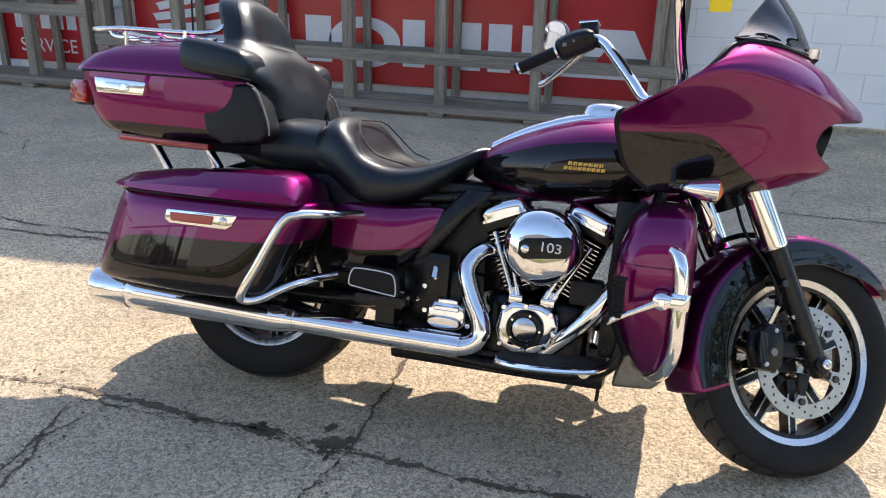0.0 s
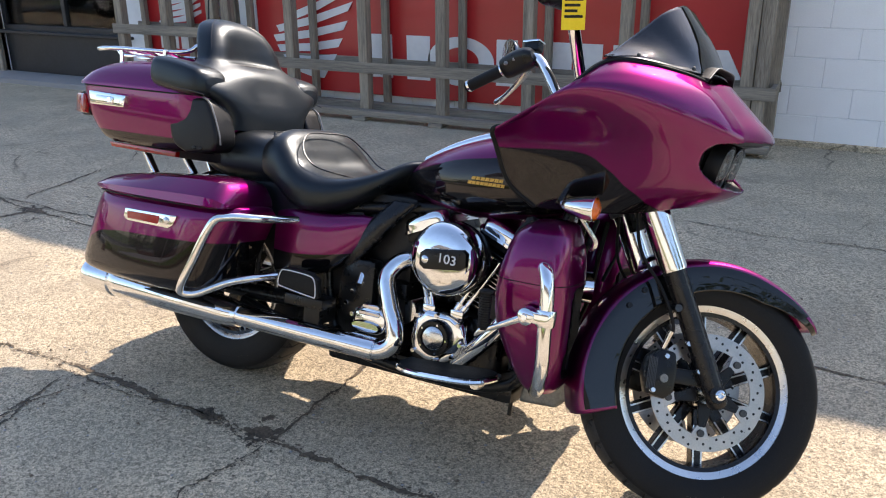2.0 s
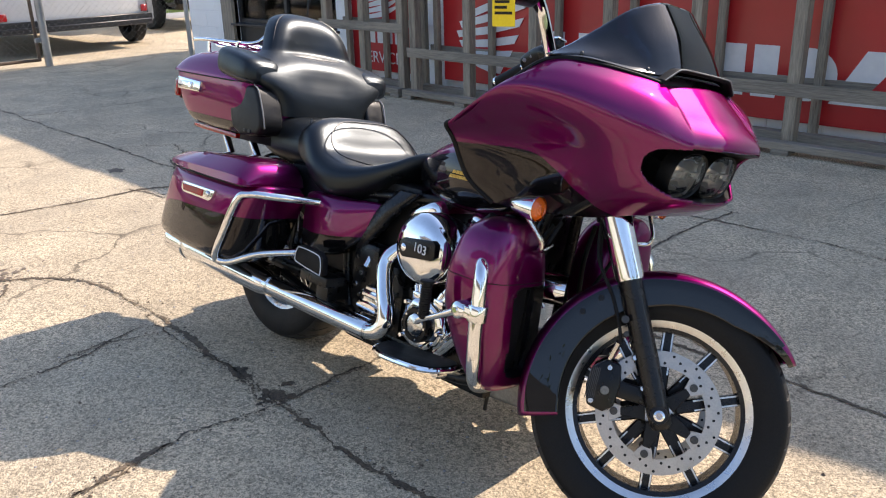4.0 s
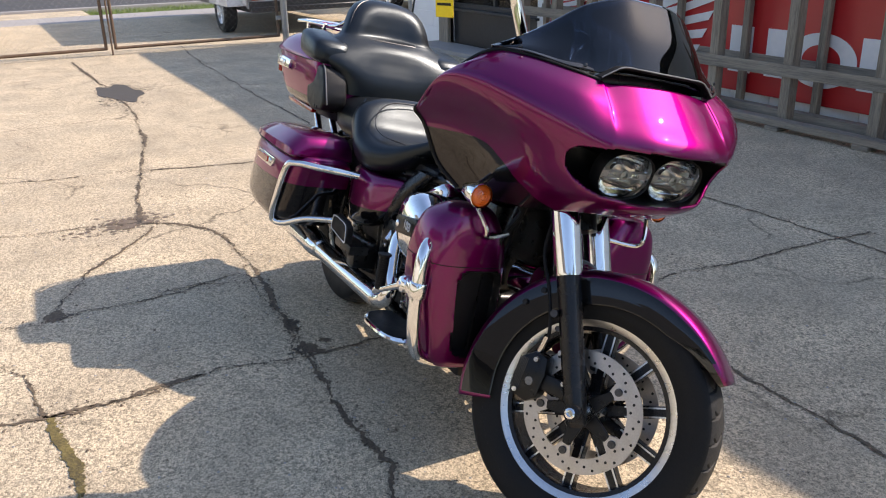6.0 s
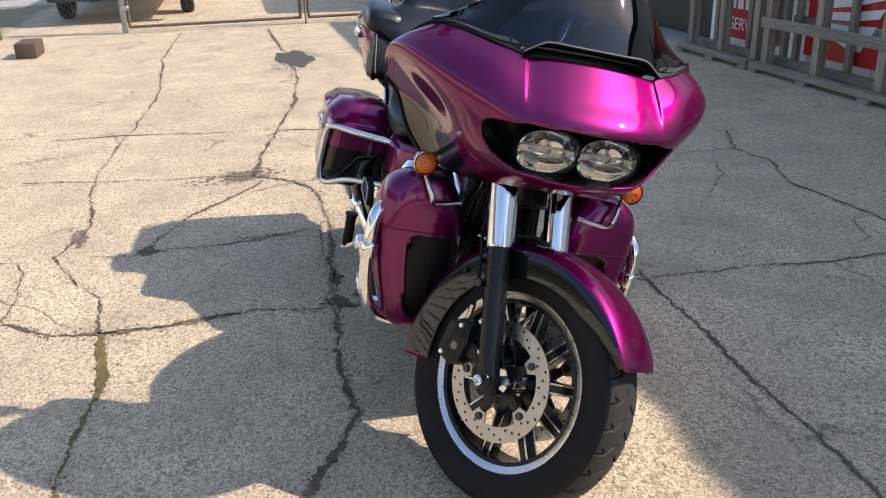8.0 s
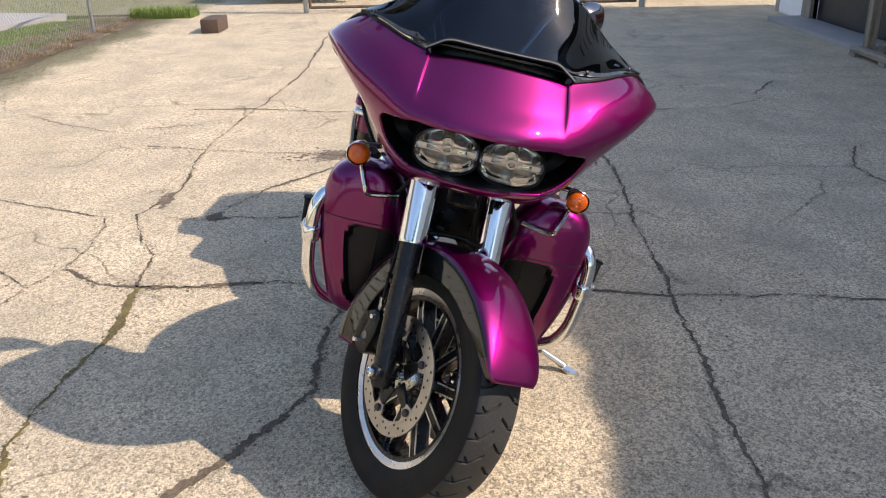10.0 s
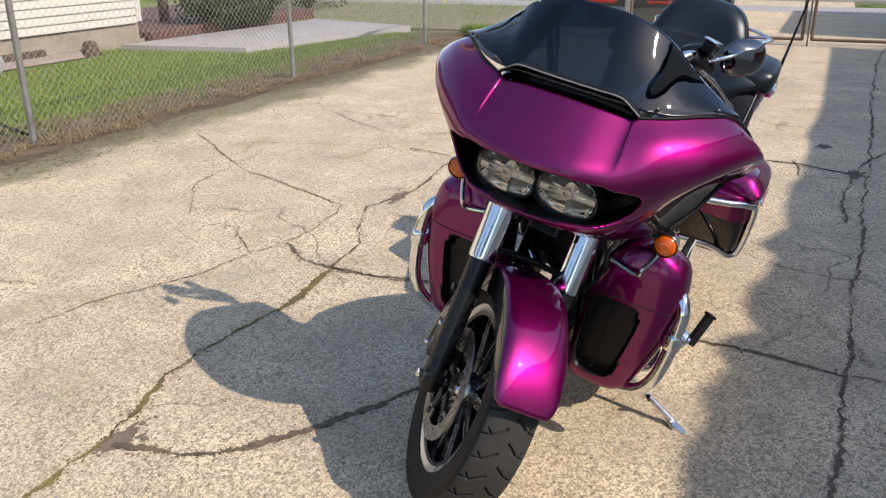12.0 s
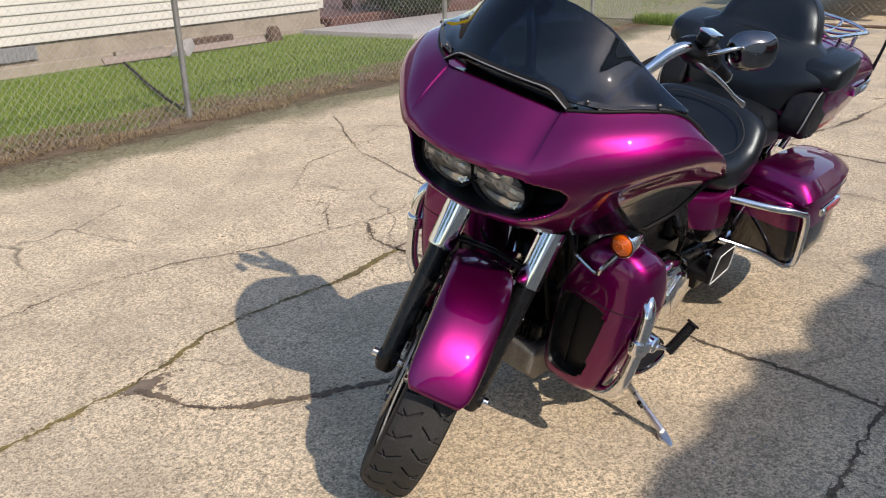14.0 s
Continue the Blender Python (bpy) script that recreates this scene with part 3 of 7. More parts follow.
loop = np.array(edge + [e * (1, -1, 1) for e in edge[-2:0:-1]])
mid = np.array((1.53, 0, 0.888))
rings = [loop, mid + (loop - mid) * (1, .985, .975) - (0.010, 0, 0), mid + (loop - mid) * (.8, .96, .92) - (0.060, 0, 0), mid + (loop - mid) * (.6, .92, .86) - (0.105, 0, 0), mid + (loop - mid) * (.1, .05, .05) - (0.112, 0, 0)]
pv = np.concatenate(rings)
part("headlight_pocket", (pv, grid_faces(len(rings), len(loop), True)), plastic_black, fairing, "black recess round the headlights")
rear_edge = [fg[i, -1] for i in range(0, FR, 4)]
top_edge = [fg[0, j] for j in range(FC - 1, 100, -5)]
for s in (1, -1):
    e = np.array(rear_edge[::-1] + top_edge[1:]) * (1, s, 1)
    part("edge_trim", tube(e, 0.006, 8, 90), rubber, fairing, "black rubber edge strip")

# headlights: clear ovals whose faces slant down and back under the brow
for s in (-1, 1):
    facing = Matrix.Translation((1.528, s * 0.0755, 0.890)) @ Matrix.Rotation(radians(14), 4, "Y")

    def oval_at(d, a, b, e=2.5, n=28):
        return hoop((d, 0, 0), (0, 1, 0), (0, 0, 1), a, b, e, n)

    lamp = part("headlight", skin([oval_at(.002, .074, .054), oval_at(-.006, .071, .051), oval_at(-.024, .064, .045), oval_at(-.040, .046, .031, 2.2), oval_at(-.046, .012, .010, 2)], 30, 56, True, False), reflector, fairing, "clear twin headlight with silver reflector", m=facing)
    part("bezel", skin([oval_at(-.03, .0775, .0575), oval_at(.004, .0775, .0575), oval_at(.006, .0755, .0555), oval_at(.001, .0735, .0535)], 14, 56, True, False), plastic_black, lamp, "thin black bezel")
    part("lens", skin([oval_at(.004, .0745, .0545), oval_at(.008, .066, .048), oval_at(.011, .040, .028, 2.2), oval_at(.012, .002, .002, 2)], 20, 48, True, False), clear_lens, lamp)
    part("headlight_bar", merged(*[box(-.012, -.002, -.067, .067, z - .0014, z + .0014, .0006) for z in (-.0065, .0065)], *[box(-.012, -.004, a, b, -.0060, .0060, .001) for a, b in ((-.068, -.046), (.046, .068), (-.024, -.013), (.013, .024))], lathe([(.0085, .000), (.0125, .000), (.0135, -.006), (.0135, -.034)], 24, (0, 0, 0), "x")), lamp_silver, lamp)
    part("bulb_cap", lathe([(0, -.004), (.006, -.005), (.0085, -.010), (.0085, -.03)], 20, (0, 0, 0), "x"), white_plastic, lamp)

# windshield with its black vent and trim
WB = [(1.487, 0, 1.110), (1.482, .08, 1.109), (1.470, .130, 1.107), (1.456, .172, 1.104), (1.424, .228, 1.106), (1.358, .290, 1.117), (1.282, .341, 1.115)]
WT = [(1.377, 0, 1.281), (1.375, .08, 1.277), (1.352, .158, 1.248), (1.322, .212, 1.203), (1.300, .255, 1.168), (1.286, .302, 1.138), (1.272, .342, 1.117)]
WM = [(a[0] * .5 + b[0] * .5 + .010, a[1] * .5 + b[1] * .5 + .006 * (i > 1), a[2] * .5 + b[2] * .5) for i, (a, b) in enumerate(zip(WB, WT))]


def both(row):
    return [(x, -y, z) for x, y, z in row[:0:-1]] + row


screen = part("windshield", skin([both(WB), both(WM), both(WT)], 30, 97, closed=False), tinted, bike, "dark tinted short windshield", 80)
so = screen.modifiers.new("thickness", "SOLIDIFY")
so.thickness, so.offset = 0.0035, 0
LIP = [(1.497 - .62 * y * y, y, 1.126 - .031 * min(1, max(0, (abs(y) - .118) / .050)) ** 1.3) for y in np.linspace(0, .170, 9)]
SILL = [(1.500 - .75 * y * y - .003, y, 1.093 - .35 * y * y) for y in np.linspace(0, .170, 9)]
mouth = [both([(x - .004, y * .985, z - .003) for x, y, z in LIP]), both([(x - .055, y * .95, z - .006) for x, y, z in LIP]), both([(x - .060, y * .93, z - .012) for x, y, z in SILL]), both([(x + .001, y * .99, z - .006) for x, y, z in SILL])]
part("vent_mouth", skin(mouth, 13, 81, closed=False), engine_black, screen, "black air vent below the windshield", 80)
part("vent_lip", skin([hoop((x - .010, y, z - .001), (1, 0, 0), (0, 0, 1), .014, .0045, 2.4, 10) for x, y, z in both(LIP)], 70, 14), rubber, screen, "black lip over the vent")
# Thin light grey line along the lip's front.
part("lip_edge", tube([(x + .0045, y, z + .0015) for x, y, z in both(LIP)], .0016, 6, 90), piping, screen, "thin light grey edge of the lip")
for s in (-1, 1):
    part("base_gasket", tube([(x + .002, s * y, z) for x, y, z in FAIR[0][3:7]], .0035, 8, 40), rubber, screen)
for s in (-1, 1):
    strip = []
    for t in np.linspace(0, 1, 9):
        p = spline(np.array(WB[3:]), 33)[int(t * 32)]
        q = spline(np.array(WT[3:]), 33)[int(t * 32)]
        up = (q - p) / (np.linalg.norm(q - p) + 1e-6) * (1, s, 1)
        out = np.array((.62, s * .68, .38))
        tall = np.interp(t, [0, .12, .85, 1], [.004, .0095, .0085, .003])
        strip.append(hoop(p * (1, s, 1) + up * tall + out * .005, up, out, tall, .0022, 3.5, 12))
    part("trim_strip", skin(strip, 40, 24), trim_black, screen, "glossy black trim strip with two screws")
    for t in (4, 24):
        p = spline(np.array(WB[3:]), 33)[t] * (1, s, 1) + np.array((0, 0, .0085)) + np.array((.62, s * .68, .38)) * .0065
        part("trim_screw", lathe([(0, .003), (.0025, .003), (.0045, .0018), (.0048, -.002)], 12, p, frame_of((.62, s * .68, .38))), dark_steel, screen)

# inner fairing with gauges
dash = part("inner_fairing", skin([sec_x(1.10, -.30, .30, .86, .93, 3), sec_x(1.20, -.28, .28, .82, .99, 3), sec_x(1.28, -.27, .27, .80, 1.05, 2.6), sec_x(1.37, -.23, .23, .80, 1.08, 2.4), sec_x(1.44, -.15, .15, .85, 1.08, 2.4)], 30, 60), plastic_black, bike, "black inner fairing with gauges", m=None)
for y in (-0.10, 0.10, -0.2, 0.2):
    g = part("gauge", lathe([(0, 0), (0.04, 0.002), (0.046, 0.012), (0.05, 0.012), (0.052, -0.02)], 24, (1.215, y, 1.02), frame_of((-0.75, 0, 0.65))), engine_black, dash)
    part("gauge_ring", lathe([(0.045, 0.012), (0.047, 0.015), (0.050, 0.013)], 24, (1.215, y, 1.02), frame_of((-0.75, 0, 0.65))), chrome, g)
part("under_fairing", skin([sec_x(1.13, -.20, .20, .755, .81, 3), sec_x(1.25, -.18, .18, .757, .81, 3), sec_x(1.38, -.14, .14, .775, .82, 3), sec_x(1.43, -.10, .10, .79, .82, 3)], 16, 40), engine_black, bike)

# turn signals and their brackets
for s in (-1, 1):
    c = (1.272, s * 0.292, 0.760)
    sig = part("turn_signal", merged(lathe([(0, -0.075), (0.010, -0.07), (0.02, -0.055), (0.028, -0.02), (0.031, 0.0), (0.032, 0.012), (0.030, 0.014)], 28, c, "x"), tube([(1.20, s * 0.285, .762), (1.17, s * 0.24, .76)], 0.008, 10)), chrome, bike, "chrome turn signal with amber lens")
    part("amber_lens", lathe([(0.0, 0.024), (0.012, 0.0225), (0.022, 0.018), (0.029, 0.010), (0.0295, 0.0), (0, -.002)], 28, c, "x"), amber, sig, "round amber lens")
    part("lens_rings", merged(*[lathe([(r - .001, 0.0245 - h), (r, 0.0255 - h), (r + .001, 0.0235 - h)], 24, c, "x") for r, h in ((0.008, .0008), (0.014, .003), (0.02, .006))]), amber, sig)
    part("signal_bracket", tube([(1.25, s * .285, .735), (1.285, s * .26, .68), (1.275, s * .245, .655), (1.25, s * .17, .66)], 0.0065, 8), dull_chrome, sig)

# ---- tank, console and seat
TANK = [(.615, .045, .715, .770), (.68, .100, .690, .822), (.78, .158, .672, .868), (.88, .190, .665, .902), (.97, .203, .672, .920), (1.05, .200, .685, .922), (1.12, .180, .71, .905), (1.155, .14, .745, .875)]
tank_paint = two_tone("tank_paint", 0.55, 1.25, 0.6, 1.0, [(.55, .70), (.68, .712), (.80, .698), (.95, .695), (1.10, .712), (1.25, .73)], [(.55, .752), (.68, .785), (.80, .822), (.95, .848), (1.10, .852), (1.25, .85)])
tank = part("fuel_tank", skin([sec_x(x, -w, w, a, b, 2.5) for x, w, a, b in TANK], 50, 64), tank_paint, bike, "purple fuel tank with black side panels")
part("tank_console", merged(skin([sec_x(.66, -.030, .030, .785, .826, 2.6), sec_x(.75, -.045, .045, .83, .874, 2.8), sec_x(.86, -.055, .055, .87, .915, 2.8), sec_x(.96, -.062, .062, .89, .935, 2.8), sec_x(1.06, -.06, .06, .89, .935, 2.8)], 30, 36),
                            skin([sec_z(.915, .905, 1.045, -.062, .062, 3), sec_z(.945, .915, 1.03, -.055, .055, 2.6), sec_z(.957, .93, 1.015, -.04, .04, 2.2), sec_z(.960, .955, .99, -.01, .01, 2)], 20, 36)), chrome, tank, "chrome tank console")
for s in (-1, 1):
    bars = []
    for row, (z, x0, x1, n) in enumerate(((.790, .905, 1.000, 14), (.7775, .895, 1.005, 18))):
        for i in range(n):
            a = x0 + (x1 - x0) * i / n
            b = a + (x1 - x0) / n * (0.45 if i % 2 else 0.7)
            bars.append(prism([(a, z - .0045), (b, z - .0045), (b + .002, z + .0045), (a + .002, z + .0045)], min(s * .2025, s * .2055), max(s * .2025, s * .2055)))
    part("tank_badge", merged(*bars), gold, tank, "gold badge in two rows")


def widen(ob, k):
    """Makes a thing's meshes wider across the bike."""
    for o in (ob, *ob.children_recursive):
        if o.type == "MESH":
            for v in o.data.vertices:
                v.co.y *= k
            o.data.update()


def saddle(x, w, zt, zb, dish, n=20):
    """A seat section with a dished top."""
    r = sec_x(x, -w, w, zb, zt, 2.7, n)
    up = r[:, 2] > (zt + zb) / 2
    r[up, 2] -= dish * (1 - np.minimum(1, np.abs(r[up, 1]) / (w * 0.85)) ** 2)
    return r


seat = part("rider_seat", skin([saddle(.662, .022, .806, .785, 0), saddle(.62, .075, .804, .745, .0), saddle(.56, .125, .775, .69, .004), saddle(.48, .172, .752, .632, .016), saddle(.40, .205, .752, .605, .022),
                               saddle(.33, .216, .782, .602, .03), saddle(.285, .214, .832, .615, .028), saddle(.25, .208, .862, .64, .016), saddle(.215, .20, .866, .66, .004), saddle(.185, .19, .845, .68, 0)], 60, 72), leather, bike, "black vinyl rider seat with stitched bucket")
widen(seat, 1.10)
pill = part("pillion_seat", skin([saddle(.255, .175, .815, .67, 0), saddle(.20, .195, .838, .665, .0), saddle(.12, .20, .846, .665, .006), saddle(.02, .20, .852, .665, .006), saddle(-.06, .19, .86, .68, 0), saddle(-.10, .17, .85, .70, 0)], 40, 60), leather, bike, "black vinyl passenger seat")
ins = [(.265, 0, .853), (.278, -.10, .848), (.31, -.155, .806), (.36, -.165, .762), (.425, -.135, .742), (.44, 0, .724), (.425, .135, .742), (.36, .165, .762), (.31, .155, .806), (.278, .10, .848)]
part("seat_piping", tube([(x, y * 1.1, z) for x, y, z in ins], 0.0025, 6, 90, True), welt, seat, "stitched welt")
for s in (-1, 1):
    part("seat_welt", tube([(.655, s * .02, .80), (.60, s * .085, .745), (.52, s * .142, .69), (.44, s * .186, .655), (.35, s * .212, .675), (.28, s * .215, .72), (.23, s * .205, .78), (.20, s * .175, .845)], 0.0035, 6, 60), leather, seat)
pieces("seat_skirt", [skin([hoop((.24, s * .165, .63), (1, 0, 0), (0, 0, 1), .16, .07, 2.8, 16), hoop((.24, s * .19, .63), (1, 0, 0), (0, 0, 1), .15, .06, 2.8, 16)], 4, 32) for s in (-1, 1)], leather, pill)

# ---- top case with backrest
case = part("top_case", skin([sec_z(.752, -.495, .02, -.222, .222, 5), sec_z(.775, -.535, .03, -.238, .238, 5), sec_z(.84, -.578, .035, -.255, .255, 5), sec_z(.90, -.596, .035, -.263, .263, 5), sec_z(.930, -.596, .03, -.265, .265, 5)], 24, 72), two_tone("case_paint", -.8, .2, .5, 1.1, [(-.8, .79), (-.2, .79), (.2, .79)]), bike, "purple top case with chrome latches")
part("lid", skin([sec_z(.933, -.612, .0, -.272, .272, 5), sec_z(.948, -.612, .0, -.270, .270, 4.5), sec_z(.985, -.575, .0, -.255, .255, 4), sec_z(1.015, -.50, -.02, -.225, .225, 3.5), sec_z(1.032, -.40, -.04, -.17, .17, 3), sec_z(1.037, -.30, -.1, -.08, .08, 2.5)], 26, 72), purple_paint, case, "domed purple lid")
part("lid_seam", skin([sec_z(.928, -.600, .02, -.2655, .2655, 5), sec_z(.935, -.602, .02, -.2665, .2665, 5)], 3, 72), rubber, case)
part("case_base", skin([sec_z(.725, -.40, .06, -.19, .19, 4), sec_z(.756, -.46, .04, -.212, .212, 4.5)], 3, 60), plastic_black, case)
for s in (-1, 1):
    part("latch", merged(prism([(-.472, .868), (-.315, .868), (-.307, .908), (-.482, .914)], min(s * .252, s * .275), max(s * .252, s * .275), 0.007, 2), prism([(-.44, .877), (-.36, .877), (-.36, .899), (-.44, .901)], min(s * .27, s * .280), max(s * .27, s * .280), 0.004, 2), lathe([(0, s * .281), (.009, s * .281), (.011, s * .276), (.011, s * .27)], 16, (-.375, 0, .889))), chrome, case, "chrome lid latch")
    tn, tu = np.array((-.35, s * .94, 0)), (.94, s * .35, 0)
    tc0 = np.array((-.553, s * .205, .868))
    tl = part("tail_light_pod", skin([hoop(tc0 + tn * d, tu, (0, 0, 1), a, b, 6, 16) for d, a, b in ((-.03, .046, .036), (.012, .050, .041), (.020, .048, .039), (.020, .044, .035))], 8, 40), plastic_black, case, smooth=30)
    part("tail_lens", skin([hoop(tc0 + tn * d + (-.008, 0, 0), tu, (0, 0, 1), a, b, 6, 16) for d, a, b in ((.014, .041, .034), (.029, .041, .033), (.034, .036, .028))], 8, 40), red_lens, tl, "red tail light lens")
    part("case_reflector", prism([(-.43, .733), (-.135, .728), (-.135, .746), (-.44, .750)], min(s * .205, s * .222), max(s * .205, s * .222), 0.003, 2), red_lens, case, "red side marker strip")
    part("case_strut", tube([(-.30, s * .12, .60), (-.385, s * .13, .735)], 0.013, 12), chrome, case, "chrome support strut")
    part("case_strut", tube([(-.12, s * .12, .62), (-.20, s * .13, .735)], 0.013, 12), chrome, case, "chrome support strut")
# luggage rack on the lid
rz = 1.066
rack_paths = [[(-.115, s * .11, 1.125), (-.15, s * .14, 1.095), (-.20, s * .165, rz), (-.45, s * .195, rz - .004), (-.55, s * .19, rz - .01), (-.595, s * .12, rz + .0), (-.60, 0, rz + .004)] for s in (-1, 1)]
rack = part("luggage_rack", merged(*[tube(p, 0.007, 10, 50) for p in rack_paths]), chrome, case, "chrome luggage rack")
for y in (-.105, -.035, .035, .105):
    part("rack_bar", tube([(-.20, y, rz - .012), (-.40, y, rz - .016), (-.55, y * .9, rz - .02), (-.585, y * .9, rz - .002)], 0.005, 8, 30), chrome, rack)
for x in (-.25, -.36, -.48):
    part("rack_bar", tube([(x, -.185, rz), (x, -.105, rz - .014), (x, .105, rz - .014), (x, .185, rz)], 0.005, 8, 30), chrome, rack)
for s in (-1, 1):
    for x in (-.25, -.45):
        part("rack_foot", tube([(x, s * .185, rz), (x, s * .18, 1.005)], 0.006, 8), chrome, rack)
part("antenna", tube([(-.50, .255, .90), (-.53, .262, 1.02), (-.58, .27, 1.45)], [0.008, 0.005, 0.0025], 8), engine_black, case, "thin black antenna mast")


widen(case, 1.13)

BACK = [(.835, -.04, .060, .190, 3, 0), (.88, -.06, .060, .205, 3, .002), (.912, -.08, .054, .232, 3.2, .004), (.938, -.10, .046, .272, 3.2, .008), (.962, -.11, .034, .296, 3.2, .008), (.988, -.12, .016, .294, 3, .002),
        (1.010, -.135, -.004, .270, 2.8, -.006), (1.029, -.15, -.024, .234, 2.8, -.008), (1.045, -.158, -.040, .200, 3, .002), (1.060, -.166, -.052, .184, 3.2, .020), (1.10, -.184, -.066, .170, 3.2, .020),
        (1.14, -.204, -.088, .150, 3.2, .010), (1.170, -.218, -.114, .122, 3, .002), (1.188, -.214, -.142, .082, 2.5, 0), (1.195, -.196, -.170, .034, 2, 0)]


def back_ring(z, xb, xf, w, e, dish):
    """A level section of the backrest; its front is hollowed by dish metres in the middle."""
    r = sec_z(z, xb, xf, -w, w, e, 36)
    mid_x = (xb + xf) / 2
    front = np.clip((r[:, 0] - mid_x) / (xf - mid_x), 0, 1)
    r[:, 0] -= dish * front * np.clip(1 - (r[:, 1] / (w * .72)) ** 2, 0, 1)
    return r


back = part("backrest", skin([back_ring(*q) for q in BACK], 120, 120), leather, case, "padded black vinyl backrest with wrap-around arms", 60)
part("backrest_seam", tube([(xf - dish * max(0, 1 - (y / (w * .72)) ** 2) - (abs(y) / w) ** 3 * .045, y, z) for y in np.linspace(-.165, .165, 15) for z, xb, xf, w, e, dish in [BACK[8]]], .0022, 6, 70), welt, back, "stitched seam")
for s in (-1, 1):
    arm = part("arm_pad", skin([hoop((x, s * y, z), (0, 1, 0), (0, 0, 1), a, b, e, 16) for x, y, z, a, b, e in ((-.212, .245, 1.004, .030, .020, 2.4), (-.204, .250, 1.000, .056, .040, 3), (-.18, .252, .996, .066, .049, 3.6), (-.10, .254, .986, .068, .050, 3.8), (-.03, .250, .976, .069, .046, 3.6), (-.004, .246, .970, .064, .040, 3.2), (.012, .242, .966, .044, .026, 2.6))], 44, 40), leather, back, "padded vinyl arm")
    part("arm_seam", tube([(-.20, s * .300, .968), (-.10, s * .316, .952), (-.02, s * .314, .944), (.020, s * .300, .937)], .002, 6, 30), welt, arm)
    pod = part("speaker_pod", prism([(-.165, .922), (.004, .926), (.022, .912), (.045, .868), (.062, .822), (.064, .788), (.046, .764), (-.06, .750), (-.112, .770), (-.130, .798)], *sorted((s * .19, s * .284)), .014, 3), plastic_black, case, "black speaker pod", 50)
    part("speaker_bead", tube([(-.004, s * .279, .930), (.026, s * .279, .912), (.049, s * .277, .868), (.066, s * .274, .822), (.068, s * .268, .788)], .0026, 8, 30), piping, pod)
    part("speaker_grille", prism([(.004, .905), (.020, .895), (.048, .825), (.048, .79), (-.02, .785), (-.02, .905)], *sorted((s * .20, s * .215)), .004, 1), engine_black, pod)
    part("socket", merged(*[box(x, x + .018, *sorted((s * .27, s * .2865)), .766, .776, .002) for x in (-.035, -.008)]), engine_black, pod)
    part("top_seam", tube([(-.082, s * .172, 1.062), (-.096, s * .161, 1.105), (-.118, s * .141, 1.145), (-.140, s * .114, 1.172), (-.160, s * .078, 1.188)], .002, 6, 40), welt, back)

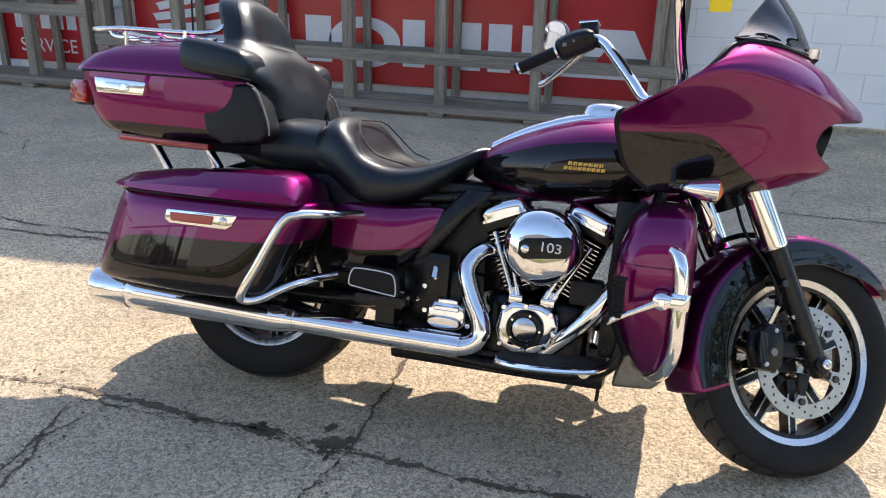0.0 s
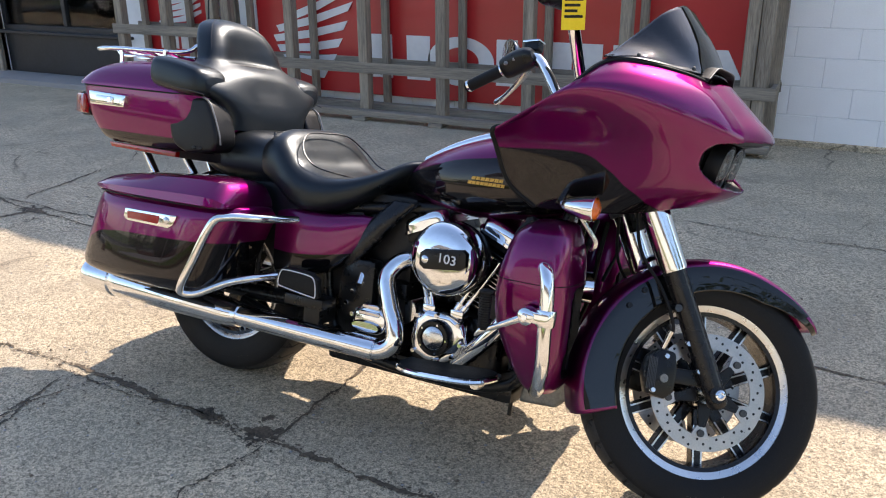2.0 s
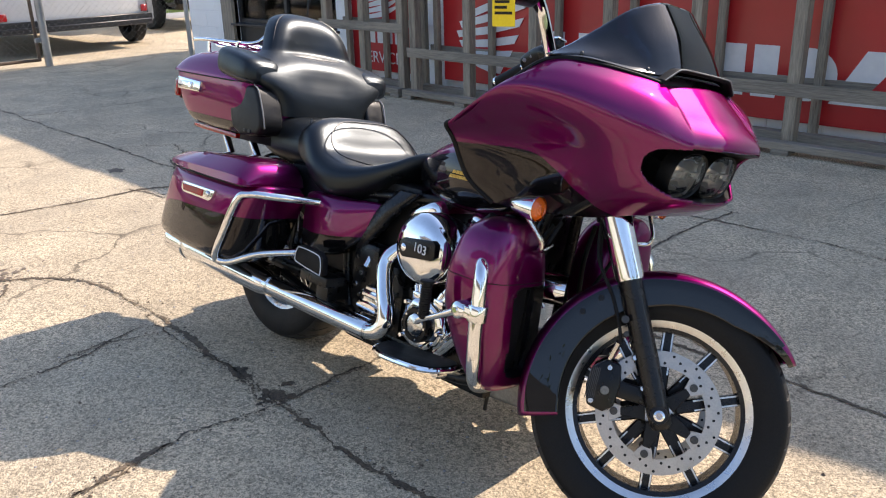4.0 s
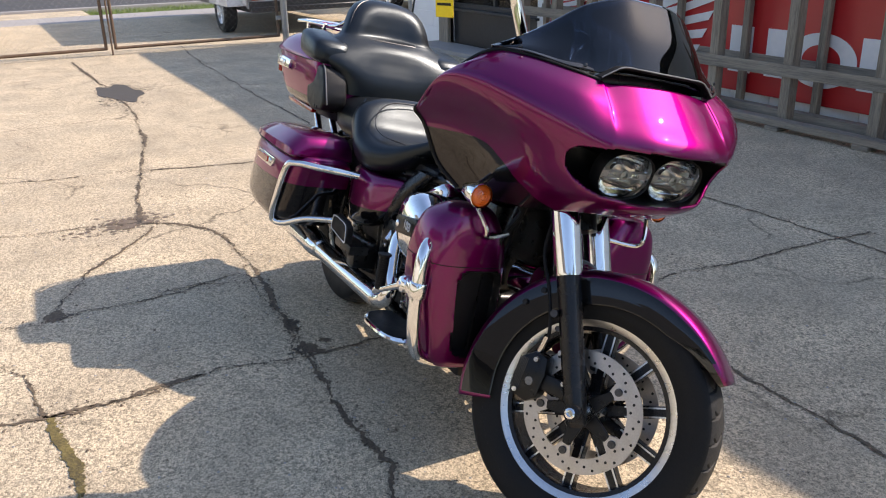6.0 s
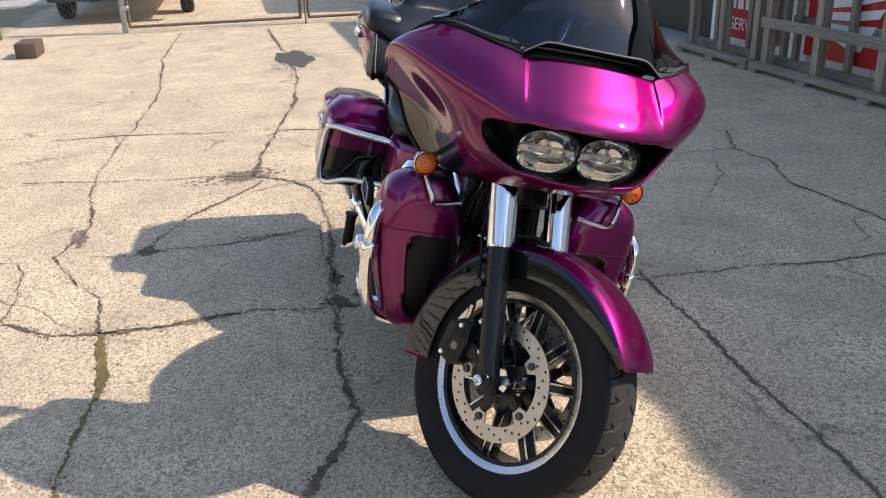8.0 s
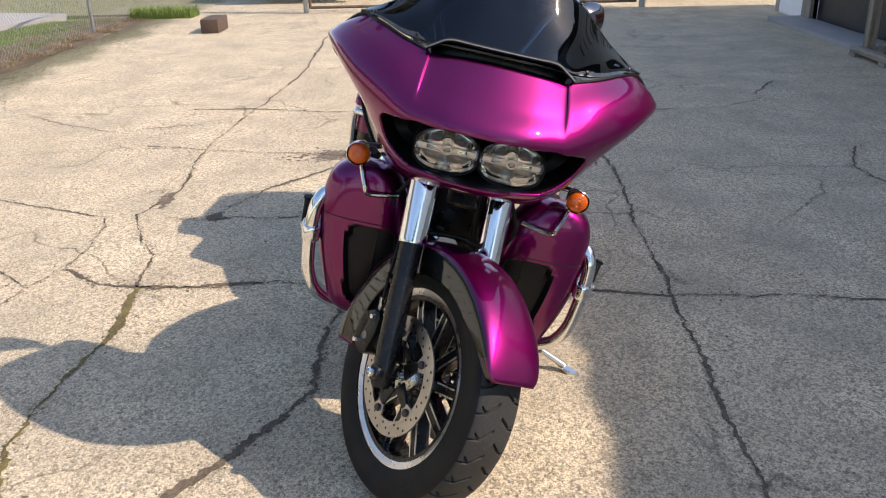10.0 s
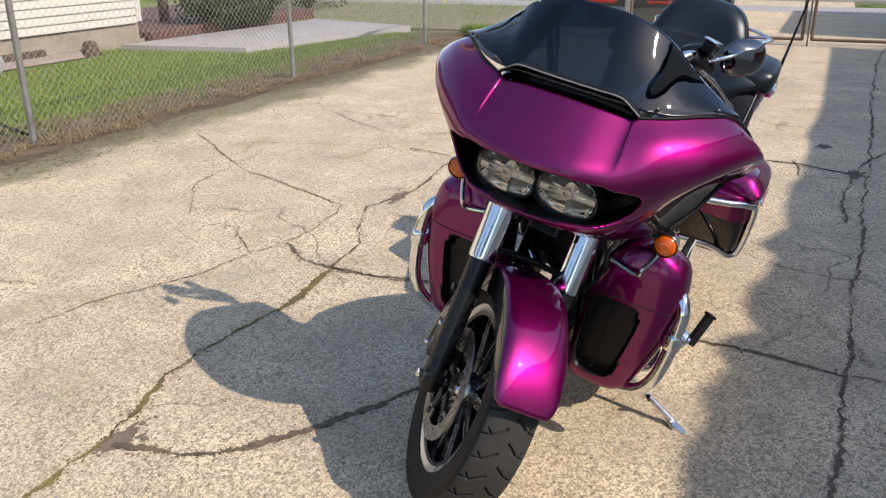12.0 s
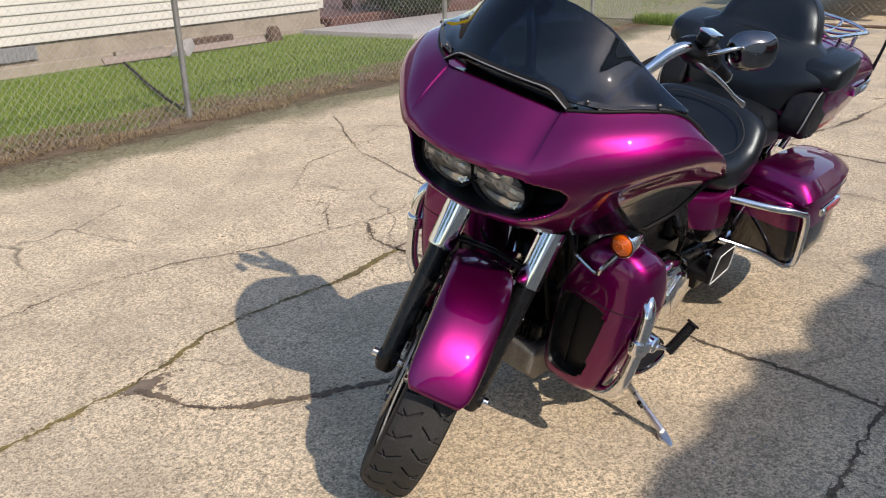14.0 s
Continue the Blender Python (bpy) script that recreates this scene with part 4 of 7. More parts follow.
# ---- saddlebags, guards and side covers
bag_paint = two_tone("bag_paint", -.6, .4, .2, .8, [(-.6, .32), (-.42, .34), (-.36, .43), (-.30, .472), (-.20, .492), (.0, .502), (.4, .515)])
for s, side in ((-1, "right"), (1, "left")):
    def bag_sec(x, yo, z0, z1, e=5.0, n=24):
        return sec_x(x, *sorted((s * .185, s * yo)), z0, z1, e, n)

    def lean_back(rings):
        """Slants the upright ends as the bag's rear and front faces do."""
        out = []
        for r, k in rings:
            r = np.array(r)
            r[:, 0] += k * (r[:, 2] - .34) / .27
            out.append(r)
        return out

    bag = part("saddlebag", skin(lean_back([(bag_sec(-.447, .262, .352, .606, 4), .085), (bag_sec(-.437, .304, .342, .612), .085), (bag_sec(-.407, .344, .338, .616), .085), (bag_sec(-.34, .374, .336, .618), .08), (bag_sec(-.20, .396, .334, .620), .08), (bag_sec(-.02, .402, .334, .622), .10), (bag_sec(.07, .392, .336, .622), .125), (bag_sec(.115, .368, .338, .621), .13), (bag_sec(.134, .33, .345, .606), .13)]), 70, 80), bag_paint, bike, "purple hard saddlebag with black lower panel", 50)
    lid_rings = []
    for x, yo, z0, z1 in ((-.372, .300, .616, .624), (-.362, .330, .612, .634), (-.30, .366, .609, .654), (-.15, .394, .610, .676), (.02, .404, .612, .690), (.14, .406, .614, .695), (.20, .402, .615, .688), (.228, .392, .616, .664), (.238, .378, .619, .634)):
        lid_rings.append([(x, s * y, z) for y, z in ((.19, z0), (yo - .004, z0), (yo + .002, z0 + .005), (yo, z0 + (z1 - z0) * .38), (yo - .010, z0 + (z1 - z0) * .55), (yo - .040, z1 - .006), (yo - .056, z1 - .001), (yo - .10, z1 + .002), (.24, z1 + .002), (.20, z1 - .006), (.19, z1 - .02))])
    lid_rings = spline(np.array(lid_rings), 50)
    lid = part("bag_lid", (lid_rings.reshape(-1, 3), grid_faces(50, 11, True) + [tuple(range(10, -1, -1)), tuple(49 * 11 + k for k in range(11))]), purple_paint, bag, "purple saddlebag lid with chamfered edges", 24)
    part("lid_seam", tube([(-.36, s * .27, .606), (-.32, s * .348, .607), (-.2, s * .389, .608), (0, s * .400, .611), (.15, s * .401, .614), (.215, s * .392, .615)], .0025, 6, 40), rubber, bag)
    part("bag_latch", prism([(-.14, .572), (.075, .575), (.058, .545), (.04, .534), (-.13, .534), (-.146, .545)], *sorted((s * .385, s * .407)), 0.004, 2), chrome, bag, "chrome latch plate")
    part("latch_reflector", prism([(-.128, .565), (.005, .566), (.0, .542), (-.125, .541)], *sorted((s * .400, s * .4105)), 0.002, 1), red_lens, bag, "dark red reflector")
    part("latch_button", lathe([(0, s * .412), (.008, s * .412), (.011, s * .410), (.012, s * .405)], 16, (.034, 0, .556)), dull_chrome, bag)
    widen(bag, 1.08)
    part("bag_guard", merged(tube([(.42, s * .12, .600), (.345, s * .20, .590), (.29, s * .33, .594), (.235, s * .405, .594), (.20, s * .430, .570), (.13, s * .430, .44), (.092, s * .424, .372), (.085, s * .412, .345), (.12, s * .385, .345), (.19, s * .32, .385), (.27, s * .20, .405)], 0.0125, 14, 90)), chrome, bike, "chrome saddlebag guard rail")
    part("guard_stay", tube([(.18, s * .19, .36), (.20, s * .19, .60)], 0.008, 8), engine_black, bike)
    part("side_cover", skin([hoop((.25, s * .165, .515), (0, 1, 0), (0, 0, 1), .035, .105, 3, 16), hoop((.34, s * .175, .52), (0, 1, 0), (0, 0, 1), .045, .105, 3, 16), hoop((.45, s * .165, .535), (0, 1, 0), (0, 0, 1), .045, .09, 3, 16), hoop((.53, s * .14, .575), (0, 1, 0), (0, 0, 1), .035, .055, 3, 16), hoop((.575, s * .125, .605), (0, 1, 0), (0, 0, 1), .02, .02, 2.5, 16)], 30, 40), two_tone("cover_paint_" + side, 0.1, .7, .3, .7, [(.1, .49), (.35, .49), (.5, .51), (.7, .53)]), bike, "purple and black side cover")
    part("frame_cover", skin([hoop((.66, s * .115, .685), (1, 0, 0), (0, 1, 0), .045, .02, 2.6, 14), hoop((.60, s * .135, .62), (1, 0, 0), (0, 1, 0), .042, .024, 2.6, 14), hoop((.535, s * .145, .53), (1, 0, 0), (0, 1, 0), .036, .024, 2.6, 14), hoop((.50, s * .145, .475), (1, 0, 0), (0, 1, 0), .02, .02, 2.4, 14)], 24, 28), fork_black, bike, "black curved frame cover")

# rear fender, frame and swing arm between the bags
part("rear_fender", skin([hoop((.33 * math.cos(a) - .02, 0, .36 * math.sin(a) + .32), (math.cos(a), 0, math.sin(a)), (0, 1, 0), .03, .125, 3, 16) for a in np.linspace(.6, 3.4, 9)], 50, 30), black_paint, bike)
part("swing_arm", merged(*[tube([(.42, s * .13, .34), (.2, s * .13, .32), (-.04, s * .125, .318)], 0.026, 10) for s in (-1, 1)], *[tube([(.48, s * .12, .26), (.30, s * .14, .245), (.1, s * .15, .29)], 0.016, 8) for s in (-1, 1)]), engine_black, bike)
part("frame", merged(*[tube([(1.16, s * .06, .78), (1.13, s * .09, .60), (1.10, s * .12, .35), (1.05, s * .13, .22), (.8, s * .13, .19), (.5, s * .12, .22), (.42, s * .12, .36), (.40, s * .12, .58)], 0.017, 12, 60) for s in (-1, 1)], *[tube([(1.16, s * .05, .76), (.9, s * .06, .70), (.6, s * .1, .66), (.3, s * .12, .62)], 0.018, 10, 40) for s in (-1, 1)]), engine_black, bike, "black tubular frame")
part("battery_tray", box(.22, .52, -.12, .12, .36, .66, .02, 2), plastic_black, bike)
# Added black filler box that keeps the gap behind the rear cylinder dark.
part("inner_panel", box(.52, .69, -.10, .10, .42, .70, .02, 2), plastic_black, bike)
part("gearbox", merged(box(.45, .70, -.13, .14, .22, .45, .03, 2), box(.70, 1.0, -.10, .12, .19, .40, .04, 3), box(.48, .6, -.16, -.1, .3, .5, .02, 2)), engine_black, bike, "black gearbox and crankcase")
part("oil_pan", box(.42, 1.06, -.11, .11, .155, .225, .02, 2), engine_black, bike)

# ---- exhaust
part("header_pipe", tube([(.715, -.10, .515), (.685, -.13, .517), (.660, -.155, .492), (.652, -.172, .455), (.678, -.188, .390), (.708, -.20, .335), (.712, -.207, .285), (.675, -.212, .256), (.60, -.216, .250), (.40, -.224, .256), (.17, -.235, .262)], 0.027, 18, 90), chrome, bike, "chrome exhaust header with heat shield")
part("pipe_shield", tube([(.66, -.214, .254), (.40, -.226, .258), (.15, -.237, .263)], 0.0345, 18, 20), chrome, bike, "chrome heat shield")
muf = part("muffler", merged(lathe([(.036, 0), (.043, .03), (.047, .06), (.0565, .50), (.0565, .525), (.0555, .527), (.0555, .532), (.0590, .536), (.0595, .63), (.0585, .645), (.056, .655), (.048, .655), (.046, .60), (0, .60)], 32, (.165, -.237, .263), frame_of((-.650, -.014, .024)))), chrome, bike, "long chrome muffler")
part("muffler_collar", tube([(.17, -.237, .263), (.145, -.2375, .264)], 0.039, 18), chrome, muf)
part("muffler_slot", skin([hoop((.10, -.283, .285), (0, .5, 1), (0, 1, 0), .006, .004, 2, 10), hoop((.0, -.284, .29), (0, .5, 1), (0, 1, 0), .011, .004, 2, 10), hoop((-.28, -.292, .30), (0, .5, 1), (0, 1, 0), .011, .004, 2, 10), hoop((-.30, -.292, .30), (0, .5, 1), (0, 1, 0), .005, .003, 2, 10)], 20, 16), engine_black, muf)
part("muffler", tube([(.5, .19, .25), (.33, .175, .27), (.2, .152, .285), (.14, .150, .295), (-.40, .150, .305), (-.46, .150, .308)], [.026, .028, .032, .046, .048, .046], 20, 40), chrome, bike, "long chrome muffler")

# ---- engine
for fwd in (-1, 1):
    tilt = Matrix.Translation((.853, 0, .335)) @ Matrix.Rotation(radians(23 * fwd), 4, "Y")
    fins = []
    for k in range(14):
        h = .105 + .0125 * k
        w = .072 + .004 * math.sin(k / 13 * math.pi)
        fins.append(prism([(-w, -.085), (-w * .8, -.118), (w * .8, -.118), (w, -.085), (w, .085), (w * .8, .115), (-w * .8, .115), (-w, .085)], h, h + .0045, plane="xy"))
    cyl = part("cylinder", lathe([(.062, .08), (.062, .29)], 28, axis="z"), engine_black, bike, "black finned cylinder with bright fin edges", m=tilt)
    pieces("fin", fins, engine_black, cyl)
    edges = []
    for k in range(14):
        h = .105 + .0125 * k
        w = .072 + .004 * math.sin(k / 13 * math.pi)
        for s in (-1, 1):
            edges.append(box(-w * .78, w * .78, min(s * .1155, s * .1192), max(s * .1155, s * .1192), h + .0013, h + .0031))
    pieces("fin_edge", edges, dull_chrome, cyl)
    part("cylinder_head", merged(box(-.075, .075, -.105, .105, .278, .315, .01, 2)), engine_black, cyl)
    part("rocker_cover", merged(skin([sec_z(.312, -.080, .080, -.125, .115, 4.5), sec_z(.335, -.080, .080, -.125, .115, 4.5), sec_z(.350, -.072, .072, -.116, .106, 4), sec_z(.356, -.05, .05, -.09, .08, 3)], 14, 44), skin([sec_z(.305, -.085, .085, -.13, .12, 5), sec_z(.313, -.085, .085, -.13, .12, 5)], 3, 44)), chrome, cyl, "chrome rocker cover")
for top, bot in (((.748, -.128, .58), (.800, -.150, .405)), ((.712, -.128, .575), (.786, -.150, .400)), ((.958, -.128, .575), (.876, -.150, .405)), ((.985, -.128, .560), (.893, -.150, .40))):
    part("pushrod_tube", merged(tube([top, bot], 0.0065, 12), tube([tuple(np.array(top) * .14 + np.array(bot) * .86), bot], 0.011, 12), tube([top, tuple(np.array(top) * .93 + np.array(bot) * .07)], 0.009, 12)), chrome, bike, "chrome pushrod tube")
pieces("tappet_block", [box(.775, .815, -.165, -.12, .385, .41, .006, 2), box(.865, .905, -.165, -.12, .385, .41, .006, 2)], chrome, bike)
cover = part("cam_cover", prism([(.755, .26), (.80, .245), (.86, .245), (.905, .275), (.925, .335), (.915, .375), (.87, .395), (.79, .395), (.755, .365), (.745, .31)], -.175, -.10, .022, 4), chrome, bike, "chrome cam cover")
part("points_cover", lathe([(0, -.198), (.030, -.198), (.034, -.195), (.035, -.19)], 32, (.833, 0, .322)), dull_chrome, cover, "round cover with a blank badge")
part("points_ring", lathe([(.035, -.188), (.038, -.197), (.049, -.197), (.053, -.190), (.053, -.17)], 36, (.833, 0, .322)), engine_black, cover)
pieces("cover_bolt", [lathe([(0, -.183), (.006, -.183), (.0075, -.178), (.0075, -.16)], 10, (x, 0, z)) for x, z in ((.768, .375), (.90, .37), (.912, .315), (.765, .27), (.89, .275), (.83, .385))] + [lathe([(0, -.2005), (.0035, -.2005), (.004, -.197)], 8, (.833 + .043 * math.cos(a), 0, .322 + .043 * math.sin(a))) for a in np.arange(5) * 1.2566], chrome, cover)
ADX, ADZ = .010, -.018
air = part("air_cleaner", lathe([(0, -.270), (.034, -.2685), (.068, -.263), (.090, -.252), (.101, -.239), (.104, -.222), (.104, -.185), (.099, -.175), (.06, -.172)], 48, (.852 + ADX, 0, .578 + ADZ)), chrome, bike, "round chrome air cleaner cover")
part("air_backplate", lathe([(.0, -.172), (.102, -.172), (.104, -.165), (.09, -.12), (.05, -.10)], 40, (.855 + ADX, 0, .576 + ADZ)), engine_black, air)
band = part("air_cleaner_band", prism([(x + ADX, z + ADZ) for x, z in ((.812, .548), (.925, .562), (.938, .574), (.936, .608), (.924, .618), (.812, .604), (.797, .592), (.797, .560))], -.2735, -.245, .003, 2), engine_black, air, "black badge plate")
part("badge_bolt", lathe([(0, -.279), (.006, -.279), (.011, -.276), (.011, -.272)], 18, (.815 + ADX, 0, .576 + ADZ)), chrome, band)
writing("103", .043, .0012, Matrix.Translation((.882 + ADX, -.2765, .585 + ADZ)) @ Matrix.Rotation(radians(90), 4, "X") @ Matrix.Rotation(radians(7), 4, "Z") @ Matrix(((1, .25, 0, 0), (0, .8, 0, 0), (0, 0, 1, 0), (0, 0, 0, 1))), white_plastic, band, "capacity_number", "raised silver number 103")
part("side_plate", skin([hoop((.60, -.13, .325), (1, 0, 0), (0, 0, 1), .062, .05, 3, 16), hoop((.60, -.165, .322), (1, 0, 0), (0, 0, 1), .058, .042, 2.8, 16), hoop((.60, -.172, .320), (1, 0, 0), (0, 0, 1), .045, .03, 2.6, 16)], 8, 36), chrome, bike, "chrome gearbox side cover")
part("side_plate_boss", merged(skin([hoop((.598, -.168, .305), (1, 0, 0), (0, 0, 1), .052, .018, 2.6, 14), hoop((.598, -.184, .305), (1, 0, 0), (0, 0, 1), .046, .014, 2.4, 14)], 6, 30), box(.565, .64, -.178, -.16, .338, .352, .003), box(.575, .635, -.174, -.16, .358, .372, .003)), chrome, bike, "ribbed chrome boss")
pieces("engine_bolt", [lathe([(0, -.165), (.007, -.165), (.009, -.16), (.009, -.12)], 10, (x, 0, z)) for x, z in ((.53, .40), (.535, .33), (.56, .43), (.665, .36), (.665, .30), (.55, .27), (.51, .36))] + [tube([(.555, -.15, .455), (.555, -.165, .425)], .012, 10)], chrome, bike)
part("oil_cooler_pipe", tube([(.88, -.12, .245), (.97, -.14, .335), (1.02, -.145, .40), (1.06, -.14, .46)], 0.026, 14, 24), chrome, bike, "chrome front pipe cover")
part("starter", tube([(.68, -.10, .36), (.68, -.03, .36)], 0.04, 16), chrome, bike)
part("ignition_coil", box(.94, 1.03, -.15, -.08, .40, .47, .01, 2), plastic_black, bike)
part("front_engine_mount", merged(box(1.03, 1.14, -.10, .10, .25, .36, .015, 2), box(1.04, 1.10, -.12, .12, .45, .70, .01, 2)), engine_black, bike)
reg = part("regulator", box(1.12, 1.185, -.085, .085, .235, .36, .012, 2), engine_black, bike)
pieces("cooling_fin", [box(1.183, 1.20, -.07 + .014 * i, -.066 + .014 * i, .25, .35) for i in range(11)], engine_black, reg)
part("skid_cover", prism([(1.08, .175), (1.19, .183), (1.232, .225), (1.228, .292), (1.205, .305), (1.10, .29)], -.112, .112, .012, 3), cast_grey, bike, "dull grey cover under the front of the engine")
part("primary_cover", merged(skin([hoop((.76, .15, .345), (1, 0, 0), (0, 0, 1), .262, .112, 3.0, 20), hoop((.76, .205, .345), (1, 0, 0), (0, 0, 1), .252, .104, 2.8, 20), hoop((.76, .228, .345), (1, 0, 0), (0, 0, 1), .222, .080, 2.6, 20), hoop((.76, .232, .345), (1, 0, 0), (0, 0, 1), .15, .045, 2.4, 20)], 16, 60), lathe([(0, .252), (.06, .25), (.075, .244), (.08, .232), (.082, .20)], 36, (.63, 0, .335))), chrome, bike, "chrome primary cover")
part("shift_rod", merged(tube([(.70, .255, .44), (1.02, .262, .315)], 0.006, 8), tube([(.70, .255, .44), (.66, .25, .42)], .01, 8)), chrome, bike)

# ---- lower fairings and crash bars
for s in (-1, 1):
    lv, lf = skin([sec_z(.272, 1.150, 1.225, *sorted((s * .14, s * 0.288)), 2.8), sec_z(.30, 1.130, 1.238, *sorted((s * .13, s * 0.314)), 3), sec_z(.38, 1.088, 1.252, *sorted((s * .125, s * 0.344)), 3.2), sec_z(.47, 1.060, 1.258, *sorted((s * .125, s * 0.368)), 3.2), sec_z(.56, 1.061, 1.258, *sorted((s * .13, s * 0.378)), 3.2),
                                        sec_z(.63, 1.076, 1.255, *sorted((s * .145, s * 0.374)), 3), sec_z(.68, 1.096, 1.247, *sorted((s * .17, s * 0.358)), 2.8), sec_z(.71, 1.131, 1.235, *sorted((s * .20, s * 0.321)), 2.4), sec_z(.718, 1.156, 1.215, *sorted((s * .23, s * 0.291)), 2)], 110, 120)
    outer = .264 + .12 * (lv[:, 2] - .315)
    u, w = (np.abs(lv[:, 1]) - (outer + .148) / 2) / ((outer - .148) / 2), (lv[:, 2] - .432) / .122
    inside = np.clip((1 - np.abs(u) ** 5 - np.abs(w) ** 5) / .3, 0, 1) * (lv[:, 0] > 1.19)
    lv[:, 0] -= .030 * inside
    dark = []
    for q in lf:
        dark.append(1 if max(inside[i] for i in q) > .05 else 0)
    lower = part("lower_fairing", (lv, lf), [purple_paint, plastic_black], bike, "purple lower fairing with black vent", slots=dark)
    around = [p for p in sec_z(.566, 1.0608, 1.2582, *sorted((s * .13, s * .3785)), 3.2, 60) if p[1] * s > .17]
    around.sort(key=lambda p: math.atan2(p[0] - 1.16, p[1] * s - .25) if p[1] * s > .17 else 9)
    part("panel_seam", tube(around, .0011, 6, 90), rubber, lower, "thin dark panel seam")
    part("vent_divider", merged(box(1.222, 1.236, *sorted((s * .205, s * .208)), .325, .54)), engine_black, lower)
    part("inner_edge", tube([(1.115, s * .20, .30), (1.072, s * .22, .40), (1.058, s * .24, .50), (1.067, s * .25, .60), (1.09, s * .26, .67), (1.125, s * .26, .708)], .014, 8, 40), rubber, lower)
    bar = part("crash_bar", tube([(1.165, s * .30, .618), (1.195, s * .355, .612), (1.215, s * .380, .590), (1.225, s * .388, .54), (1.228, s * .386, .45), (1.228, s * .375, .37), (1.215, s * .345, .31), (1.19, s * .29, .278), (1.165, s * .20, .262), (1.14, s * .10, .255), (1.13, 0, .255)], 0.0182, 16, 90), chrome, bike, "chrome engine guard bar")
    part("bar_clamp", merged(lathe([(.0180, -.020), (.0240, -.020), (.0252, -.018), (.0252, .018), (.0240, .020), (.0180, .020)], 24, (1.227, s * .386, .493), "z"), box(1.18, 1.225, *sorted((s * .385, s * .412)), .478, .508, .006, 2), lathe([(0, s * .424), (.007, s * .424), (.008, s * .420), (.015, s * .419), (.021, s * .415), (.023, s * .408), (.023, s * .385)], 24, (1.185, 0, .492))), chrome, bar, "chrome footpeg clamp")
    part("peg_arm", skin([hoop((1.185, s * .405, .492), (0, 1, 0), (.45, 0, .9), .011, .018, 2.4, 12), hoop((1.14, s * .412, .468), (0, 1, 0), (.45, 0, .9), .010, .014, 2.4, 12), hoop((1.095, s * .420, .445), (0, 1, 0), (.45, 0, .9), .010, .012, 2.4, 12), hoop((1.075, s * .424, .436), (0, 1, 0), (.45, 0, .9), .014, .017, 2.4, 12), hoop((1.068, s * .426, .433), (0, 1, 0), (.45, 0, .9), .008, .010, 2.4, 12)], 24, 20), chrome, bar, "chrome footpeg arm")
    foot, tip = (Vector((1.104, .423, .440)), Vector((1.047, .446, .522))) if s > 0 else (Vector((1.085, -.424, .442)), Vector((1.083, -.424, .540)))
    length = (tip - foot).length
    ribs = [(0, 0), (.012, 0)] + [(r, length * (.04 + .88 * (k + u) / 14)) for k in range(14) for r, u in ((.0128, .05), (.0148, .2), (.0148, .6), (.0128, .75))]
    part("peg_rubber", lathe(ribs + [(.0128, length * .93), (.0185, length * .94), (.0190, length * .97), (.0175, length), (0, length * 1.01)], 20, tuple(foot), frame_of(tuple(tip - foot))), rubber, bar, "ribbed black rubber footpeg", 40)

# ---- footboards, stand and small parts
for s in (-1, 1):
    bo = [(.775, s * .215), (1.03, s * .215), (1.062, s * .235), (1.066, s * .275), (1.04, s * .325), (.98, s * .342), (.86, s * .335), (.79, s * .30), (.772, s * .26)]
    board = part("footboard", prism(bo[::s], .262, .270, .002, 1, "xy"), rubber, bike, "black rubber rider footboard", m=rotated((0, 1, 0), -5, (.9, 0, .265)))
    part("board_trim", tube([(x, y, .260) for x, y in bo[2:]], .008, 8, 40), chrome, board, "chrome footboard rim")
    pieces("board_bracket", [tube([(.82, s * .12, .225), (.83, s * .27, .25)], .013, 10), merged(tube([(1.0, s * .12, .215), (1.0, s * .27, .25)], .013, 10), lathe([(0, s * .275), (.014, s * .275), (.018, s * .262), (.018, s * .24)], 16, (1.01, 0, .238)))], dull_chrome, board)
    drop = .042 if s > 0 else 0
    pf = part("passenger_board", prism([(.335, .40 - drop), (.345, .448), (.37, .458), (.455, .455), (.485, .44), (.492, .385 - drop), (.47, .378 - drop), (.36, .39 - drop)], *sorted((s * .262, s * .285)), .006, 2), rubber, bike, "folded black passenger footboard")
    part("board_outline", tube([(.345, s * .2875, .405 - drop), (.352, s * .2875, .442), (.375, s * .2875, .45), (.45, s * .2875, .447), (.475, s * .2875, .435), (.482, s * .2875, .39 - drop), (.465, s * .2875, .386 - drop), (.37, s * .2875, .397 - drop)], .0018, 6, 80, True), white_plastic, pf, "thin white outline")
    part("board_hinge", merged(box(.36, .50, *sorted((s * .20, s * .272)), .345, .378, .006, 2), box(.41, .47, *sorted((s * .15, s * .24)), .29, .36, .01, 2), lathe([(0, s * .262), (.006, s * .262), (.008, s * .255), (.008, s * .22)], 10, (.487, 0, .36))), engine_black, pf)
stand = part("kickstand", merged(tube([(.90, .15, .215), (.93, .22, .195), (.975, .36, .155), (1.005, .455, .128)], 0.0095, 10, 24), skin([hoop((.985, .43, .128), (0, 1, 0), (0, 0, 1), .012, .006, 3, 10), hoop((1.01, .468, .120), (0.2, 1, 0), (0, 0, 1), .03, .005, 3, 10), hoop((1.035, .485, .118), (0.2, 1, 0), (0, 0, 1), .022, .005, 3, 10)], 10, 20)), alloy, bike, "extended steel kickstand")
part("stand_knob", tube([(.985, .37, .150), (1.005, .365, .172)], .007, 10), engine_black, stand)
part("under_bolt", tube([(1.045, -.07, .165), (1.043, -.07, .115)], .006, 8), engine_black, bike)
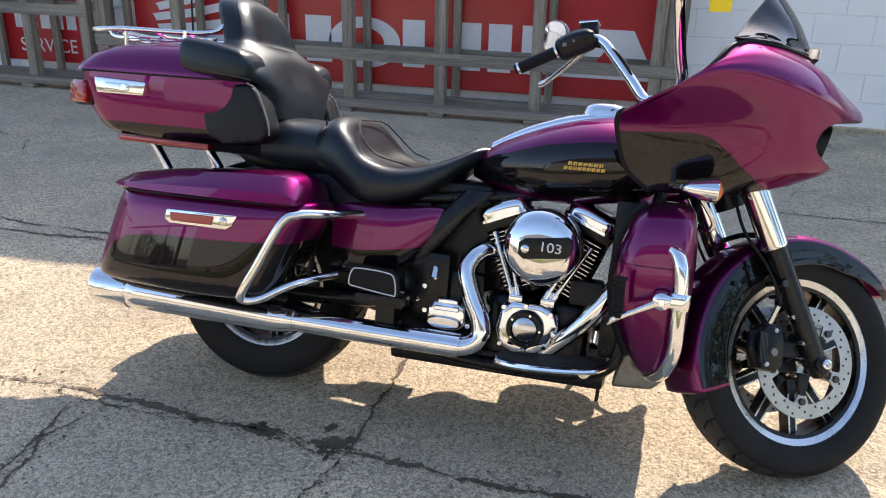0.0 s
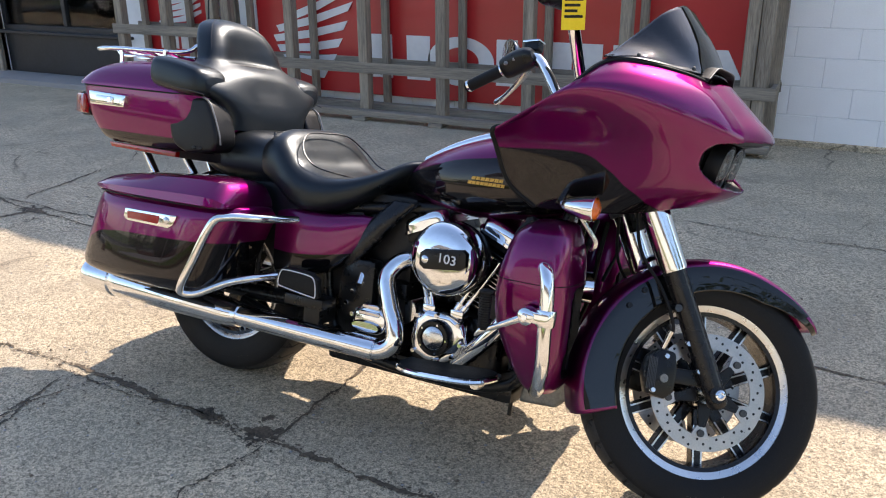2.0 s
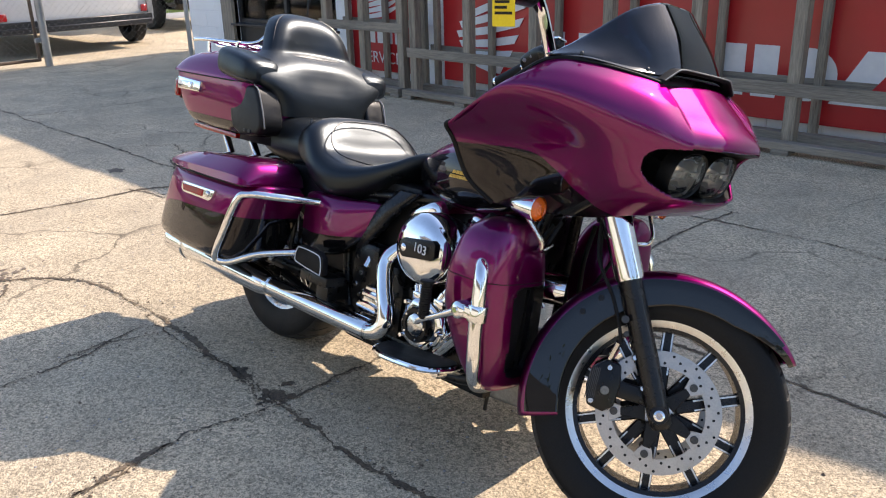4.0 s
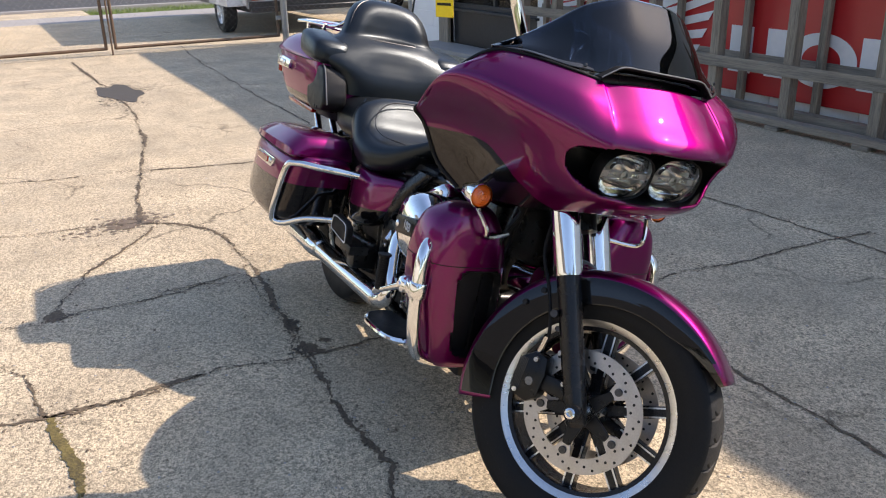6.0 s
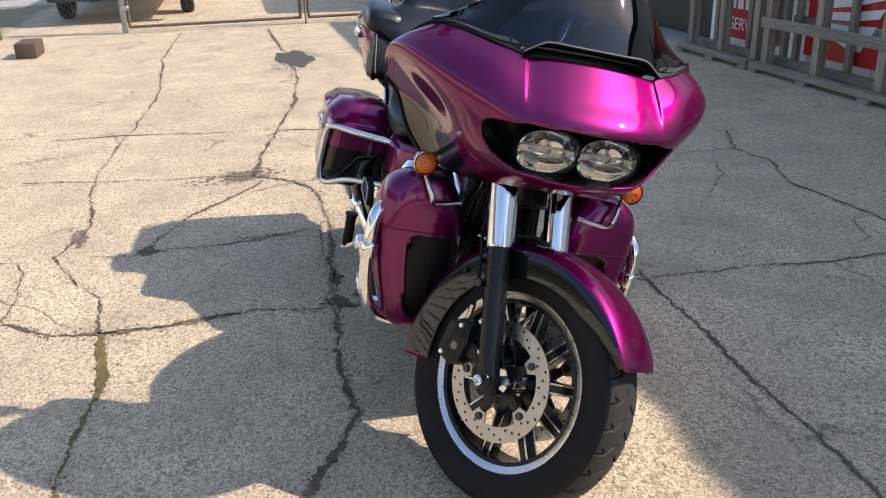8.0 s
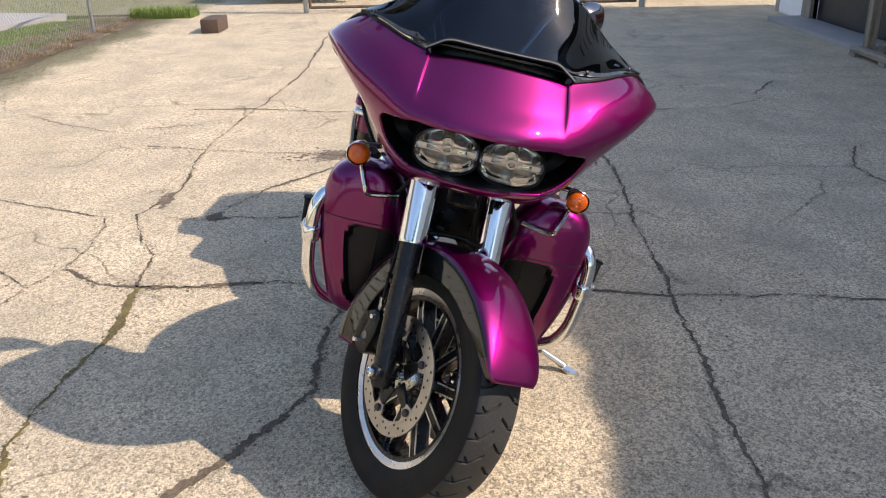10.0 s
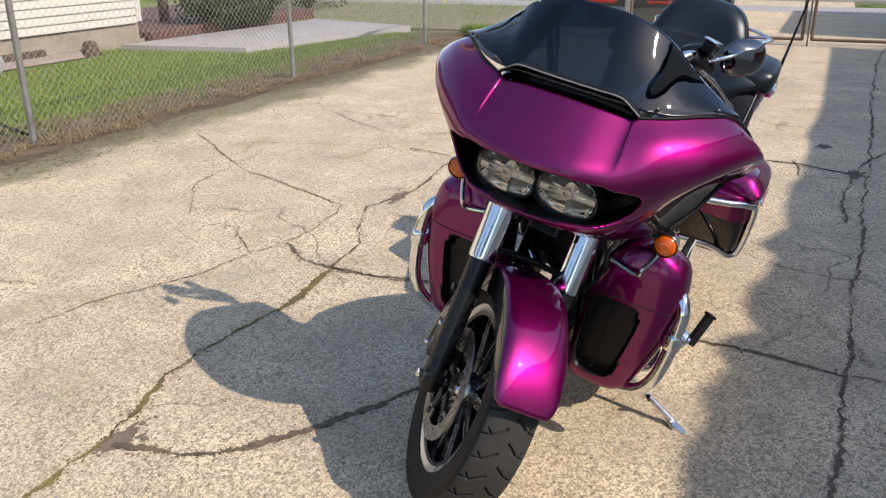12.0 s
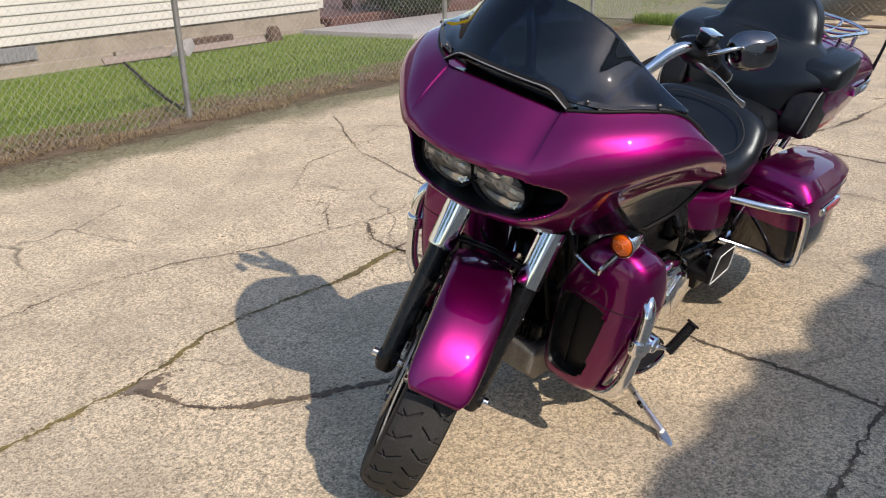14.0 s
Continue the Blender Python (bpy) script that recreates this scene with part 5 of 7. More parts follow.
part("wiring", merged(tube([(1.20, -.10, .70), (1.16, -.13, .60), (1.14, -.12, .45), (1.10, -.13, .38)], .007, 8), tube([(1.22, .06, .70), (1.21, .05, .60), (1.19, .08, .48), (1.16, .09, .38)], .007, 8), tube([(1.25, -.14, .72), (1.24, -.18, .64), (1.22, -.14, .56), (1.18, -.10, .5)], .006, 8), tube([(1.24, .13, .71), (1.235, .16, .62), (1.21, .12, .52)], .006, 8)), rubber, bike)
part("horn_cover", tube([(1.16, -.05, .52), (1.22, -.02, .52)], .045, 18), chrome, bike)

# ---- handlebar, in the unturned fork's metres
BAR = [(-.708, .403, .830), (-.655, .357, .858), (-.600, .310, .884), (-.560, .268, .902), (-.532, .232, .903), (-.513, .203, .882), (-.492, .175, .838), (-.458, .130, .762), (-.43, .100, .705), (-.415, .05, .690)]
hb = part("handlebar", tube([(x, -y, z) for x, y, z in BAR] + BAR[::-1], 0.0155, 16, 180), chrome, bike, "chrome handlebar turned to the left", m=STEERED)
GA, GB = np.array((-.600, .310, .884)), np.array((-.708, .403, .830))
for s in (-1, 1):
    def at(p):
        return (p[0], p[1] * s, p[2])

    def grip_at(t):
        return at(GA + (GB - GA) * t)

    gu, gv, gw = (np.array(at(v)) for v in frame_of(GB - GA))
    part("grip", merged(tube([grip_at(.12), grip_at(.96)], .0185, 16), tube([grip_at(.96), grip_at(1.03)], .0165, 14)), rubber, hb, "black rubber grip")
    pieces("grip_band", [tube([grip_at(.10), grip_at(.15)], .0195, 16), tube([grip_at(.93), grip_at(.98)], .0195, 16)], chrome, hb)
    part("switch_housing", skin([hoop(grip_at(.10), gu, gv, .024, .024, 2.6, 14), hoop(grip_at(.02), gu, gv, .034, .034, 3, 14), hoop(at((-.572, .278, .897)), gu, gv, .037, .036, 3, 14), hoop(at((-.545, .245, .904)), gu, gv, .034, .034, 2.8, 14), hoop(at((-.534, .222, .903)), gu, gv, .022, .022, 2.4, 14)], 24, 32), engine_black, hb, "black switch housing")
    part("switches", merged(*[moved(box(-.006, .006, -.006, .006, -.005, .005, .002), Matrix.Translation(at((-.612 + .022 * i, .268 - .018 * i, .882 + .01 * i)))) for i in range(3)]), piping, hb)
    lp = [(-.540, .275, .880), (-.545, .315, .870), (-.560, .370, .852), (-.585, .425, .826), (-.603, .456, .813), (-.607, .464, .810)]
    part("lever", skin([hoop(at(q), (1, 0, 0), (0, 0, 1), a, c, 2.4, 10) for q, a, c in zip(lp, (.010, .012, .010, .009, .011, .005), (.008, .007, .006, .006, .009, .005))], 30, 16), dull_chrome, hb, "brake or clutch lever")
    part("reservoir", moved(box(-.027, .027, -.018, .018, -.016, .014, .008, 3), Matrix.Translation(at((-.535, .268, .945))) @ Matrix.Rotation(radians(-40 * s), 4, "Z")), engine_black, hb)
    part("reservoir_cap", moved(box(-.029, .029, -.020, .020, .013, .020, .003, 2), Matrix.Translation(at((-.535, .268, .945))) @ Matrix.Rotation(radians(-40 * s), 4, "Z")), chrome, hb)
    mu, mw = np.array((-.18, s * .75, .30)), np.array((-.05, s * -.35, .92))
    mu, mw = mu / np.linalg.norm(mu), mw / np.linalg.norm(mw)
    mn = np.cross(mu, mw) * s
    mc = np.array((-.588, s * .395, .950))
    if mn[0] > 0:
        mn = -mn

    def rim_of(d, a, c, e, n=20):
        return hoop(mc + mn * d, mu, mw, a, c, e, n)

    mir = part("mirror", skin([rim_of(-.034, .012, .010, 2), rim_of(-.026, .040, .032, 2.3), rim_of(-.008, .062, .048, 2.5), rim_of(.004, .067, .053, 2.6), rim_of(.008, .066, .052, 2.6)], 20, 44), darkened_chrome, hb, "chrome mirror on a curved stem")
    part("mirror_glass", skin([rim_of(.0085, .062, .048, 2.6), rim_of(.0095, .03, .02, 2.4), rim_of(.0095, .004, .004, 2)], 5, 44), mirror_glass, mir)
    part("mirror_stem", tube([(-.540, s * .285, .905), (-.535, s * .315, .930), (-.545, s * .345, .950), (-.565, s * .369, .954), mc - mn * .03], .0055, 10, 30), chrome, mir)
    part("cable", tube([(-.535, s * .235, .885), (-.495, s * .165, .85), (-.465, s * .125, .78), (-.43, s * .115, .68)], .0055, 8, 30), rubber, hb)
tag_m = Matrix.Translation((1.229, -.462, 1.197)) @ Matrix.Rotation(radians(13.5), 4, "X") @ Matrix.Rotation(radians(24), 4, "Z")
tag = part("hang_tag", box(-.026, .026, -.0012, .0012, -.04, .04, .0008), yellow_tag, bike, "yellow card tag with black handwriting", m=tag_m)
part("tag_lines", merged(*[box(-.020, .020 - .006 * (i % 3), -.0022, -.0013, z, z + .006) for i, z in enumerate((.022, .010, -.002, -.014))], *[box(-.020, .020 - .006 * (i % 3), .0013, .0022, z, z + .006) for i, z in enumerate((.022, .010, -.002, -.014))]), engine_black, tag)
part("tag_string", tube([(0, 0, .038), (.004, .004, .07), (0, .01, .10)], .0012, 6), white_plastic, tag)


# ---------------------------------------------------------------- materials of the place
def concrete_material():
    m, nt, p = nodes_of("weathered_concrete")
    big = tex(nt, "ShaderNodeTexNoise", 0.6, 6)
    midn = tex(nt, "ShaderNodeTexNoise", 4.0, 8)
    def level(t):
        """One even random level for each cell."""
        sp = nt.nodes.new("ShaderNodeSeparateColor")
        nt.links.new(t.outputs["Color"], sp.inputs[0])
        return sp.outputs[0]

    pebbles = tex(nt, "ShaderNodeTexVoronoi", 105)
    sand = tex(nt, "ShaderNodeTexVoronoi", 230)
    fine = tex(nt, "ShaderNodeTexNoise", 160, 6)
    base = ramp(nt, big.outputs[0], [(0.30, (0.185, 0.164, 0.131)), (0.5, (0.207, 0.184, 0.148)), (0.72, (0.225, 0.202, 0.163))])
    base = mix(nt, 0.55, base, ramp(nt, midn.outputs[0], [(0.30, (0.175, 0.154, 0.122)), (0.5, (0.208, 0.185, 0.148)), (0.70, (0.230, 0.207, 0.168))]))
    stones = ramp(nt, level(pebbles), [(0.0, (0.30, 0.28, 0.25)), (0.18, (0.62, 0.58, 0.52)), (0.50, (0.95, 0.93, 0.89)), (0.85, (1.25, 1.22, 1.16)), (1.0, (2.0, 1.95, 1.86))])
    worn = ramp(nt, tex(nt, "ShaderNodeTexNoise", 2.2, 4).outputs[0], [(0.35, 0.35), (0.65, 0.85)])
    base = mix(nt, worn, base, mix(nt, 1.0, base, stones, "MULTIPLY"))
    base = mix(nt, 0.7, base, ramp(nt, level(sand), [(0.0, 0.25), (0.35, 0.8), (0.7, 1.15), (1.0, 2.1)]), "MULTIPLY")
    pits = ramp(nt, tex(nt, "ShaderNodeTexNoise", 48, 5).outputs[0], [(0.30, 0.30), (0.36, 1.0)])
    base = mix(nt, 0.55, base, pits, "MULTIPLY")
    specks = ramp(nt, tex(nt, "ShaderNodeTexNoise", 95, 3).outputs[0], [(0.32, 0.38), (0.39, 1.0), (0.62, 1.0), (0.70, 1.45)])
    base = mix(nt, 0.8, base, specks, "MULTIPLY")
    base = mix(nt, 1.0, base, (1.17, 1.10, 0.985), "MULTIPLY")
    # a mossy band along the yard's southern rim
    where_y = nt.nodes.new("ShaderNodeSeparateXYZ")
    nt.links.new(nt.nodes.new("ShaderNodeTexCoord").outputs["Object"], where_y.inputs[0])
    reach = nt.nodes.new("ShaderNodeMath")
    reach.operation = "MULTIPLY_ADD"
    reach.inputs[1].default_value = 0.9
    nt.links.new(tex(nt, "ShaderNodeTexNoise", 1.3, 6).outputs[0], reach.inputs[0])
    nt.links.new(where_y.outputs[1], reach.inputs[2])
    rim = nt.nodes.new("ShaderNodeMapRange")
    rim.inputs[1].default_value, rim.inputs[2].default_value = -1.02, -1.24
    rim.inputs[4].default_value = 0.75
    nt.links.new(reach.outputs[0], rim.inputs[0])
    mossy = ramp(nt, tex(nt, "ShaderNodeTexNoise", 30, 5).outputs[0], [(0.35, (0.085, 0.090, 0.042)), (0.65, (0.17, 0.172, 0.088))])
    base = mix(nt, rim.outputs[0], base, mossy)
    # hairline cracks in a wandering net
    warp = tex(nt, "ShaderNodeTexNoise", 2.6, 5)
    tc = nt.nodes.new("ShaderNodeTexCoord")
    add = nt.nodes.new("ShaderNodeVectorMath")
    add.operation = "MULTIPLY_ADD"
    add.inputs[1].default_value = (0.45, 0.45, 0.0)
    nt.links.new(warp.outputs["Color"], add.inputs[0])
    nt.links.new(tc.outputs["Object"], add.inputs[2])
    net = nt.nodes.new("ShaderNodeTexVoronoi")
    net.feature = "DISTANCE_TO_EDGE"
    net.inputs["Scale"].default_value = 1.15
    nt.links.new(add.outputs[0], net.inputs["Vector"])
    hair = ramp(nt, net.outputs["Distance"], [(0.0, 0.25), (0.006, 0.55), (0.011, 1.0)])
    where = ramp(nt, tex(nt, "ShaderNodeTexNoise", 0.9, 3).outputs[0], [(0.50, 0.0), (0.60, 0.8)])
    base = mix(nt, where, base, mix(nt, 1.0, base, hair, "MULTIPLY"))
    nt.links.new(base, p.inputs["Base Color"])
    p.inputs["Roughness"].default_value = 0.9
    p.inputs["Specular IOR Level"].default_value = 0.3
    h = mix(nt, 0.5, fine.outputs[0], ramp(nt, pebbles.outputs["Distance"], [(0.0, 1.0), (0.7, 0.0)]))
    h = mix(nt, 0.6, h, pits, "MULTIPLY")
    bump(nt, p, h, 1.0, 0.008)
    return m


concrete = concrete_material()
crack_dirt = surface("crack_dirt", (0.020, 0.015, 0.010), (0.21, 0.155, 0.10), 6, 0.95, relief=0.006, fine=110)
moss = surface("mossy_joint", (0.022, 0.015, 0.009), (0.24, 0.185, 0.055), 5, 0.95, relief=0.004, fine=120)
stain = surface("patch_asphalt", (0.03, 0.027, 0.024), (0.10, 0.09, 0.078), 30, 0.9, relief=0.004, fine=160)
edge_dirt = surface("olive_dirt", (0.10, 0.088, 0.045), (0.20, 0.175, 0.10), 5, 0.95, relief=0.003, fine=90)
rust_stain = surface("rust_stain", (0.13, 0.085, 0.055), (0.20, 0.165, 0.125), 20, 0.9, relief=0.002, fine=120)
asphalt = surface("asphalt", (0.04, 0.04, 0.042), (0.075, 0.073, 0.07), 2, 0.9, relief=0.003, fine=150)
soil = surface("dry_soil", (0.075, 0.048, 0.028), (0.18, 0.125, 0.075), 6, 0.95, relief=0.012, fine=60)
lawn_soil = surface("lawn_ground", (0.08, 0.12, 0.025), (0.15, 0.20, 0.05), 1.4, 0.95, relief=0.01, fine=50)
block_white = surface("painted_block", (0.88, 0.87, 0.85), (0.95, 0.94, 0.92), 3, 0.75, relief=0.003, fine=110)
mortar = surface("painted_mortar", (0.74, 0.74, 0.73), (0.86, 0.86, 0.85), 12, 0.9, relief=0.002)
old_wood = surface("weathered_wood", (0.12, 0.098, 0.074), (0.42, 0.355, 0.27), 4, 0.85, relief=0.003, fine=34, stretch=(5, 5, 0.35))
old_wood_rail = surface("weathered_wood_rail", (0.11, 0.095, 0.076), (0.38, 0.325, 0.255), 4, 0.85, relief=0.003, fine=40, stretch=(0.25, 6, 6))
banner_red = surface("red_vinyl", (0.40, 0.012, 0.016), (0.52, 0.020, 0.024), 0.8, 0.34, fine=3, coat=0.25)
banner_white = surface("white_vinyl", (0.66, 0.66, 0.66), (0.78, 0.77, 0.76), 2, 0.4)
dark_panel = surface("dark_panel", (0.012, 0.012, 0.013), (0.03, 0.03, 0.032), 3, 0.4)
galvanised = surface("galvanised_steel", (0.30, 0.31, 0.32), (0.46, 0.47, 0.47), 10, 0.45, 0.85, relief=0.0005)
fence_wire = surface("fence_wire", (0.26, 0.255, 0.245), (0.42, 0.41, 0.39), 10, 0.6, 0.2)
rusty = surface("rusty_pipe", (0.085, 0.05, 0.03), (0.22, 0.15, 0.10), 12, 0.75, 0.2, relief=0.001)
siding = surface("white_siding", (0.47, 0.45, 0.385), (0.53, 0.51, 0.44), 2, 0.6, relief=0.001)
foundation = surface("old_foundation", (0.20, 0.165, 0.12), (0.36, 0.31, 0.24), 4, 0.9, relief=0.006, fine=50)
pale_slab = surface("pale_concrete", (0.27, 0.255, 0.24), (0.37, 0.35, 0.33), 3, 0.9, relief=0.002, fine=80)
brick_red = surface("red_brick", (0.07, 0.032, 0.026), (0.13, 0.062, 0.048), 9, 0.9, relief=0.003)
leaf_green = surface("tree_leaf", (0.035, 0.06, 0.015), (0.09, 0.13, 0.03), 3, 0.55)
leaf_dark = surface("hedge_leaf", (0.012, 0.022, 0.008), (0.045, 0.075, 0.02), 6, 0.6)
glass_dark = sheet_glass("shop_glass", (0.80, 0.83, 0.83))
vehicle_white = surface("white_enamel", (0.70, 0.70, 0.70), (0.78, 0.78, 0.77), 2, 0.25, coat=0.6)
shingle = surface("roof_shingle", (0.05, 0.045, 0.04), (0.11, 0.10, 0.09), 4, 0.9, relief=0.01)
pale_board = surface("pale_board", (0.15, 0.115, 0.095), (0.31, 0.25, 0.21), 3, 0.85, relief=0.002, fine=40, stretch=(0.3, 6, 6))
brown_block = surface("brown_timber", (0.06, 0.038, 0.026), (0.12, 0.08, 0.055), 8, 0.9, relief=0.004)


def grass_material(name, c):
    m, nt, p = nodes_of(name)
    g = nt.nodes.new("ShaderNodeNewGeometry")
    nt.links.new(ramp(nt, g.outputs["Random Per Island"], [(0.0, c[0]), (0.6, c[1]), (0.92, c[2]), (1.0, c[3])]), p.inputs["Base Color"])
    p.inputs["Roughness"].default_value = 0.6
    p.inputs["Subsurface Weight"].default_value = 0.0
    return m


grass_green = grass_material("grass_blades", ((0.10, 0.165, 0.024), (0.165, 0.24, 0.038), (0.22, 0.29, 0.06), (0.32, 0.28, 0.11)))
grass_dry = grass_material("dry_grass", ((0.13, 0.085, 0.045), (0.24, 0.17, 0.09), (0.34, 0.26, 0.15), (0.10, 0.12, 0.03)))

# ---------------------------------------------------------------- ground
ground = tagged(part("ground", box(-900, 900, -900, 900, -0.6, -0.06), lawn_soil), "grass ground reaching to the horizon", "ground", kind="structure")


def sheet(x0, x1, y0, y1, step, edge=0.0):
    """A gently uneven sheet; its rim wanders by edge metres."""
    nx, ny = max(2, int((x1 - x0) / step)), max(2, int((y1 - y0) / step))
    xs, ys = np.linspace(x0, x1, nx), np.linspace(y0, y1, ny)
    v = []
    for x in xs:
        for j, y in enumerate(ys):
            dy = edge * noise.noise((x * 0.9, 3.1, 0)) + edge * 0.5 * noise.noise((x * 3.7, 8.0, 0)) if j == 0 else 0
            v.append((x, y + dy, 0))
    return np.array(v), grid_faces(nx, ny, False)


pv, pf = sheet(-15.4, 13.0, -2.02, 6.75, 0.12, 0.14)
nx, ny = max(2, int(28.4 / 0.12)), max(2, int(8.77 / 0.12))
edge_ids = [i * ny for i in range(nx)]
skirt = [pv[i] - (0, 0, 0.12) for i in edge_ids]
base = len(pv)
pv = np.concatenate([pv, skirt])
pf = pf + [(edge_ids[i], edge_ids[i + 1], base + i + 1, base + i) for i in range(nx - 1)]
tagged(part("pavement", (pv, pf), concrete), "old cracked concrete yard, partly in shade", "pavement", kind="structure")
tagged(part("dirt_strip", box(-10.2, 9.0, -2.95, -1.75, -0.3, -0.004, 0.002), soil), "strip of dry soil along the fence", "soil", kind="structure")
tagged(part("apron", box(-15.4, -10.5, -12, -1.7, -0.3, -0.01), concrete), "concrete apron outside the gate", "pavement", kind="structure")
tagged(part("apron", box(-15.4, -9.4, 6.75, 20, -0.3, -0.01), concrete), "concrete apron outside the gate", "pavement", kind="structure")
tagged(part("kerb", box(-18.6, -18.4, -60, 60, -0.3, 0.05, 0.02, 2), pale_slab), "pale concrete kerb along the street", "kerb", kind="structure")
tagged(part("sidewalk", box(-16.9, -15.4, -60, 60, -0.3, -0.004), pale_slab), "pale concrete sidewalk", "sidewalk", kind="structure")
tagged(part("road", box(-27, -18.6, -60, 60, -0.3, -0.05), asphalt), "grey asphalt street", "road", kind="structure")
tagged(part("driveway", box(-18.4, -16.9, -1.5, 3.2, -0.3, -0.003), concrete), "concrete driveway to the street", "driveway", kind="structure")


def flecks(pts, r0, r1, rng, z):
    """Small ragged flakes lying flat, one at each point."""
    v, f = [], []
    for k, (x, y) in enumerate(pts):
        r, a, q = r0 + (r1 - r0) * rng.rand() ** 2, rng.rand() * 6.28, rng.uniform(.5, 1)
        b = len(v)
        for j in range(7):
            t = j * 0.898
            e = r * rng.uniform(.55, 1.25)
            c, d = e * math.cos(t), e * math.sin(t) * q
            v.append((x + c * math.cos(a) - d * math.sin(a), y + c * math.sin(a) + d * math.cos(a), z + .0008 * rng.rand()))
        f.append(tuple(range(b, b + 7)))
    return v, f


# cracks and joints, filled with dirt
def crack(name, pts, width, mat, seed, label, z=0.0035):
    rng = np.random.RandomState(seed)
    p = np.array([(x, y, 0) for x, y in pts], float)
    seg = np.linalg.norm(np.diff(p, axis=0), axis=1)
    n = max(8, int(seg.sum() / 0.009))
    t = np.concatenate([[0], np.cumsum(seg)])
    s = np.linspace(0, t[-1], n)
    q = np.stack([np.interp(s, t, p[:, 0]), np.interp(s, t, p[:, 1])], 1)
    d = np.gradient(q, axis=0)
    d /= np.linalg.norm(d, axis=1)[:, None] + 1e-9
    nrm = np.stack([-d[:, 1], d[:, 0]], 1)
    wob = np.convolve(rng.randn(n + 6), np.ones(25) / 25, "same")[3:-3] * 0.046 + np.convolve(rng.randn(n + 6), np.ones(5) / 5, "same")[3:-3] * 0.0055 + rng.randn(n) * 0.0012
    wob[0] = wob[-1] = 0
    q += nrm * wob[:, None]
    slow, quick = (np.convolve(rng.randn(n + 2 * k), np.ones(2 * k) / (2 * k) ** 0.5, "same")[k:-k] for k in (22, 5))
    w = width * np.clip(0.48 + slow * 0.26 + quick * 0.19 + rng.randn(n) * 0.15, 0.10, 1.8)
    w[0] = w[-1] = 0.001
    a, b = q + nrm * w[:, None] * (0.5 + 0.12 * rng.randn(n))[:, None], q - nrm * w[:, None] * 0.5
    v = np.empty((2 * n, 3))
    v[0::2, :2], v[1::2, :2], v[:, 2] = a, b, z
    f = [(2 * i, 2 * i + 1, 2 * i + 3, 2 * i + 2) for i in range(n - 1)]
    k = rng.randint(0, n, int(n * 2.0))
    side = rng.randn(len(k)) * (width * .42 + .004)
    crumbs = flecks(q[k] + nrm[k] * side[:, None], .0012, .003 + width * .12, rng, z - .0012)
    return tagged(part(name, merged((v, f), crumbs), mat, smooth=0), label, "crack", kind="structure")


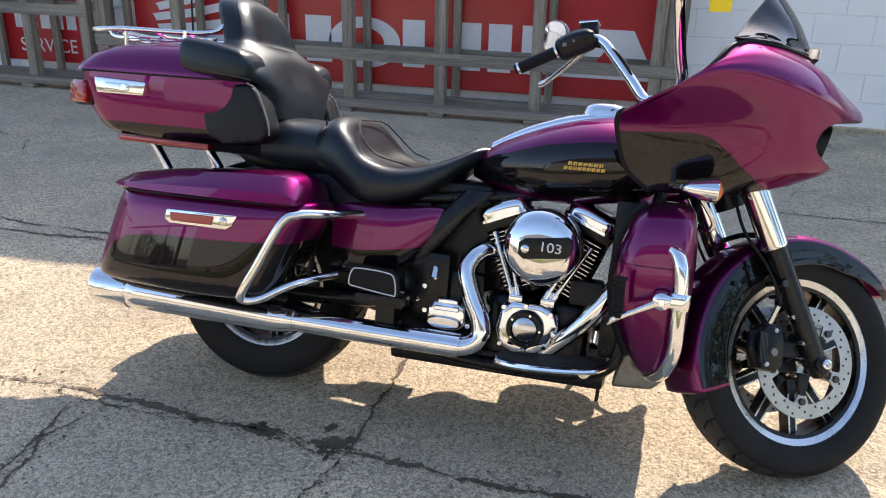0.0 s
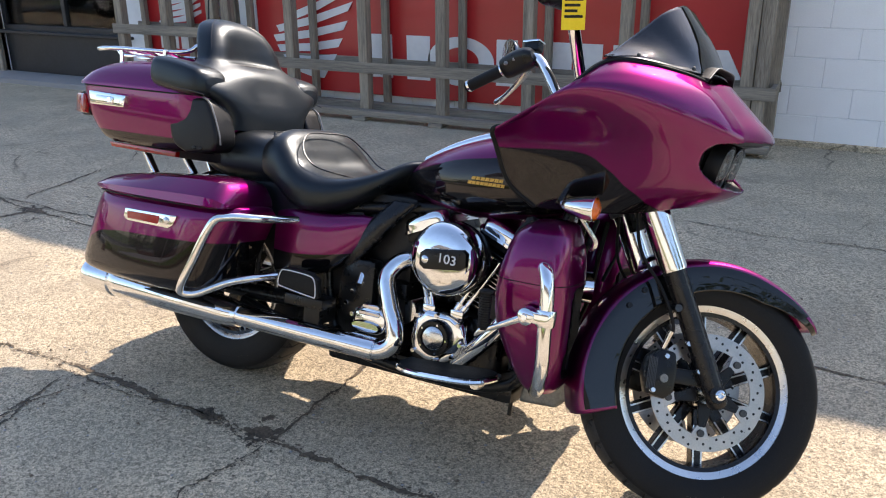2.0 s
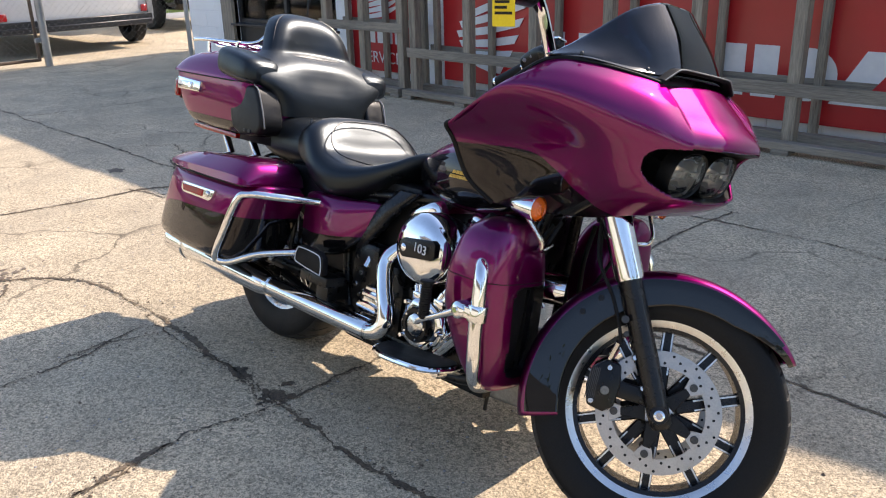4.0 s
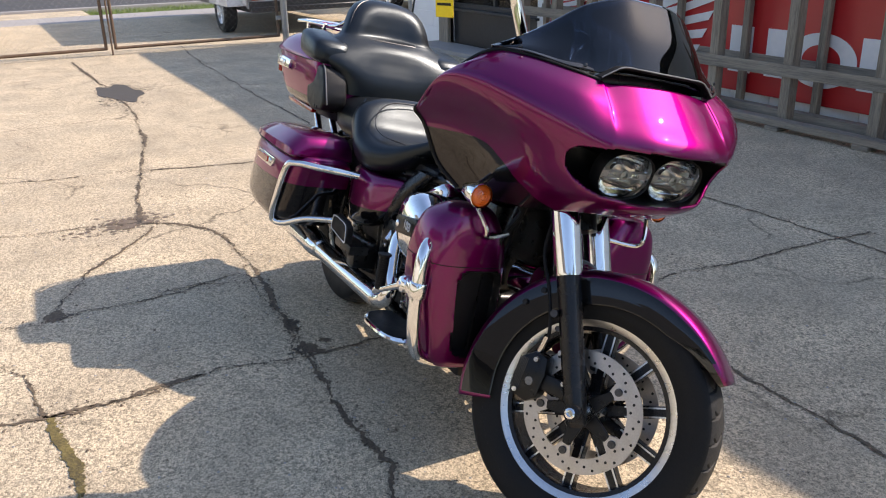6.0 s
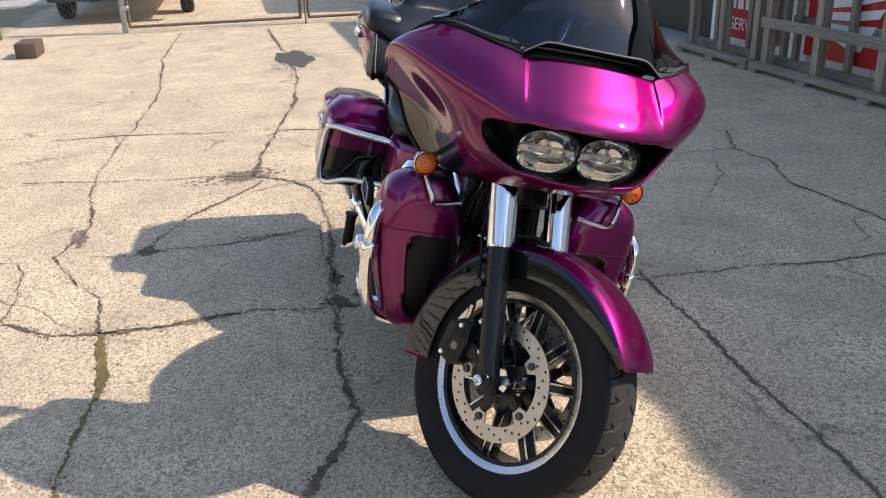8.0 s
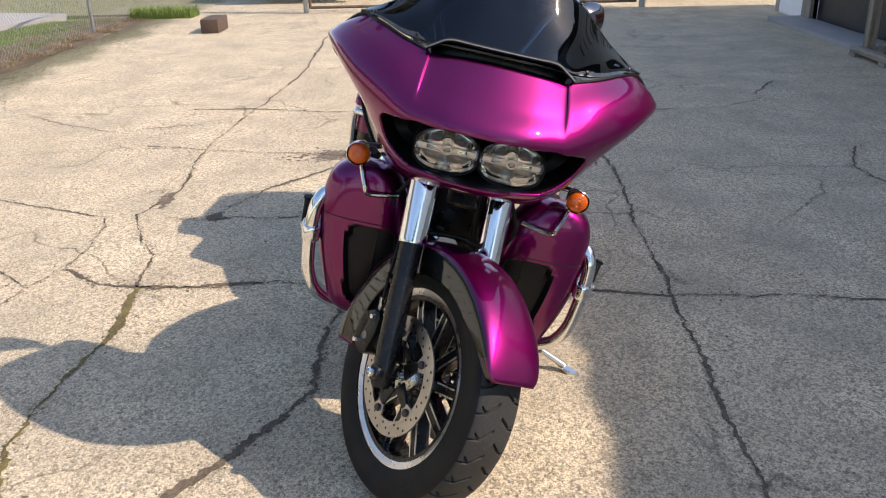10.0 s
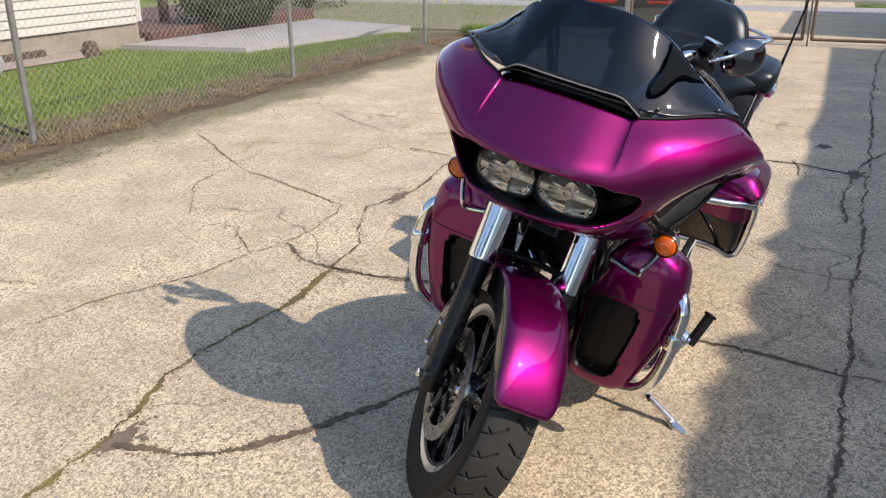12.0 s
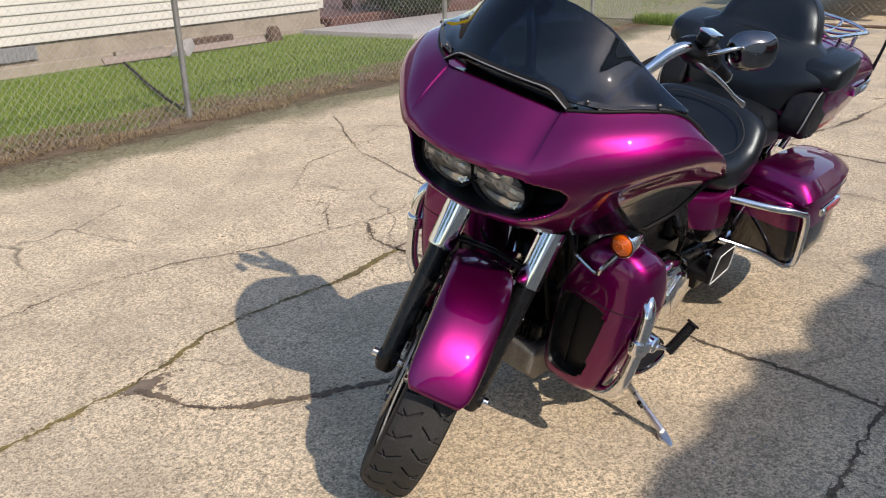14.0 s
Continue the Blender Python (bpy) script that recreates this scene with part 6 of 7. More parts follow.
CRACKS = [
    ([(.57, 1.53), (.443, 1.62), (.238, 1.714), (.026, 1.82), (-.33, 1.84), (-.72, 1.85), (-1.09, 1.89), (-1.52, 1.92), (-2.0, 1.95), (-2.3, 1.89), (-2.48, 1.76), (-2.58, 1.62)], .030, 0),
    ([(-2.58, 1.60), (-3.48, 1.77), (-4.54, 2.0), (-5.65, 2.11), (-6.59, 2.15), (-8.46, 2.07), (-9.6, 2.03)], .034, 0),
    ([(-3.95, .3), (-3.92, .85), (-3.80, 1.24), (-3.76, 1.62), (-3.70, 1.81), (-3.60, 2.14), (-3.53, 2.47), (-3.49, 2.82), (-3.3, 3.2)], .028, 0),
    ([(-.70, 1.86), (-.76, 1.56), (-.75, 1.40), (-.74, 1.13), (-.74, 1.0)], .020, 0),
    ([(-.70, 1.86), (-.70, 2.0), (-.69, 2.32), (-.66, 2.7), (-.60, 3.1)], .016, 0),
    ([(-.74, 1.0), (-.51, 1.03), (-.28, 1.03), (-.05, 1.0), (.17, .99), (.47, 1.04), (.72, 1.11), (.98, 1.12), (1.4, 1.16), (2.0, 1.15)], .027, 1),
    ([(-.74, 1.0), (-.93, .98), (-1.12, .93), (-1.3, .82), (-1.59, .69), (-1.81, .75), (-2.03, .80), (-2.64, .71), (-3.52, .75), (-4.12, .80), (-5.5, .9), (-7.5, .8), (-9.8, .9)], .018, 0),
    ([(-1.56, .87), (-1.50, 1.04), (-1.73, 1.15), (-1.97, 1.27), (-2.21, 1.47), (-2.51, 1.65)], .020, 0),
    ([(-1.54, 1.08), (-1.54, 1.27), (-1.54, 1.60), (-1.61, 1.85)], .010, 0),
    ([(-2.9, .3), (-2.77, .86), (-2.68, 1.13), (-2.67, 1.35), (-2.6, 1.6)], .012, 0),
    ([(-1.50, 4.39), (-1.22, 4.43), (-.86, 4.46), (-.54, 4.48), (-.33, 4.47), (.0, 4.5), (.41, 4.43), (.82, 4.45), (1.8, 4.4)], .016, 0),
    ([(-1.5, 4.39), (-1.9, 4.55), (-2.2, 4.5), (-2.6, 4.7)], .018, 0),
    ([(-.6, 3.12), (-.61, 3.33), (-.55, 3.78), (-.51, 4.44), (-.49, 4.68)], .014, 0),
    ([(-10.4, 3.55), (-8.25, 3.37), (-6.44, 3.3), (-4.83, 3.26), (-2.44, 3.18), (-1.18, 3.13), (-.33, 3.09), (.06, 3.06), (.55, 3.05), (1.6, 3.03)], .016, 0),
    ([(-7.05, 2.2), (-7.05, 2.56), (-7.06, 2.91), (-6.98, 3.3), (-6.59, 3.4), (-6.42, 4.32), (-6.49, 5.09)], .012, 0),
    ([(-4.7, 3.29), (-4.46, 3.61), (-4.1, 3.5)], .018, 0),
    ([(-2.16, 3.2), (-2.19, 3.58), (-2.22, 4.0), (-2.2, 4.5)], .008, 0),
    ([(-.99, -.09), (-1.04, .24), (-.76, .51)], .007, 0),
    ([(-.95, .62), (-1.17, .64), (-1.59, .55), (-1.78, .08), (-1.97, -.40), (-2.32, -.91), (-2.67, -1.39)], .009, 0),
    ([(-.93, .62), (-.74, .52), (-.47, .50), (-.07, .32), (.28, .21), (.68, .23), (1.3, .2)], .008, 0),
    ([(-.95, .62), (-.79, .81), (-.74, 1.0)], .026, 0),
    ([(-.74, 1.0), (-.74, 1.20), (-.77, 1.5)], .022, 0),
    ([(.71, 1.14), (.67, 1.37), (.55, 1.52)], .022, 0),
    ([(-1.70, 1.91), (-1.39, 1.87), (-1.09, 1.88), (-.87, 1.86), (-.72, 1.82)], .014, 0),
    ([(-1.57, 1.5), (-1.57, 1.64), (-1.49, 1.88)], .009, 0),
    ([(-4.05, 3.35), (-3.6, 3.17), (-3.3, 3.15), (-2.89, 3.08), (-2.31, 3.1)], .016, 0),
    ([(-3.56, 2.78), (-3.2, 2.83), (-3.2, 3.08)], .012, 0),
    ([(-4.6, 4.9), (-4.2, 4.63), (-3.92, 4.56), (-3.7, 4.2), (-3.6, 3.3)], .014, 0),
    ([(-8.34, 2.05), (-8.5, 2.3), (-8.2, 2.6)], .012, 0),
    ([(-5.6, .2), (-5.55, .9), (-5.6, 2.1)], .007, 0),
    ([(-8.0, -.4), (-8.1, .7), (-8.4, 2.05)], .010, 0),
    ([(-2.4, -.6), (-1.6, -.5), (-1.1, -.1)], .006, 0),
    ([(-3.8, -.9), (-3.3, -.1), (-3.52, .75)], .008, 0),
]
for k, (pts, w, kind) in enumerate(CRACKS):
    crack("pavement_crack", pts, w, moss if kind else crack_dirt, k, "mossy joint in the concrete" if kind else "dirt-filled crack in the concrete")


PATCH = (-6.93, 2.18)


def blotch(name, x, y, rx, ry, mat, seed, label, z=0.0025):
    rng = np.random.RandomState(seed)
    n = int(90 + 5200 * rx * ry * 3)
    t, r = rng.rand(n) * 6.28, np.abs(rng.randn(n)) * .52
    lump = 1 + .35 * np.sin(t * 2 + seed) + .2 * np.sin(t * 5 + 2 * seed)
    pts = np.stack([x + rx * r * lump * np.cos(t), y + ry * r * lump * np.sin(t)], 1)
    return tagged(part(name, flecks(pts, .004, .020, rng, z), mat, smooth=0), label, "patch", kind="structure")


rim = [(.52 * math.cos(t) * (1 + .18 * math.sin(3 * t + 1) + .10 * math.sin(7 * t)) + PATCH[0], .19 * math.sin(t) * (1 + .15 * math.sin(2 * t) + .12 * math.sin(5 * t + 2)) + PATCH[1]) for t in np.arange(64) * math.pi / 32]
tagged(part("asphalt_patch", prism(rim, -.01, .004, 0, plane="xy"), stain), "dark asphalt patch in the concrete", "patch", kind="structure")
blotch("asphalt_crumbs", PATCH[0] + .05, PATCH[1], .62, .24, stain, 3, "crumbs of asphalt round the patch")
blotch("sand_patch", -2.62, 1.56, .16, .20, rust_stain, 4, "sandy dirt patch in a broken corner")
blotch("dirt_patch", -.76, 1.88, .055, .045, crack_dirt, 5, "dirt in a crack junction")
blotch("dirt_patch", -.98, 1.88, .05, .03, crack_dirt, 15, "dirt in a crack junction")
blotch("rust_patch", -1.83, .77, .14, .04, rust_stain, 6, "rusty stain on the concrete")
blotch("dirt_patch", -1.55, 1.1, .07, .05, crack_dirt, 7, "damp dirt in a crack corner")
blotch("dirt_patch", -3.33, 3.14, .09, .05, crack_dirt, 8, "dirt in a broken corner")
blotch("sand_patch", .68, 1.14, .10, .05, rust_stain, 9, "sandy dirt in a broken joint")
blotch("dirt_patch", -4.05, 2.95, .10, .04, rust_stain, 10, "dark patch on the concrete")

# soil and moss creeping over the yard's edge
rng = np.random.RandomState(31)
n = 14000
ex = rng.uniform(-10, 3, n)
tagged(part("edge_soil", flecks(np.stack([ex, -2.04 + .10 * np.sin(ex * 1.3) * np.sin(ex * .7 + 1) + .11 * np.abs(rng.randn(n)) ** 1.5 - .06], 1), .004, .016, rng, .002), soil, smooth=0), "dry soil spread over the edge of the concrete", "soil", kind="stuff")
n = 16000
ex = rng.uniform(-10, 3, n)
tagged(part("edge_moss", flecks(np.stack([ex, -2.02 + .10 * np.sin(ex * 1.3) * np.sin(ex * .7 + 1) + .24 * np.abs(rng.randn(n)) ** 1.2 - .04], 1), .003, .013, rng, .003), edge_dirt, smooth=0), "moss along the edge of the concrete", "moss", kind="stuff")

# loose grit along the joints
rng = np.random.RandomState(11)
gv, gf = [], []
for k in range(2600):
    if k < 1500:
        pts, w, _ = CRACKS[rng.randint(len(CRACKS))]
        i = rng.randint(len(pts) - 1)
        t = rng.rand()
        x, y = (pts[i][0] * (1 - t) + pts[i + 1][0] * t + rng.randn() * .03, pts[i][1] * (1 - t) + pts[i + 1][1] * t + rng.randn() * .03)
    else:
        x, y = rng.uniform(-9, 2.5), rng.uniform(-1.6, 5.5)
    r = 0.002 + 0.005 * rng.rand() ** 3
    a = rng.rand() * 6.28
    b = len(gv)
    for j in range(4):
        gv.append((x + r * math.cos(a + j * 1.57) * (1 + .4 * rng.rand()), y + r * math.sin(a + j * 1.57), .0015))
    gv.append((x, y, .0015 + r * .9))
    gf += [(b + j, b + (j + 1) % 4, b + 4) for j in range(4)]
tagged(part("grit", (gv, gf), rust_stain, smooth=0), "loose grit and small stones on the concrete", "grit", kind="stuff")

rng = np.random.RandomState(12)
gv, gf = [], []
for k in range(4200):
    x, y = rng.uniform(-4.5, 2.6), rng.uniform(-1.5, 3.6)
    r = 0.0018 + 0.0042 * rng.rand() ** 2.5
    a = rng.rand() * 6.28
    b = len(gv)
    for j in range(5):
        gv.append((x + r * math.cos(a + j * 1.257) * rng.uniform(.7, 1.3), y + r * math.sin(a + j * 1.257) * rng.uniform(.7, 1.3), .001))
    gv.append((x, y, .001 + r * .7))
    gf += [(b + j, b + (j + 1) % 5, b + 5) for j in range(5)]
tagged(part("pale_grit", (gv, gf), pale_slab, smooth=0), "pale aggregate stones standing out of the worn concrete", "grit", kind="stuff")

# ---------------------------------------------------------------- dealership wall
WALL, ROOF = 6.57, 3.17
tagged(part("wall_north", merged(box(-9.05, -7.98, WALL - .004, WALL + .4, -.1, ROOF), box(-6.0, 9.0, WALL - .004, WALL + .4, -.1, ROOF), box(-7.98, -6.0, WALL + .03, WALL + .4, 2.3, ROOF)), mortar), "white painted block wall of a low building", "wall", kind="structure")
north = bpy.data.objects["wall_north"]
tagged(part("wall_back", merged(box(-9.05, 9.0, 15.6, 16, -.1, ROOF), box(-9.05, -8.65, 6.97, 15.6, -.1, ROOF), box(8.6, 9.0, 6.97, 15.6, -.1, ROOF)), mortar), "far walls of the low building", "wall", kind="structure")
tagged(part("roof", merged(box(-9.1, 9.1, WALL, 16.1, ROOF, ROOF + .12, .02, 1), box(-9.12, 9.12, WALL - .05, WALL + .1, ROOF - .10, ROOF + .14, .01, 1)), shingle), "flat roof with a dark edge strip", "roof", kind="structure")
tagged(part("wall_base", box(-6.0, 9.0, WALL - .035, WALL + .03, -.1, .045, .01, 1), concrete), "rough concrete footing along the wall", "footing", kind="structure")

# Unseen strip on the roof, added so the building's shadow ends raggedly.
SHADE_EDGE = [(-4.4, 3.31), (-3.5, 3.37), (-3.1, 3.29), (-2.45, 3.33), (-2.1, 3.39), (-1.6, 3.395), (-1.3, 3.36), (-.95, 3.46), (-.82, 3.385), (-.55, 3.41), (-.37, 3.455), (-.12, 3.44), (.02, 3.385), (.20, 3.51), (.38, 3.45), (.60, 3.505), (.72, 3.465), (.96, 3.50), (1.2, 3.465), (1.4, 3.50), (1.7, 3.46), (2.2, 3.49), (3.0, 3.45), (3.2, ROOF + .145)]
tagged(part("parapet", prism([(-4.6, ROOF + .14), (3.2, ROOF + .14)] + SHADE_EDGE[-2::-1], WALL - .05, WALL + .1, .004, 1), shingle), "unseen ragged roof strip added to shape the yard's shade edge", "parapet", kind="structure")

# shop window and the dark panel under it
win = thing("window_1", "wide shop window over a dark panel in a white block wall", "window", kind="structure")
part("window_frame", merged(box(-7.98, -6.0, WALL + .05, WALL + .12, .50, .56, .006), box(-7.98, -6.0, WALL + .05, WALL + .12, 2.24, 2.30, .006), box(-7.98, -7.92, WALL + .05, WALL + .12, .56, 2.24, .006), box(-6.06, -6.0, WALL + .05, WALL + .12, .56, 2.24, .006), box(-7.02, -6.96, WALL + .05, WALL + .12, .56, 2.24, .006)), dark_panel, win)
for a, b in ((-7.92, -7.02), (-6.96, -6.06)):
    pane = part("pane", box(a, b, WALL + .08, WALL + .086, .56, 2.24), glass_dark, win)
    pane.visible_shadow = False
part("lower_panel", box(-7.98, -6.0, WALL + .05, WALL + .15, 0, .50, .01), dark_panel, win, "black boarded panel below the glass")
part("window_sill", box(-8.02, -5.96, WALL - .06, WALL + .06, .475, .505, .005), dark_panel, win)
tagged(part("door_step", box(-8.3, -5.9, WALL - .42, WALL + .03, -.1, .05, .012, 2), pale_slab), "low concrete step below the shop window", "step", kind="structure")
trim_post = tagged(part("trim", merged(box(-8.22, -7.98, WALL - .05, WALL + .05, 0, ROOF - .1, .006), box(-8.20, -8.0, WALL - .06, WALL - .04, 1.0, 1.1, .004)), old_wood), "grey weathered boards beside the shop window", "trim", kind="structure")
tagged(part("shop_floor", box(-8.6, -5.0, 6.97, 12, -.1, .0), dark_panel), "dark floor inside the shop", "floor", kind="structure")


def parked_bike(x, y, turn, c, label):
    """A small upright motorcycle seen dimly through the shop glass."""
    b = thing("display_motorcycle", label, "motorcycle", pose(x, y, .0, 0, 0, turn), "motorcycles in the shop")
    for wx in (-.7, .7):
        w = part("wheel", tube([(wx + .28 * math.cos(a), 0, .3 + .28 * math.sin(a)) for a in np.arange(12) * math.pi / 6], .05, 10, 48, True), rubber, b)
        part("rim", merged(lathe([(.2, -.03), (.23, -.03), (.23, .03), (.2, .03)], 24, (wx, 0, .3)), *[tube([(wx, 0, .3), (wx + .22 * math.cos(a), 0, .3 + .22 * math.sin(a))], .008, 6) for a in np.arange(8) * .785]), chrome, w)
    part("tank", skin([sec_x(-.1, -.08, .08, .72, .85), sec_x(.1, -.15, .15, .7, .95), sec_x(.35, -.12, .12, .75, .93)], 12, 24), c, b)
    part("seat", skin([sec_x(-.6, -.1, .1, .7, .8), sec_x(-.3, -.14, .14, .66, .76), sec_x(-.05, -.1, .1, .7, .8)], 12, 20), leather, b)
    part("engine", merged(box(-.25, .25, -.15, .15, .25, .65, .04, 2), tube([(.6, .1, .35), (.3, .18, .25), (-.7, .2, .28)], .04, 10)), chrome, b)
    part("fork", merged(*[tube([(.7, s * .1, .3), (.42, s * .1, 1.0)], .025, 8) for s in (-1, 1)], tube([(.42, -.35, 1.05), (.42, 0, 1.0), (.42, .35, 1.05)], .015, 8)), chrome, b)
    return b


parked_bike(-7.4, 8.3, 25, vehicle_white, "white motorcycle on show behind the shop glass")
parked_bike(-6.2, 8.6, 30, banner_red, "red motorcycle on show behind the shop glass")

# ---------------------------------------------------------------- banners
ban = thing("banner", "long red vinyl banner with white block shapes and a wing shape", "banner")
part("cloth", box(-4.27, .095, WALL - .125, WALL - .105, .145, 1.75, .004), banner_red, ban)
BY = WALL - .127


def flat(name, outline, parent, mat=banner_white, y=BY):
    return part(name, prism(outline, y - .002, y, plane="xz"), mat, parent, smooth=0)


def slab(x0, x1, z0, z1):
    return [(x0, z0), (x1, z0), (x1, z1), (x0, z1)]


def oval(x, z, a, b, n=36):
    return [(x + a * math.cos(t), z + b * math.sin(t)) for t in np.arange(n) * 2 * math.pi / n]


LZ0, LZ1 = .300, .665
for i, (a, b) in enumerate(((-3.09, -2.86), (-2.72, -2.50), (-1.90, -1.72), (-1.44, -1.27))):
    flat("white_block", slab(a, b, LZ0, LZ1), ban)
ring = np.array([oval(-2.22, (LZ0 + LZ1) / 2 - .01, .30, .200), oval(-2.22, (LZ0 + LZ1) / 2 - .01, .165, .115)])
rv = np.concatenate([np.stack([r[:, 0], np.full(36, BY - .002), r[:, 1]], 1) for r in ring])
part("white_ring", (rv, [(j, (j + 1) % 36, 36 + (j + 1) % 36, 36 + j) for j in range(36)]), banner_white, ban, smooth=0)
flat("white_block", slab(-1.21, -1.03, LZ0, LZ1), ban)
flat("white_half_round", [(-.95, LZ0), (-.82, LZ0)] + [(-.82 + .20 * math.cos(t), (LZ0 + LZ1) / 2 + .182 * math.sin(t)) for t in np.linspace(-1.4, 1.4, 14)] + [(-.82, LZ1), (-.95, LZ1)], ban)
flat("white_wedge", [(-.66, LZ0), (.08, LZ0), (-.12, LZ1), (-.45, LZ1)], ban)
flat("red_notch", [(-.40, LZ0 + .10), (-.20, LZ0 + .10), (-.29, LZ0 + .25)], ban, banner_red, BY - .003)
FEATHERS = [(-3.90, .335, -3.52, .290), (-4.00, .415, -3.42, .430), (-4.06, .500, -3.35, .570), (-4.09, .585, -3.29, .720), (-4.05, .670, -3.23, .880), (-3.95, .760, -3.20, 1.04)]
for i, (xa, za, xb, zb) in enumerate(FEATHERS):
    flat("white_feather", [(xa + .03, za - .028), ((xa + xb) / 2, (za + zb) / 2 - .048), (xb - .05, zb - .035), (xb, zb + .045), ((xa + xb) / 2, (za + zb) / 2 + .022), (xa, za + .030)], ban, banner_white, BY - .003 * i)
small = thing("small_banner", "small red banner with white wing shape and the word SERVICE", "banner")
part("cloth", box(-5.60, -4.76, WALL - .125, WALL - .105, .15, 1.75, .004), banner_red, small)
flat("white_frame", slab(-5.62, -5.60, .15, 1.75), small)
for i in range(4):
    flat("white_feather", [(-5.45 + .04 * i, .66 + .06 * i), (-5.10, .70 + .06 * i), (-4.92, .78 + .065 * i), (-4.92, .81 + .065 * i), (-5.2, .735 + .06 * i), (-5.47 + .04 * i, .69 + .06 * i)], small, banner_white, BY - .003 * i)
for i in range(5):
    flat("white_block", slab(-5.47 + .13 * i, -5.375 + .13 * i, .435, .555), small)
writing("SERVICE", .160, .001, Matrix.Translation((-5.16, BY - .002, .285)) @ Matrix.Rotation(radians(90), 4, "X") @ Matrix.Diagonal((1.0, 1.05, 1, 1)), banner_white, small, "service_lettering", "white word SERVICE")


# ---------------------------------------------------------------- wooden display racks
def post_mesh(x, y, h, w=.085, d=.085):
    return box(x - w / 2, x + w / 2, y - d / 2, y + d / 2, 0, h, .004, 1)


def wooden_rack(x0, x1, posts, rail, label):
    r = thing("wooden_rack", label, "rack", group="wooden racks along the wall")
    for k, x in enumerate(posts):
        part("post", post_mesh(x, 6.17, 2.2), old_wood, r)
        part("back_post", post_mesh(x + .07, 6.40, 2.2, .06, .05), old_wood, r)
        part("sill", box(x - .06, x + .06, 6.02, 6.40, .0, .035, .004), old_wood_rail, r)
    part("rail", box(x0, x1, 6.115, 6.165 - .045, rail - .045, rail + .045, .004), old_wood_rail, r)
    part("rail", box(x0, x1, 6.44, 6.46, rail - .03, rail + .04, .004), old_wood_rail, r)
    part("floor_beam", box(x0, x1, 6.03, 6.12, .035, .085, .004), old_wood_rail, r)
    part("floor_beam", box(x0, x1, 6.30, 6.38, .035, .10, .004), old_wood_rail, r)
    part("upper_rail", box(x0, x1, 6.115, 6.165 - .045, 1.55, 1.64, .004), old_wood_rail, r)
    return r


rk = wooden_rack(-4.45, .26, (-4.38, -3.70, -2.965, -2.25, -1.52, -.79, .06), .425, "grey weathered timber rack in front of a red banner")
part("post", post_mesh(.15, 6.17, 2.2), old_wood, rk)
part("back_post", post_mesh(.21, 6.36, 2.2), old_wood, rk)
part("end_rail", box(.215, .25, 6.12, 6.52, .40, .47, .004), old_wood_rail, rk)
wooden_rack(-5.75, -4.50, (-5.67, -5.10, -4.55), .64, "grey weathered timber rack in front of a small banner")


# ---------------------------------------------------------------- chain-link fence and gates
def chain_mesh(length, height, pitch, wire):
    """Interlocked zigzag wires in the plane x, z."""
    n, rows = int(length / pitch), int(2 * height / pitch)
    v, f = [], []
    for i in range(n):
        base = len(v)
        for k in range(rows + 1):
            x = i * pitch + (pitch * .52 if k % 2 else -pitch * .02)
            y = wire * (0.8 if k % 2 else -0.8)
            z = k * height / rows
            for a in range(4):
                t = a * 1.5708 + .7854
                v.append((x + wire * math.cos(t), y + wire * math.sin(t), z))
        for k in range(rows):
            for a in range(4):
                b = (a + 1) % 4
                f.append((base + k * 4 + a, base + k * 4 + b, base + k * 4 + 4 + b, base + k * 4 + 4 + a))
        base = len(v)
        for k in range(rows + 1):
            x = i * pitch + (pitch * .48 if k % 2 else pitch * 1.02)
            y = wire * (-0.8 if k % 2 else 0.8)
            z = k * height / rows
            for a in range(4):
                t = a * 1.5708 + .7854
                v.append((x + wire * math.cos(t), y + wire * math.sin(t), z))
        for k in range(rows):
            for a in range(4):
                b = (a + 1) % 4
                f.append((base + k * 4 + a, base + k * 4 + b, base + k * 4 + 4 + b, base + k * 4 + 4 + a))
    return v, f


yard_fence = thing("chain_link_fence", "galvanised chain-link fence beside the lawn", "fence", pose(-10.1, -2.33, 0))
for x in (-1.70 + 10.1 - .28 - 6.6, 4.77, 8.11, 11.5, 14.8):
    part("fence_post", merged(lathe([(0, 1.26), (.02, 1.255), (.027, 1.235), (.0245, 1.23), (.0245, -.1)], 14, (x, 0, 0), "z")), galvanised, yard_fence)
part("top_rail", tube([(0, 0, 1.2), (16, 0, 1.2)], .02, 10), galvanised, yard_fence)
part("wire_mesh", chain_mesh(16.0, 1.18, .064, .0016), fence_wire, yard_fence, smooth=0)

end_fence = thing("chain_link_fence", "chain-link fence closing the yard beside the gate", "fence", pose(-10.1, -2.33, 0, 0, 0, 90))
part("wire_mesh", moved(chain_mesh(2.45, 1.35, .080, .0015), Matrix.Translation((0, 0, .03))), fence_wire, end_fence, smooth=0)
part("top_rail", tube([(0, 0, 1.4), (2.49, 0, 1.4)], .021, 10), galvanised, end_fence)
part("gate_post", lathe([(0, 1.62), (.03, 1.615), (.042, 1.60), (.038, 1.59), (.038, -.1)], 16, (2.49, 0, 0), "z"), galvanised, end_fence)
side_fence = thing("chain_link_fence", "chain-link fence between gate and building", "fence", pose(-9.95, 4.96, 0, 0, 0, 66))
part("wire_mesh", moved(chain_mesh(1.75, 1.5, .080, .0015), Matrix.Translation((0, 0, .03))), fence_wire, side_fence, smooth=0)
